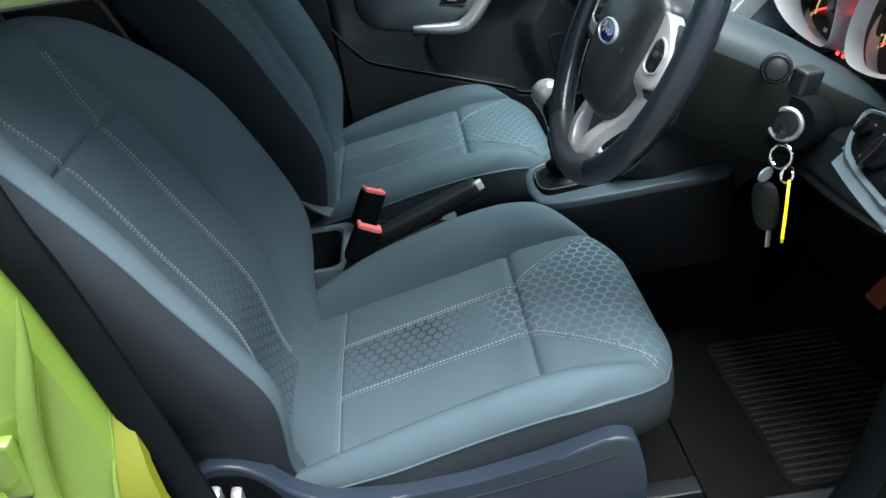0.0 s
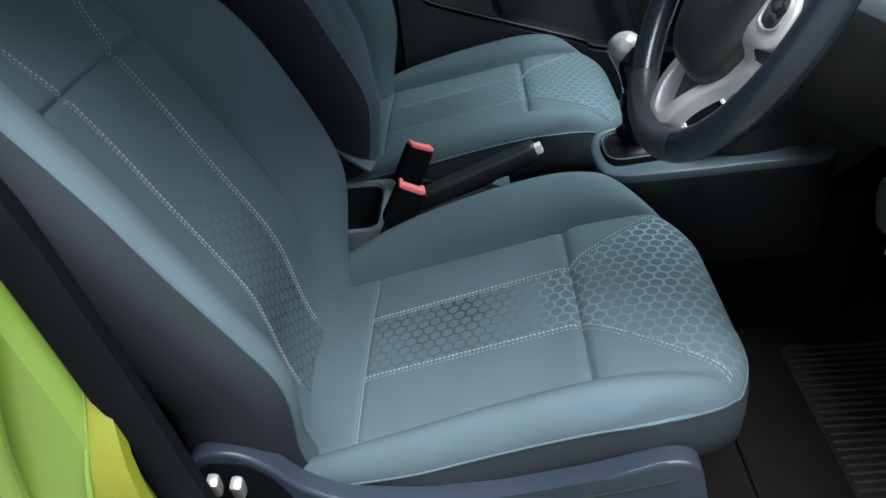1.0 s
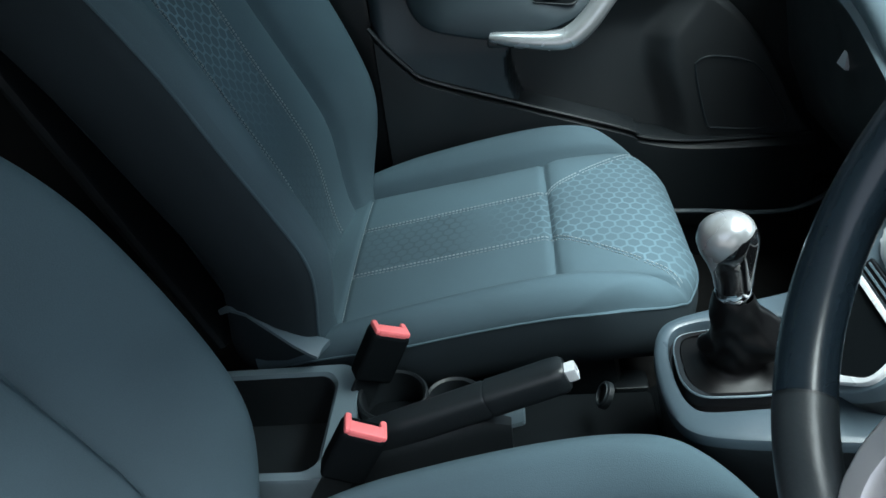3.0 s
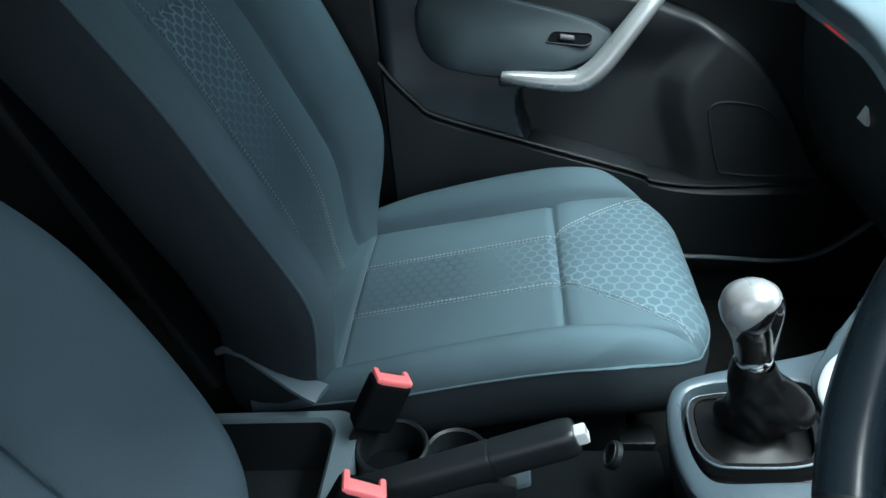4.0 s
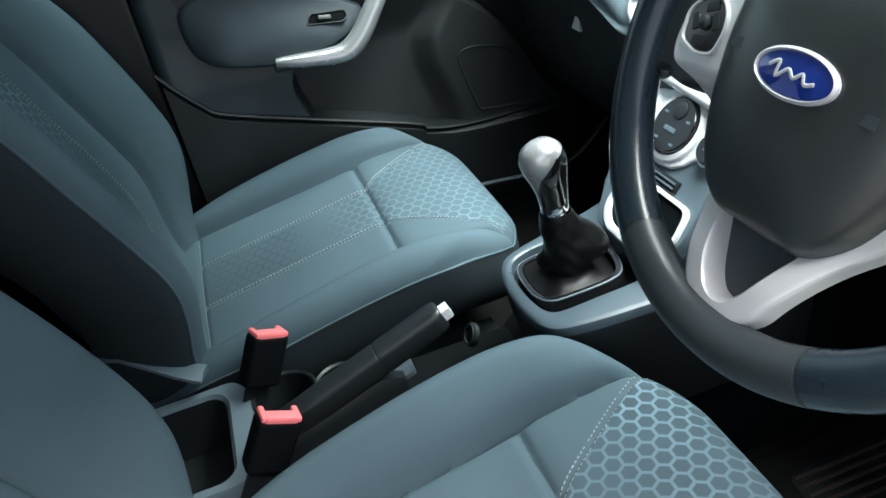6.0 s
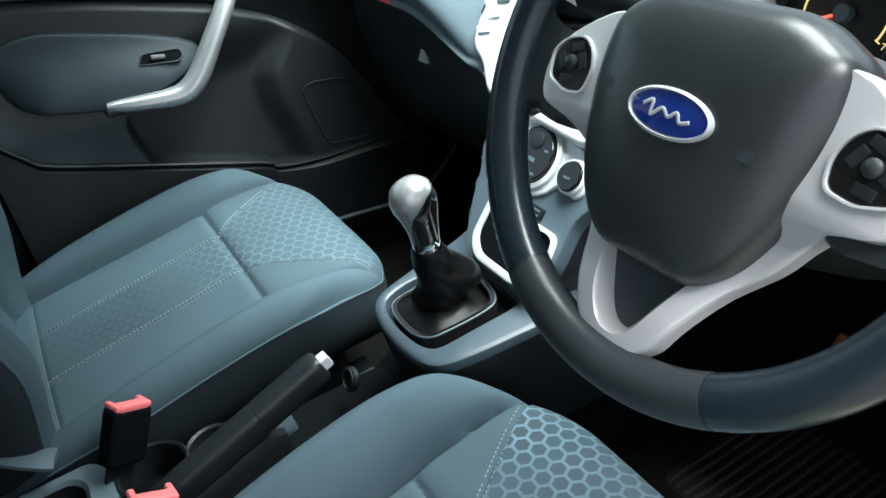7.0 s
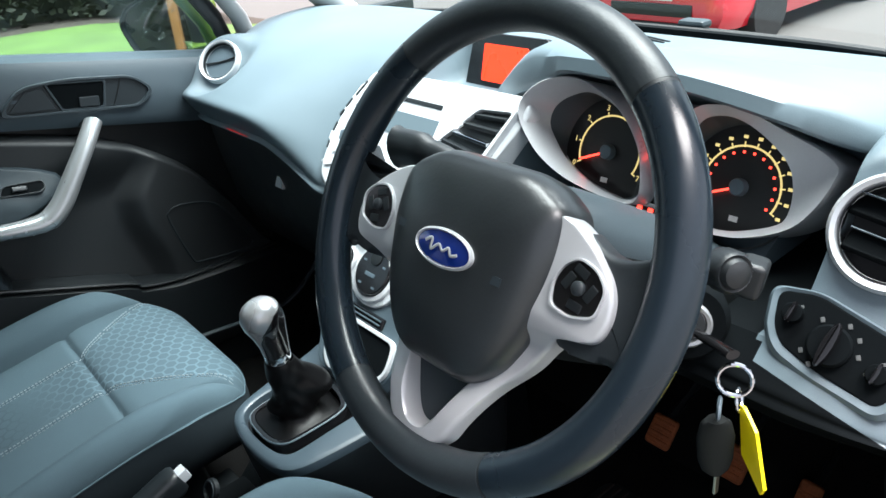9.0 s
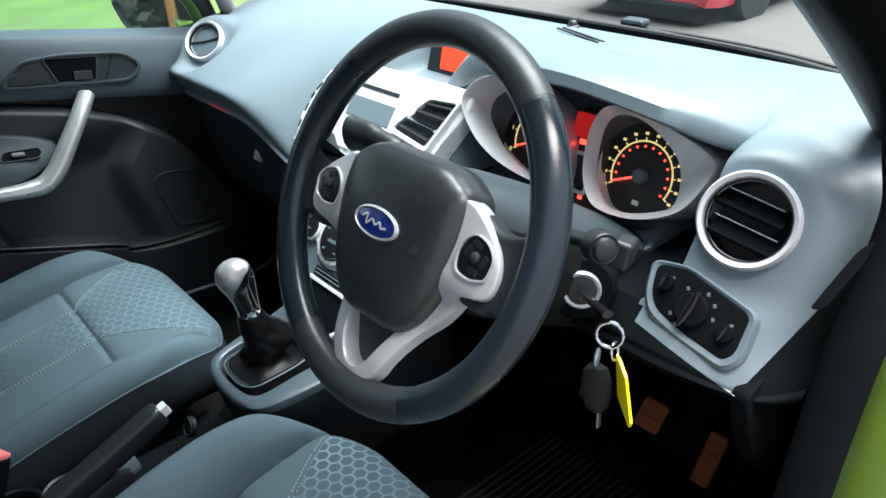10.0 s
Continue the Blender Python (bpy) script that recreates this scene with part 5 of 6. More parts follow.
# hood over the dials: it rises from the dashboard and ends in a thick dark brow
hood = []
for y, xf, zl, zt in [(1.245, 0.655, 0.955, 0.968), (1.200, 0.625, 0.970, 0.998), (1.160, 0.605, 0.985, 1.028), (1.110, 0.592, 1.008, 1.060), (1.060, 0.582, 1.030, 1.068), (1.030, 0.574, 1.042, 1.070),
                      (0.960, 0.566, 1.044, 1.073), (0.900, 0.562, 1.047, 1.073), (0.840, 0.568, 1.039, 1.066), (0.780, 0.590, 1.020, 1.050), (0.745, 0.620, 1.000, 1.034), (0.718, 0.650, 0.985, 1.014), (0.700, 0.69, 0.970, 0.992)]:
    e = (zt - zl) / 0.04
    hood.append([Vector(p) for p in [(xf + 0.012, y, zl), (xf + 0.003, y, zl + 0.003), (xf, y, zl + 0.010 * e), (xf + 0.004, y, zt - 0.010 * e), (xf + 0.016, y, zt - 0.002), (xf + 0.05, y, zt + 0.001), (xf + 0.13, y, zt - 0.35 * max(0, zt - 1.02)), (0.83, y, 1.018), (0.84, y, 0.99), (0.74, y, 0.95), (xf + 0.06, y, zl - 0.004)]])
cols = [smooth_path(col_, 5) for col_ in zip(*hood)]
part("hood", loft([list(r) for r in zip(*cols)]), SOFT, clu, "blue-grey hood with a thick brow over the dials")
part("cluster_floor", loft([[(0.53, y, 0.868), (0.60, y, 0.862), (0.66, y, 0.90), (0.68, y, 1.0), (0.72, y, 1.0), (0.72, y, 0.84), (0.53, y, 0.85)] for y in (0.795, 0.92, 1.10)]), SOFT, clu, "blue-grey ledge under the dials")

# centre display in its hollow
scr = thing("centre_display", "lit orange display in a dark hollow of the dashboard", "display", (0.76, 1.30, 0.95))
m = facing((0.748, 1.300, 0.985), (-0.97, 0, 0.24))
part("screen_surround", prism(rounded([(-0.10, -0.045), (0.085, -0.045), (0.075, 0.045), (-0.09, 0.045)], 0.01), 0.01, m @ pose(0, 0, -0.012), 0.003), GLOSS, scr, "black display surround")
part("screen", prism(rounded([(-0.058, -0.030), (0.038, -0.030), (0.038, 0.028), (-0.058, 0.028)], 0.003), 0.002, m, 0.0005), ORANGE, scr, "glowing orange screen")
for k in range(3):
    part("print_bar", box((0.02 - 0.004 * k, 0.004, 0.0006), m @ pose(0.02, -0.008 - 0.008 * k, 0.0024), 0), NEEDLE, scr, "dim line of print")

# centre panel in silver
fas = thing("radio_console", "silver centre console with radio, air vent and heater dials", "radio console", (0.50, 1.28, 0.60))
FP = facing((0.500, 1.283, 0.872), (-0.80, 0, 0.60))
up_out = rounded([(-0.143, 0.155), (0.184, 0.158), (0.193, 0.140), (0.165, 0.050), (0.142, -0.030), (0.112, -0.095), (-0.100, -0.085), (-0.136, -0.048), (-0.176, -0.032), (-0.187, 0.010), (-0.186, 0.062), (-0.167, 0.104)], 0.022, 6)
part("upper_panel", prism(up_out, 0.03, FP @ pose(0, 0, -0.018), 0.008, 3), PEARL, fas, "bright silver radio panel")
for sg in (1,):
    q = [(0.121, 0.125), (0.177, 0.130), (0.150, 0.058), (0.066, 0.069)]
    v = part("air_vent", prism(rounded(q, 0.006, 3), 0.004, FP @ pose(0, 0, 0.0115), 0.001), BLACK, fas, "black slanted air vent")
    for k in range(4):
        t = (k + 0.5) / 4
        a, b = Vector(q[0]).lerp(Vector(q[3]), t), Vector(q[1]).lerp(Vector(q[2]), t)
        c = 0.5 * (a + b)
        part("slat", box(((b - a).length * 0.92, 0.005, 0.010), FP @ pose(c.x, c.y, 0.018, 30, 0, math.degrees(math.atan2((b - a).y * sg, (b - a).x * sg))), 0.001), CHROME if k == 2 else BLACK, v)
    part("vent_frame", frame_ring(rounded([(q[0][0] - 0.008 * sg, q[0][1] + 0.008), (q[1][0] + 0.008 * sg, q[1][1] + 0.008), (q[2][0] + 0.006 * sg, q[2][1] - 0.008), (q[3][0] - 0.008 * sg, q[3][1] - 0.008)], 0.006, 3), rounded(q, 0.006, 3), 0.010, FP @ pose(0, 0, 0.0115)), PEARL, v, "bright frame")
for k in range(6):
    part("radio_button", box((0.017, 0.020, 0.006), FP @ pose(-0.05 + 0.02 * k, 0.02, 0.014), 0.002), PEARL, fas, "silver radio button")
for k in range(6):
    part("side_button", box((0.026, 0.016, 0.006), FP @ pose(-0.128 - 0.006 * k, 0.112 - 0.023 * k, 0.0125, 0, 0, 16), 0.002), TRIM if k in (1, 3) else PEARL, fas, "button at the panel side")
for x, y, long, turn in ((-0.153, 0.119, 0.030, 60), (-0.170, 0.092, 0.018, 62), (-0.179, 0.074, 0.012, 68), (-0.181, 0.050, 0.016, 86), (-0.181, 0.020, 0.012, 92)):
    part("side_slot", box((long, 0.0045, 0.003), FP @ pose(x, y, 0.0115, 0, 0, turn), 0.001), BLACK, fas, "dark slot along the panel edge")
part("disc_slot", box((0.10, 0.006, 0.002), FP @ pose(-0.008, 0.118, 0.0125), 0.0005), BLACK, fas, "black disc slot")
part("radio_screen", box((0.115, 0.034, 0.002), FP @ pose(-0.012, 0.082, 0.0125), 0.0006), SOFT, fas, "grey radio display")
part("volume_knob", lathe([(0.022, 0.0), (0.022, 0.014), (0.019, 0.018), (0.001, 0.018)], FP @ pose(0, -0.03, 0.012), 32), PEARL, fas, "silver volume knob")
FL = facing((0.438, 1.256, 0.772), (-0.78, 0, 0.62))
low_out = rounded([(-0.12, 0.045), (0.12, 0.045), (0.115, -0.030), (0.098, -0.060), (0.103, -0.125), (0.075, -0.168), (-0.052, -0.168), (-0.085, -0.10), (-0.095, -0.060), (-0.115, -0.030)], 0.02, 5)
part("lower_panel", prism(low_out, 0.022, FL @ pose(0, 0, -0.022), 0.005, 2), TRIM, fas, "slate silver heater panel")
scallop = polar_ring([(-0.098, -0.018), (-0.088, 0.014), (-0.050, 0.026), (-0.030, 0.036), (0.0, 0.042), (0.030, 0.036), (0.050, 0.026), (0.088, 0.014), (0.098, -0.018), (0.082, -0.036), (0.056, -0.030), (0.040, -0.044), (0.022, -0.055), (0.0, -0.058), (-0.022, -0.055), (-0.040, -0.044), (-0.056, -0.030), (-0.082, -0.036)], (0, -0.009), 96)
part("dial_plate", prism(scallop, 0.006, FL @ pose(0, 0, -0.001), 0.003, 2), PEARL, fas, "bright silver scalloped plate round the dials")
for x, y, r in ((0.0, -0.009, 0.036), (-0.072, -0.012, 0.018), (0.072, -0.012, 0.018)):
    k = part("heater_dial", lathe([(r, 0.0), (r, 0.010), (r * 0.93, 0.013), (0.001, 0.013)], FL @ pose(x, y, 0.003), 36), GLOSS, fas, "glossy black heater dial")
    part("ring", lathe([(r * 1.22, 0.0), (r * 1.20, 0.007), (r * 1.05, 0.009), (r * 1.02, 0.0)], FL @ pose(x, y, 0.003), 40, caps=False), PEARL, k, "bright silver ring")
    part("pointer", box((r * 0.60, r * 0.15, 0.002), FL @ pose(x, y - 0.18 * r, 0.0165, 0, 0, 0), 0.0005), TRIM, k, "pale bar")
    if r > 0.03:
        part("dial_button", lathe([(0.011, 0.0), (0.011, 0.002), (0.009, 0.003), (0.001, 0.003)], FL @ pose(x, y + 0.5 * r, 0.0155), 24), BLACK, k, "round black button")
        for n_, (bx, by) in enumerate(((-0.022, 0.010), (0.022, 0.010), (-0.015, -0.022), (0.016, -0.022))):
            part("dial_print", box((0.007, 0.003, 0.0008), FL @ pose(x + bx, y + by, 0.0162), 0.0002), TRIM, k, "small grey print")
slot = part("button_strip", box((0.080, 0.016, 0.006), FL @ pose(0.012, -0.070, 0.001), 0.002), GLOSS, fas, "black button strip")
for k in range(2):
    part("strip_line", box((0.07, 0.0022, 0.002), FL @ pose(0.012, -0.067 - 0.006 * k, 0.0045), 0.0005), TRIM, slot, "grey line")
bin_in = rounded([(-0.036, -0.086), (0.086, -0.086), (0.092, -0.125), (0.062, -0.152), (-0.016, -0.152), (-0.036, -0.134)], 0.012)
bin_out = rounded([(-0.046, -0.080), (0.091, -0.081), (0.098, -0.127), (0.065, -0.162), (-0.024, -0.162), (-0.046, -0.141)], 0.014)
part("open_bin", prism(bin_in, 0.003, FL @ pose(0, 0, -0.0005), 0.001), MATT, fas, "open black bin")
part("bin_frame", frame_ring(bin_out, bin_in, 0.006, FL), PEARL, fas, "bright silver bin frame")
part("stack_flank", loft([[FL @ Vector((x * 1.0, y, -0.022)) for x, y in low_out], [FL @ Vector((x * 1.02, y, -0.22)) for x, y in low_out]], caps=False), BLACK, fas, "black sides of the centre stack")

# ---- steering wheel and column ----
WC = Vector((0.289, 0.882, 0.992))
tilt = radians(28)
WM = facing(WC, (-math.cos(tilt), 0, math.sin(tilt)))
sw = thing("steering_wheel", "black leather steering wheel with silver spokes and a blue oval badge", "steering wheel", m=WM.copy())


def rim_piece(a0, a1, r=0.1885, n=40, thick=(0.0180, 0.0180)):
    path = [Vector((r * math.cos(radians(a0 + (a1 - a0) * k / n)), r * math.sin(radians(a0 + (a1 - a0) * k / n)), 0)) for k in range(n + 1)]
    return tube(path, thick, 20, up=(0, 0, 1))


# seams near ten and two, and at seven and five
S1, S2 = 47, 300
part("rim_top", rim_piece(S1 + 0.4, 180 - S1 - 0.4, n=60), LEATHER, sw, "black leather top of the rim", local=True)
part("rim_bottom", rim_piece(540 - S2 + 0.4, S2 - 0.4, n=40, thick=(0.0182, 0.0182)), LEATHER, sw, "worn matt leather bottom of the rim", local=True)
part("rim_side", rim_piece(180 - S1 + 0.4, 540 - S2 - 0.4), SHINE, sw, "smooth glossy side of the rim", local=True)
part("rim_side", rim_piece(S2 - 360 + 0.4, S1 - 0.4), SHINE, sw, "smooth glossy side of the rim", local=True)
for a in (S1, 180 - S1, S2, 540 - S2):
    part("rim_seam", rim_piece(a - 0.4, a + 0.4, n=2, thick=(0.0178, 0.0178)), BLACK, sw, local=True)
hub_out = rounded([(-0.091, 0.046), (-0.055, 0.067), (0.055, 0.067), (0.091, 0.046), (0.095, 0.018), (0.093, -0.010), (0.083, -0.055), (0.066, -0.090), (0.042, -0.114), (-0.042, -0.114), (-0.066, -0.090), (-0.083, -0.055), (-0.093, -0.010), (-0.095, 0.018)], 0.03, 5)
rings = []
for sc, h in [(0.97, -0.035), (1.0, -0.018), (0.995, -0.006), (0.97, 0.003), (0.92, 0.010), (0.82, 0.017), (0.65, 0.022), (0.45, 0.0245), (0.22, 0.0255), (0.02, 0.0258)]:
    rings.append([(x * sc, -0.01 + (y + 0.01) * sc, h) for x, y in hub_out])
part("hub", loft(rings), HUBSKIN, sw, "black airbag cover", local=True)
bd = part("badge", lathe([(1.0, 0.0), (1.0, 0.0035), (0.9, 0.0050), (0.01, 0.0055)], pose(0, -0.012, 0.023) @ Matrix.Diagonal((0.032, 0.0135, 1, 1)), 44), BLUE, sw, "blue enamel oval badge", local=True)
part("badge_rim", loft([[(a * math.cos(t), b * math.sin(t) - 0.012, h) for t in [2 * math.pi * k / 44 for k in range(44)]] for a, b, h in ((0.0345, 0.0158, 0.021), (0.0345, 0.0158, 0.0275), (0.0325, 0.0140, 0.0290), (0.0312, 0.0128, 0.0270), (0.0312, 0.0128, 0.021))], caps=False), SILVER, bd, "silver rim", local=True)
squig = [Vector((x, -0.012 + y, 0.0290)) for x, y in [(-0.020, 0.001), (-0.013, 0.005), (-0.012, -0.004), (-0.004, 0.002), (0.002, -0.002), (0.008, 0.002), (0.012, -0.003), (0.019, -0.001)]]
part("badge_mark", tube(smooth_path(squig, 5), (0.0013, 0.0006), 8), SILVER, bd, "pale flourish", local=True)
for x, y, w in ((0.056, -0.020, 0.016), (-0.060, -0.006, 0.014)):
    part("airbag_mark", box((w, 0.007, 0.0006), pose(x, y, 0.0222), 0), DOORP, sw, "faint moulded mark", local=True)
ARM = [((0.068, 0.040), (0.052, 0.034)), ((0.092, 0.042), (0.062, 0.035)), ((0.114, 0.032), (0.064, 0.020)), ((0.136, 0.016), (0.066, 0.008)), ((0.147, 0.002), (0.067, 0.0)), ((0.151, -0.014), (0.067, -0.010)),
       ((0.148, -0.030), (0.067, -0.020)), ((0.139, -0.038), (0.066, -0.035)), ((0.114, -0.044), (0.063, -0.050)), ((0.097, -0.058), (0.058, -0.065)), ((0.084, -0.080), (0.048, -0.085)), ((0.061, -0.110), (0.036, -0.110)),
       ((0.044, -0.146), (0.022, -0.144)), ((0.034, -0.166), (0.013, -0.158)), ((0.015, -0.180), (0.005, -0.163))]
outer_ = smooth_path([(x, y, 0) for (x, y), _ in ARM] + [(-x, y, 0) for (x, y), _ in ARM[::-1]], 4)
inner_ = smooth_path([(x, y, 0) for _, (x, y) in ARM] + [(-x, y, 0) for _, (x, y) in ARM[::-1]], 4)
yoke = []
for o, i in zip(outer_, inner_):
    sink = 0.018 * smoothstep(-0.035, -0.060, o.y) * (1 - smoothstep(-0.085, -0.150, o.y))
    d = (i - o).normalized()
    top = 0.004 - sink
    yoke.append([(o.x, o.y, top - 0.020), (o.x, o.y, top - 0.006), (o.x + d.x * 0.0015, o.y + d.y * 0.0015, top - 0.002), (o.x + d.x * 0.005, o.y + d.y * 0.005, top), (i.x - d.x * 0.003, i.y - d.y * 0.003, top), (i.x, i.y, top - 0.004), (i.x, i.y, top - 0.020)])
spo = part("spokes", loft(yoke), SILVER, sw, "silver spoke frame", local=True)
for sg in (-1, 1):
    fl = [(x * sg, y) for x, y in [(0.100, 0.040), (0.132, 0.024), (0.158, 0.030), (0.182, 0.052), (0.186, 0.0), (0.180, -0.062), (0.160, -0.046), (0.135, -0.050), (0.105, -0.052)]]
    part("spoke_flare", prism(rounded(fl if sg < 0 else fl[::-1], 0.012, 4), 0.020, pose(0, 0, -0.022), 0.007, 3), LEATHER, sw, "black leather root of the spoke", local=True)
    bo = [(0.101, -0.021), (0.098, -0.004), (0.103, 0.009), (0.114, 0.017), (0.131, 0.013), (0.142, 0.002), (0.139, -0.018), (0.119, -0.024)]
    bo = [(x * sg, y) for x, y in bo]
    ko = rounded(bo if sg < 0 else bo[::-1], 0.006, 4)
    kc = Vector((0.120 * sg, -0.003))
    pad_ = part("button_pad", prism(ko, 0.004, pose(0, 0, 0.0015), 0.0015), GLOSS, spo, "black button pad", local=True)
    part("pad_rim", frame_ring([(kc.x + (x - kc.x) * 1.10, kc.y + (y - kc.y) * 1.10) for x, y in ko], ko, 0.0045, pose(0, 0, 0.0025)), SILVER, pad_, "silver edge", local=True)
    for x, y, w, turn in ((0.110, 0.0, 0.013, 62), (0.131, -0.004, 0.013, 62), (0.119, 0.009, 0.013, -20), (0.121, -0.016, 0.013, -8)):
        part("button", box((w, 0.007, 0.002), pose(x * sg, y, 0.0055, 0, 0, turn * sg), 0.0012), BLACK, pad_, "black button", local=True)
    part("nub", lathe([(0.0055, 0.0), (0.0055, 0.003), (0.004, 0.0045), (0.001, 0.005)], pose(0.1205 * sg, -0.003, 0.0050), 20), LEATHER, pad_, "round grey nub", local=True)
part("lower_panel", prism(rounded([(-0.062, -0.060), (0.062, -0.060), (0.024, -0.144), (0.012, -0.165), (-0.012, -0.165), (-0.024, -0.144)], 0.006), 0.008, pose(0, 0, -0.024), 0.002), DOORP, sw, "dark grey panel between the spokes", local=True)
part("spoke_root", prism(rounded([(-0.05, -0.172), (0.05, -0.172), (0.04, -0.186), (-0.04, -0.186)], 0.006), 0.020, pose(0, 0, -0.012), 0.004), LEATHER, sw, local=True)

col = thing("steering_column", "grey-black plastic steering column cover with stalks and ignition lock", "steering column", (0.45, 0.885, 0.85))
ax = Vector((math.cos(tilt), 0, -math.sin(tilt)))
rings = []
for s, hw, up_, dn in [(0.035, 0.055, 0.05, 0.055), (0.05, 0.078, 0.060, 0.075), (0.12, 0.092, 0.062, 0.095), (0.20, 0.098, 0.06, 0.10), (0.30, 0.095, 0.05, 0.10), (0.42, 0.09, 0.04, 0.09)]:
    c = WC + ax * s
    n = 28
    rings.append([c + WM.to_3x3() @ Vector((hw * math.copysign(abs(math.cos(a)) ** 0.75, math.cos(a)), (up_ if math.sin(a) > 0 else dn) * math.copysign(abs(math.sin(a)) ** 0.75, math.sin(a)), 0)) for a in [2 * math.pi * k / n for k in range(n)]])
cover = loft(rings)
WI = WM.inverted()
# upper faces lighter: windscreen sheen put into the colour
for f in cover.faces:
    f.material_index = 1 if (WI @ f.calc_center_median()).y > 0.024 else 0
part("shroud", cover, [ENDP, DOORP], col, "plastic column cover, its top toned lighter for sheen")
stl = part("stalk", tube(smooth_path([(0.385, 0.98, 0.985), (0.383, 1.02, 0.998), (0.380, 1.06, 1.003), (0.378, 1.10, 1.001)], 5), [(0.010, 0.013)] * 4 + [(0.013, 0.017)] * 5 + [(0.015, 0.021)] * 5 + [(0.0165, 0.024), (0.013, 0.020)], 16), BLACK, col, "black indicator stalk")
part("stalk_mark", box((0.004, 0.010, 0.002), pose(0.368, 1.075, 1.010, 0, -30, 0), 0.0005), PLATE, stl, "small white print")
sk = smooth_path([(0.43, 0.80, 0.945), (0.418, 0.755, 0.960), (0.402, 0.715, 0.972)], 6)
stl = part("stalk", tube(sk, 0.008, 16), BLACK, col, "black wiper stalk")
SK = facing((0.404, 0.722, 0.971), (-0.42, -0.88, 0.20))
knurl = [[SK @ Vector(((r + (0.0007 if k % 2 else -0.0005) * ribbed) * math.cos(2 * math.pi * k / 48), (r + (0.0007 if k % 2 else -0.0005) * ribbed) * math.sin(2 * math.pi * k / 48), z)) for k in range(48)]
         for r, z, ribbed in ((0.012, -0.010, 0), (0.0155, -0.006, 0), (0.0165, -0.002, 1), (0.0165, 0.012, 1), (0.0145, 0.015, 0), (0.0125, 0.014, 0), (0.0105, 0.019, 0), (0.006, 0.021, 0), (0.001, 0.021, 0))]
part("stalk_knob", loft(knurl), BLACK, stl, "ribbed black end knob")
part("stalk_end", box((0.030, 0.022, 0.030), pose(0.436, 0.716, 0.953, 10, 8, 20), 0.005, 3), BLACK, stl, "boxy black stalk shoulder")
IG = facing((0.452, 0.780, 0.874), (-0.72, -0.62, 0.22))
part("ignition_boss", lathe([(0.042, -0.06), (0.040, -0.01), (0.034, 0.0), (0.001, 0.0)], IG, 32), MATT, col, "black ignition boss")
ig = part("ignition_lock", lathe([(0.022, -0.004), (0.022, 0.004), (0.020, 0.006), (0.017, 0.005), (0.016, 0.001), (0.001, 0.001)], IG, 32), KNOBSILVER, col, "round metal ignition lock")
part("lock_core", lathe([(0.0155, 0.000), (0.0155, 0.004), (0.013, 0.005), (0.001, 0.005)], IG, 24), BLACK, ig, "black lock core")

# ---- keys ----
keys = thing("keys", "car keys with split rings, grey fob and a yellow plastic tag", "keys", (0.43, 0.73, 0.76))
bow = Vector((0.412, 0.712, 0.892))
part("ignition_key", merge(tube([IG @ Vector((0, 0, 0.0)), IG @ Vector((0, 0, 0.03))], (0.004, 0.002), 8), tube([IG @ Vector((0, 0, 0.012)), bow], [(0.005, 0.0035), (0.0062, 0.004)], 14)), GLOSS, keys, "black headed key in the lock")


def ring_of(c, r, n, wire, name):
    z = Vector(n).normalized()
    m = facing(c, z, (0, 0, 1))
    return part(name, tube([m @ Vector((r * math.cos(2 * math.pi * k / 32), r * math.sin(2 * math.pi * k / 32), 0)) for k in range(32)], wire, 8, cyclic=True, up=tuple(z)), CHROME, keys, "steel split ring")


ring_of((0.413, 0.709, 0.868), 0.0135, (-0.80, -0.45, 0.25), 0.0021, "split_ring")
ring_of((0.422, 0.708, 0.843), 0.0095, (0.35, -0.90, 0.2), 0.0017, "split_ring")
part("disc", loft([[Vector((0.398, 0.712, 0.846)) + Vector((0.012 * math.cos(t) * s, 0.006 * math.cos(t) * s - d, 0.009 * math.sin(t) * s)) for t in [2 * math.pi * k / 24 for k in range(24)]] for s, d in ((0.85, -0.002), (1.0, 0.0), (0.85, 0.002))]), TRIM, keys, "small slate plastic disc")
part("fob", loft([[Vector((0.400 + h * 0.10, 0.715, 0.832 - h)) + Vector((0.75 * w * math.cos(t) + 0.005 * math.sin(t), -0.66 * w * math.cos(t) + 0.005 * math.sin(t), 0)) for t in [2 * math.pi * k / 20 for k in range(20)]] for h, w in ((0.0, 0.008), (0.004, 0.013), (0.02, 0.0165), (0.045, 0.0155), (0.058, 0.012), (0.062, 0.007))]), ENDP, keys, "dark grey key fob")
part("blade", box((0.006, 0.003, 0.030), pose(0.410, 0.715, 0.757), 0.001), BRASS, keys, "worn key blade")
tag_pts = [(0.4245, 0.7085, 0.836), (0.421, 0.703, 0.838), (0.412, 0.686, 0.826), (0.402, 0.669, 0.782), (0.4035, 0.672, 0.774), (0.4200, 0.700, 0.790)]
part("tag", quad_wall(tag_pts, 0.003, (0.87, -0.48, 0.0)), YELLOW, keys, "bright yellow plastic tag", smooth=False)

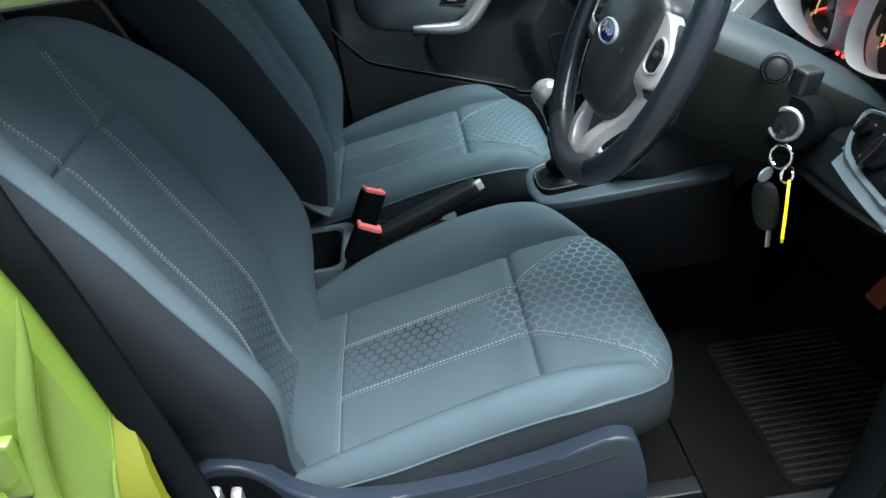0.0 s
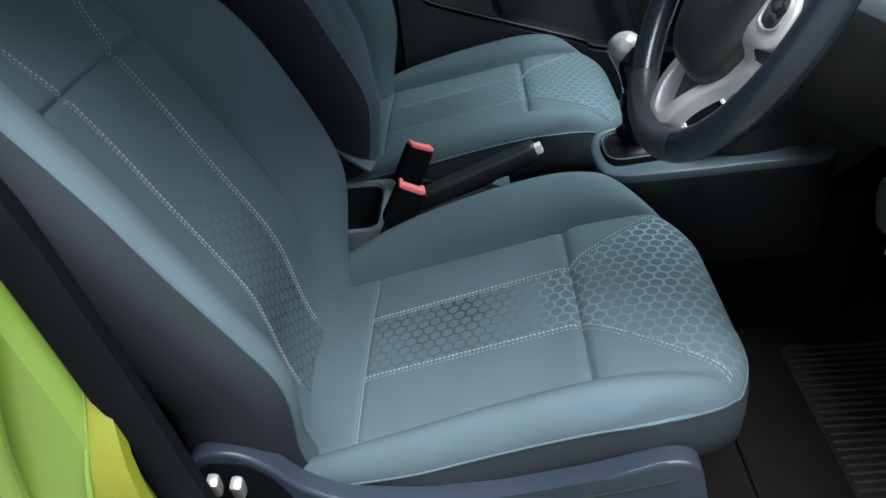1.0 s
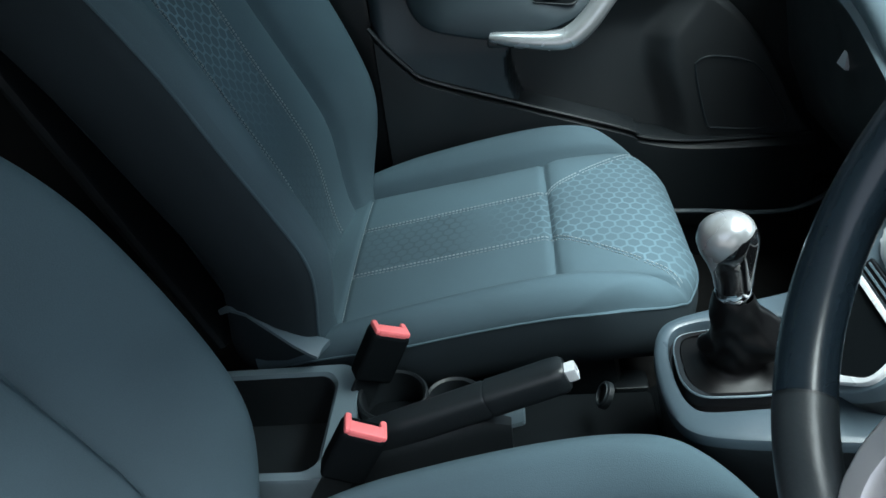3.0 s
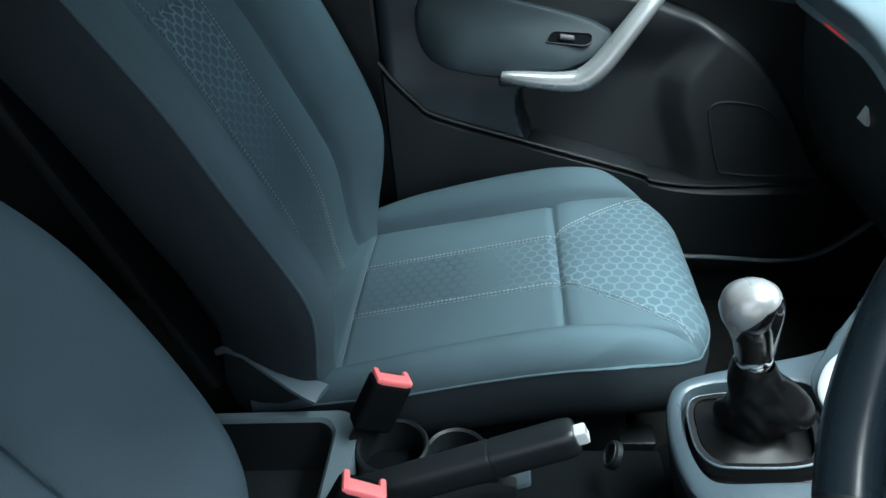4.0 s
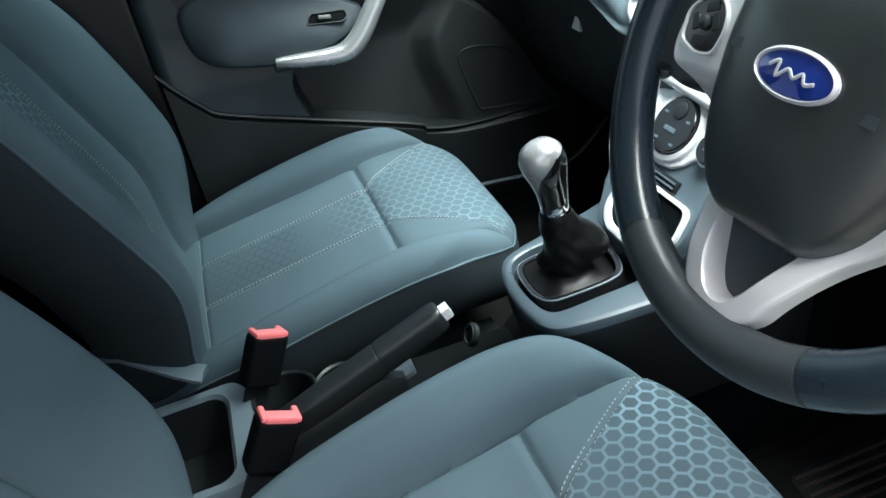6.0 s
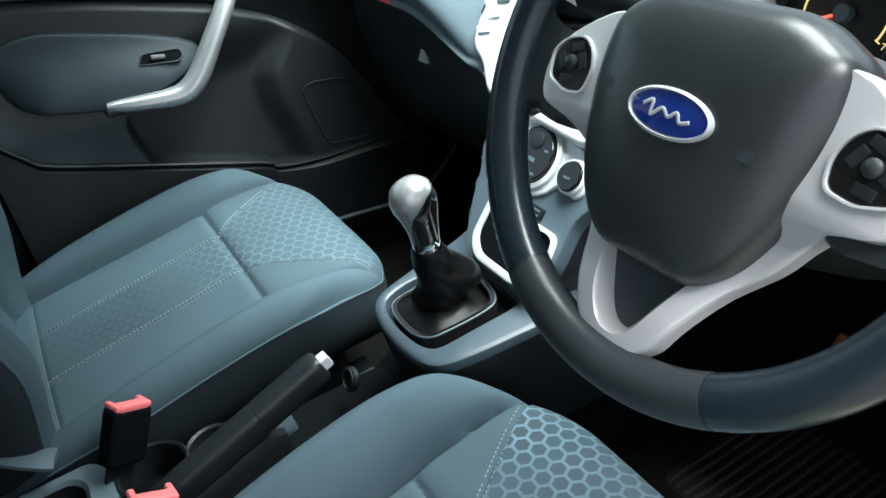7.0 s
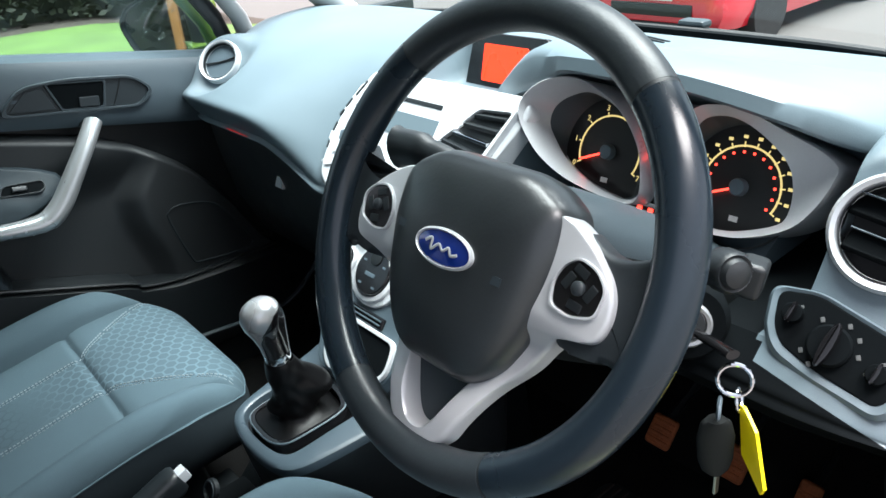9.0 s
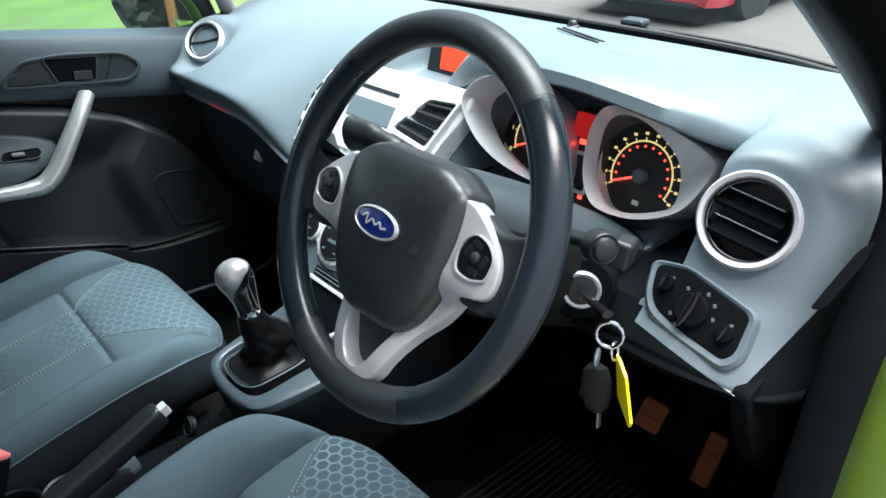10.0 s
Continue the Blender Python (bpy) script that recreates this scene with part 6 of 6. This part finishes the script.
# ---- pedals and mat ----
def pedal(at, w, h, lean, label, long=False):
    p = thing("pedal", label, "pedal", at, group="pedals")
    m = Matrix.Translation(at) @ pose(0, 0, 0, 0, lean, 0)
    part("pad", box((0.014, w, h), m, 0.0065, 3), PEDAL, p, "ribbed rubber pad")
    for k in range(4):
        part("rib", box((0.004, w * 0.86, 0.005), m @ pose(-0.007, 0, h * (0.3 - 0.2 * k)), 0.0015), PEDAL, p)
    part("arm", tube([m @ Vector((0.004, 0, h * 0.3)), m @ Vector((0.05, 0, 0.10)), m @ Vector((0.10, 0, 0.26))], (0.006, 0.010), 8), BLACK, p, "black steel arm")


pedal((0.80, 1.03, 0.385), 0.046, 0.054, 40, "clutch pedal with dusty brown rubber pad")
pedal((0.80, 0.90, 0.400), 0.048, 0.056, 40, "brake pedal with dusty brown rubber pad")
pedal((0.85, 0.807, 0.325), 0.036, 0.10, 35, "long accelerator pedal with dusty brown rubber pad")
mat_ = thing("floor_mat", "black carpet floor mat with a ribbed brown heel pad", "floor mat", (0.6, 0.9, 0.272))
part("carpet", prism(rounded([(0.36, 0.66), (0.36, 1.12), (0.86, 1.14), (0.86, 0.66)], 0.05), 0.008, Matrix.Translation((0, 0, 0.271)), 0.003), CARPET, mat_)
HEEL = material("dusty_brown_heel_pad", (0.026, 0.018, 0.015), 0.85, vary=0.4, scale=20, grain=300, bump=0.4)
part("heel_pad", prism(rounded([(0.49, 0.72), (0.49, 1.09), (0.74, 1.09), (0.74, 0.72)], 0.03), 0.003, Matrix.Translation((0, 0, 0.2785)), 0.001), BLACK, mat_, "black heel pad")
for k in range(24):
    part("rib", box((0.235, 0.0065, 0.004), pose(0.615, 0.732 + 0.0150 * k, 0.2825), 0.0015, 1), HEEL, mat_)

# ---- passenger door ----
door = thing("passenger_door", "closed passenger door with dark grey trim and a silver pull handle", "car door", (0.1, 2.0, 0.35))
belt = lambda x: 1.073 - 0.175 * x
part("shell", merge(quad_wall([(-0.36, 2.0, 0.34), (0.78, 2.0, 0.34), (0.78, 2.0, 0.93), (-0.36, 2.0, 1.12)], 0.05, (0, 1, 0))), BLACK, door, "black door shell")
part("outer_skin", quad_wall([(-0.38, 2.085, 0.34), (0.80, 2.085, 0.34), (0.80, 2.07, 0.925), (-0.38, 2.07, 1.125)], 0.004, (0, 1, 0)), LIME, door, "lime green outer skin")
prof = [(2.085, -0.010), (2.05, -0.002), (2.0, 0.0), (1.968, -0.008), (1.955, -0.03), (1.950, -0.07), (1.952, -0.105), (1.962, -0.122), (2.0, -0.128), (2.04, -0.10)]
part("top_rail", loft([[(x, y, belt(x) + dz * (1 + 0.25 * max(0, x))) for y, dz in prof] for x in [-0.36 + 1.02 * k / 20 for k in range(21)]]), RAIL, door, "blue-grey soft top rail")
m = facing((0.278, 1.953, 0.957), (0, -1, 0.02)) @ pose(0, 0, 0, 0, 0, -8)
o1, i1 = rounded([(-0.142, -0.030), (-0.10, 0.022), (-0.02, 0.032), (0.10, 0.029), (0.140, 0.0), (0.112, -0.032)], 0.025, 6), rounded([(-0.132, -0.0255), (-0.096, 0.0175), (-0.02, 0.0265), (0.097, 0.0240), (0.131, 0.0), (0.107, -0.0270)], 0.022, 6)
rel = part("release_handle", frame_ring(o1, i1, 0.008, m), DOORP, door, "oval frame of the release handle")
part("release_plate", prism(i1, 0.004, m @ pose(0, 0, -0.001), 0.001), DARKP, rel)
rec = [(-0.052, 0.0225), (0.046, 0.0215), (0.040, -0.0235), (-0.030, -0.0235)]
rc_ = rounded(rec, 0.005)
part("release_recess", prism(rc_, 0.002, m @ pose(0, 0, 0.0025), 0.0005), MATT, rel, "dark finger recess")
part("recess_edge", frame_ring(rounded([(-0.058, 0.0255), (0.050, 0.0245), (0.044, -0.0262), (-0.033, -0.0262)], 0.005), rc_, 0.004, m @ pose(0, 0, 0.0025)), DOORP, rel)
part("release_lever", prism(rounded([(-0.002, -0.004), (0.034, -0.004), (0.034, -0.022), (-0.002, -0.022)], 0.003), 0.006, m @ pose(0, 0, 0.003), 0.002), DARKP, rel, "black release lever")
part("plate_seam", tube([m @ Vector(p) for p in smooth_path([(0.078, 0.025, 0.004), (0.070, 0.0, 0.004), (0.060, -0.025, 0.004)], 5)], 0.0015, 6), BLACK, rel)
part("front_leaf", prism(rounded([(-0.120, -0.022), (-0.090, 0.012), (-0.062, 0.018), (-0.042, -0.022)], 0.006), 0.003, m @ pose(0, 0, 0.0025), 0.001), DARKP, rel)
# inner trim: one moulded panel with a proud pad, a scooped pocket and the speaker field
md = facing((0, 1.998, 0), (0, -1, 0))
LOWLINE = [(-0.190, 0.800), (-0.165, 0.765), (-0.129, 0.724), (-0.095, 0.698), (0.06, 0.643), (0.257, 0.575), (0.285, 0.557), (0.39, 0.537), (0.60, 0.531)]
ARC = [(-0.190, 0.900), (-0.180, 0.955), (-0.150, 0.975), (-0.02, 0.951), (0.09, 0.925), (0.26, 0.876), (0.305, 0.856), (0.364, 0.825), (0.445, 0.762), (0.505, 0.687), (0.572, 0.568), (0.595, 0.540)]


def door_depth(x, z, top_z, low_z):
    """How far the moulded panel stands proud of the door shell."""
    back = 0.062 - 0.020 * smoothstep(0.62, 0.70, z) + 0.028 * smoothstep(0.72, 0.78, z)
    ridge = 0.338 + 0.035 * smoothstep(0.70, 0.54, z) + 0.045 * smoothstep(0.72, 0.80, z)
    pocket = smoothstep(back, back + 0.014, x)
    speaker = smoothstep(ridge - 0.055, ridge + 0.008, x)
    d = 0.066 * (1 - pocket) + 0.004 * pocket + 0.038 * speaker
    d = d + (0.046 - d) * smoothstep(0.735, 0.85, z) * (1 - 0.45 * smoothstep(0.25, 0.42, x))
    roll = min(top_z - z, 0.6 * (x + 0.192))
    d *= math.sqrt(max(0.0, 1 - (1 - min(1.0, max(0.0, roll) / 0.016)) ** 2)) * 0.75 + 0.25
    return d


panel = []
for i in range(161):
    x = -0.190 + 0.783 * i / 160
    lo_, hi_ = lerp_table(LOWLINE, x), lerp_table(ARC, x)
    col_ = []
    for j in range(81):
        f = j / 80
        f = 1 - (1 - f) ** 1.5
        z = lo_ + (max(hi_, lo_ + 0.004) - lo_) * f
        col_.append((x, 1.998 - door_depth(x, z, hi_, lo_), z))
    panel.append([(x, 1.998, lo_)] + col_ + [(x, 1.998, max(hi_, lo_ + 0.004))])
skin = loft(panel, closed=False, caps=False)
# faces outside the pad take the darker plastic, shade put into their colour
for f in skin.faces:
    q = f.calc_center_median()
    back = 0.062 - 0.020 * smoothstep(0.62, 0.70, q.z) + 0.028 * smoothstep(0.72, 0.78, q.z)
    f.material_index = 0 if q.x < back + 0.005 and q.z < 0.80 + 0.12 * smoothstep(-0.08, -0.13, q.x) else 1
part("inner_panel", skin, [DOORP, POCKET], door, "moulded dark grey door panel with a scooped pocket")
ARM_C = (0.03, 0.850)
arm_out = polar_ring([(-0.118, 0.888), (-0.085, 0.906), (-0.03, 0.905), (0.066, 0.880), (0.153, 0.853), (0.200, 0.828), (0.205, 0.806), (0.160, 0.785), (0.100, 0.772), (0.027, 0.767), (-0.060, 0.785), (-0.105, 0.800), (-0.122, 0.836)], ARM_C, 72)


def arm_y(x, z):
    """The armrest's face: it leans out towards its lower edge."""
    f = smoothstep(0.905 - 0.25 * x * (x > 0), 0.79, z)
    return 1.998 - (0.058 + 0.040 * f ** 1.2 * smoothstep(-0.125, -0.06, x) * (1 - 0.5 * smoothstep(0.12, 0.21, x)))


arm_rings = []
for sc, sink in ((1.0, 0.034), (1.0, 0.016), (0.985, 0.006), (0.96, 0.0015), (0.92, 0.0), (0.8, 0.0), (0.6, 0.0), (0.4, 0.0), (0.2, 0.0), (0.02, 0.0)):
    arm_rings.append([(ARM_C[0] + (x - ARM_C[0]) * sc, arm_y(ARM_C[0] + (x - ARM_C[0]) * sc, ARM_C[1] + (z - ARM_C[1]) * sc) + sink, ARM_C[1] + (z - ARM_C[1]) * sc) for x, z in arm_out])
part("armrest", loft(arm_rings), ARMPAD, door, "padded slate armrest")


def on_door(x, z, lift=0.001):
    return Vector((x, 1.998 - door_depth(x, z, lerp_table(ARC, x), lerp_table(LOWLINE, x)) - lift, z))


sp = [(0.378, 0.664), (0.385, 0.686), (0.420, 0.688), (0.480, 0.668), (0.520, 0.610), (0.548, 0.556), (0.520, 0.542), (0.424, 0.551), (0.405, 0.562)]
ring_ = polar_ring(sp, (0.455, 0.615), 60)
part("speaker_cover", tube([on_door(x, z, 0.0005) for x, z in ring_], 0.0021, 8, cyclic=True, up=(0, 1, 0)), DARKP, door, "raised edge of the speaker cover")
low = smooth_path([(x, 1.930 + 0.02 * smoothstep(0.30, 0.50, x), z) for x, z in LOWLINE], 5)
part("pocket_edge", tube(low, (0.006, 0.004), 8), BLACK, door, "fine edge over the lower pocket")
part("lower_trim", loft([[(p.x, 1.945, p.z), (p.x, 1.925, p.z - 0.012), (p.x, 1.92, 0.40), (p.x, 1.94, 0.35), (p.x, 1.995, 0.35), (p.x, 1.995, p.z)] for p in low if p.x > -0.185] ), BLACK, door, "black lower door trim with a map pocket")
part("rear_trim", prism(rounded([(-0.34, 0.36), (-0.19, 0.36), (-0.19, 0.98), (-0.34, 1.0)], 0.02), 0.03, md, 0.008), BLACK, door)
hp_ = smooth_path([(0.020, 1.886, 0.780), (0.06, 1.880, 0.775), (0.115, 1.874, 0.770), (0.150, 1.873, 0.773), (0.180, 1.876, 0.795), (0.217, 1.886, 0.838), (0.252, 1.900, 0.878), (0.282, 1.922, 0.910)], 5)
hr = [lerp_table([(0, 0.009), (0.10, 0.015), (0.35, 0.022), (0.5, 0.024), (0.8, 0.021), (1.0, 0.020)], k / (len(hp_) - 1)) for k in range(len(hp_))]
part("pull_handle", tube(hp_, [(r * 0.75, r) for r in hr], 16, up=(0, 1, 0)), KNOBSILVER, door, "silver angled pull handle")
part("handle_foot", box((0.022, 0.07, 0.022), pose(0.278, 1.955, 0.900, 0, -40, 0), 0.005), BLACK, door, "black foot of the handle")
part("handle_seat", box((0.14, 0.05, 0.014), pose(0.085, 1.915, 0.763, 0, 2, 0), 0.005), BLACK, door, "black base under the handle")
SWM = facing((0.131, arm_y(0.131, 0.826) - 0.001, 0.826), (0, -0.80, 0.60)) @ pose(0, 0, 0, 0, 0, -6)
swo = rounded([(-0.037, -0.008), (-0.028, 0.009), (0.034, 0.009), (0.037, -0.004), (0.026, -0.011)], 0.007, 4)
sw_ = part("window_switch", prism(swo, 0.003, SWM @ pose(0, 0, -0.001), 0.001), MATT, door, "black window switch panel")
part("switch_rim", frame_ring([(x * 1.07, y * 1.18) for x, y in swo], swo, 0.004, SWM), DARKP, sw_)
part("switch_rocker", box((0.026, 0.010, 0.007), SWM @ pose(-0.004, 0, 0.004, 0, 10, 0), 0.003), BLACK, sw_, "black rocker")
structure("window_passenger", quad_wall([(-0.33, 2.03, 1.125), (0.62, 2.03, 0.965), (0.62, 2.02, 1.02), (0.33, 1.93, 1.38), (-0.40, 1.93, 1.41)], 0.004, (0, 1, 0)), GLASS, "clear passenger side window", "window", smooth=False)
structure("trim_window_bar", tube([(0.630, 2.035, 0.95), (0.600, 2.02, 1.03), (0.495, 1.985, 1.18)], (0.010, 0.02), 10), BLACK, "black bar between the door window and the small front window", "window bar")
structure("trim_window_post", tube([(0.672, 2.02, 0.95), (0.645, 2.005, 1.03), (0.54, 1.97, 1.18)], (0.022, 0.016), 12), GREYPILLAR, "pale grey trim beside the small front window", "pillar trim")
structure("trim_window_frame", tube([(0.612, 2.06, 0.95), (0.582, 2.045, 1.03), (0.477, 2.01, 1.18)], (0.008, 0.02), 10), LIME, "lime green door frame edge", "door frame")

# ---- door mirror ----
mir = thing("door_mirror", "lime green door mirror with dark glass and water drops", "door mirror", (0.56, 2.10, 0.95))
mm = facing((0.545, 2.190, 1.015), (-0.86, -0.50, 0.02))
mo = rounded([(-0.108, 0.005), (-0.085, 0.036), (-0.03, 0.062), (0.055, 0.070), (0.082, 0.045), (0.088, -0.065), (-0.05, -0.085), (-0.085, -0.05)], 0.025, 6)
mi = [(x * 0.94, y * 0.93) for x, y in mo]
mf = [(x + 0.028 * smoothstep(0.02, 0.08, x), y * 1.03) for x, y in mo]
part("glass", prism(mi, 0.002, mm @ pose(0, 0, 0.004)), MIRROR, mir, "mirror glass")
part("rim", frame_ring(mf, mi, 0.014, mm), BLACK, mir, "black rim")
part("housing", loft([[mm @ Vector((x * s, y * s, h)) for x, y in mf] for s, h in ((1.0, 0.002), (1.04, -0.02), (1.0, -0.06), (0.8, -0.09), (0.4, -0.105))]), LIME, mir, "lime green housing")
part("arm", loft([[(x, 2.06, z), (x + 0.07, 2.06, z), (x + 0.075, 2.14, z + 0.005), (x + 0.015, 2.14, z + 0.005)] for x, z in ((0.56, 0.935), (0.555, 0.975))]), LIME, mir, "lime green mirror foot")
random.seed(4)
drops = bmesh.new()
for k in range(26):
    bmesh.ops.create_icosphere(drops, subdivisions=1, radius=random.uniform(0.0006, 0.0016), matrix=mm @ pose(random.uniform(-0.07, 0.07), random.uniform(-0.045, 0.05), 0.0065))
part("water_drops", drops, CHROME, mir, "small water drops")

# ---- outside ----
def road_level(x):
    """The road falls away gently ahead of the car."""
    return -0.48 * smoothstep(2.2, 5.6, x)


def sheet(x0, x1, y0, y1, lift, nx=60, ny=24, wave=0.0):
    xs = [x0 + (x1 - x0) * k / nx for k in range(nx + 1)]
    return loft([[(x, y0 + (y1 - y0) * k / ny, road_level(x) + lift + wave * math.sin(3.1 * x + 1.7 * k)) for k in range(ny + 1)] for x in xs], closed=False, caps=False)


structure("ground", sheet(-80, 80, -80, 80, 0.0, 320, 8), ASPHALT, "worn pale grey asphalt road surface", "road")
structure("lawn", sheet(-30, 4.9, 3.4, 10.5, 0.03, 80, 24, 0.006), GRASS, "short green lawn beside the road", "lawn")
structure("flower_bed", sheet(-30, 5.2, 10.42, 13.5, 0.03, 60, 12, 0.0), SOIL, "brown leaf litter under the hedge", "bed")
random.seed(7)


def leaf_mass(n, x0, x1, y0, y1, z0, z1, size):
    verts, faces = [], []
    for _ in range(n):
        x, y, z = random.uniform(x0, x1), random.uniform(y0, y1), z0 + (z1 - z0) * random.random() ** 0.8
        a, b = random.uniform(0, 6.3), random.uniform(-1.0, 1.0)
        s = size * random.uniform(0.6, 1.4)
        u = Vector((math.cos(a), math.sin(a), b * 0.5)) * s
        v = Vector((-math.sin(a) * 0.5, math.cos(a) * 0.5, 0.8)) * s * 0.6
        c = Vector((x, y, z))
        i = len(verts)
        verts += [c - u, c + v, c + u, c - v]
        faces.append((i, i + 1, i + 2, i + 3))
    ix, iy, iz = 0.12 * (x1 - x0) if x1 - x0 < 2 else 0.1, 0.3 * (y1 - y0) if y1 - y0 < 2 else 0.1, 0.25
    i = len(verts)
    verts += [Vector((x, y, z)) for z in (z0 - 0.1, z1 - iz) for x, y in ((x0 + ix, y0 + iy), (x1 - ix, y0 + iy), (x1 - ix, y1 - iy), (x0 + ix, y1 - iy))]
    faces += [(i + 4, i + 5, i + 6, i + 7)] + [(i + k, i + (k + 1) % 4, i + 4 + (k + 1) % 4, i + 4 + k) for k in range(4)]
    me = bpy.data.meshes.new("hedge")
    me.from_pydata(verts, [], faces)
    me.materials.append(LEAF)
    return me


tagged(new("hedge", leaf_mass(32000, -1.5, 5.0, 10.9, 12.4, 0.03, 2.4, 0.055)), "dark leafy hedge behind the lawn", "hedge", kind="stuff")
tagged(new("hedge", leaf_mass(9000, -6.4, -5.4, 1.6, 6.6, 0.0, 2.6, 0.10)), "dark leafy hedge behind the wooden post", "hedge", kind="stuff")
post = thing("wooden_post", "plain orange-brown wooden post on the lawn", "post", (-4.2, 2.9, 0))
part("shaft", box((0.07, 0.07, 2.6), pose(-4.2, 2.9, 1.3), 0.01), WOOD, post)


def red_car(x, y, g):
    c = thing("parked_car", "red hatchback parked on the road, facing the windscreen", "car", (x + 2, y, g))
    L = []
    for dx_, hw, zb, zt in [(0.0, 0.62, 0.30, 0.62), (0.06, 0.76, 0.24, 0.70), (0.25, 0.83, 0.22, 0.80), (1.0, 0.86, 0.22, 0.95), (1.15, 0.86, 0.22, 0.98), (2.9, 0.86, 0.22, 1.02), (3.8, 0.80, 0.28, 0.95)]:
        L.append([(x + dx_, y + hw * a, g + zb + (zt - zb) * b) for a, b in [(-0.94, 0.0), (-1, 0.25), (-1, 0.7), (-0.9, 0.95), (-0.5, 1.0), (0, 1.02), (0.5, 1.0), (0.9, 0.95), (1, 0.7), (1, 0.25), (0.94, 0.0)]])
    part("body", loft(L), REDPAINT, c, "red painted body")
    part("cabin", loft([[(x + a, y - w, g + z), (x + a, y + w, g + z), (x + b, y + w * 0.9, g + z), (x + b, y - w * 0.9, g + z)] for a, b, w, z in ((1.0, 3.7, 0.80, 0.93), (1.65, 3.5, 0.62, 1.42), (1.9, 3.3, 0.55, 1.47))]), GLOSS, c, "dark glazed cabin")
    part("grille", box((0.03, 0.95, 0.12), pose(x - 0.005, y, g + 0.40), 0.02), BLACK, c, "black lower grille")
    part("bumper_strip", box((0.05, 1.3, 0.05), pose(x + 0.03, y, g + 0.255), 0.02), BLACK, c, "dark lower bumper edge")
    pl = part("number_plate", box((0.012, 0.52, 0.11), pose(x - 0.02, y, g + 0.545), 0.003), PLATE, c, "white number plate")
    for k in range(6):
        part("plate_bar", box((0.003, 0.04, 0.07), pose(x - 0.027, y - 0.19 + 0.075 * k, g + 0.545), 0), BLACK, pl)
    for sg in (-1, 1):
        part("headlight", box((0.16, 0.24, 0.13), pose(x + 0.13, y + sg * 0.60, g + 0.66, 0, -25, sg * 25), 0.04, 3), CHROME, c, "clear headlight")
        for wx in (0.75, 3.05):
            w = part("wheel", lathe([(0.20, -0.09), (0.30, -0.09), (0.31, -0.05), (0.31, 0.05), (0.30, 0.09), (0.20, 0.09)], facing((x + wx, y + sg * 0.77, g + 0.31), (0, 1, 0)), 32), RUBBER, c, "black tyre")
            part("rim", lathe([(0.20, -0.06), (0.20, 0.06), (0.001, 0.05)], facing((x + wx, y + sg * 0.80, g + 0.31), (0, sg, 0)), 24), SILVER, w, "silver wheel rim")


red_car(6.4, 5.10, -0.53)
structure("kerb", box((0.15, 40, 0.12), pose(13.0, 0, -0.44), 0.02), SOIL, "grey kerb on the far side of the road", "kerb")
tagged(new("far_hedge", leaf_mass(7000, 14.0, 15.5, -12, 25, -0.5, 2.2, 0.16)), "dark hedge across the road", "hedge", kind="stuff")
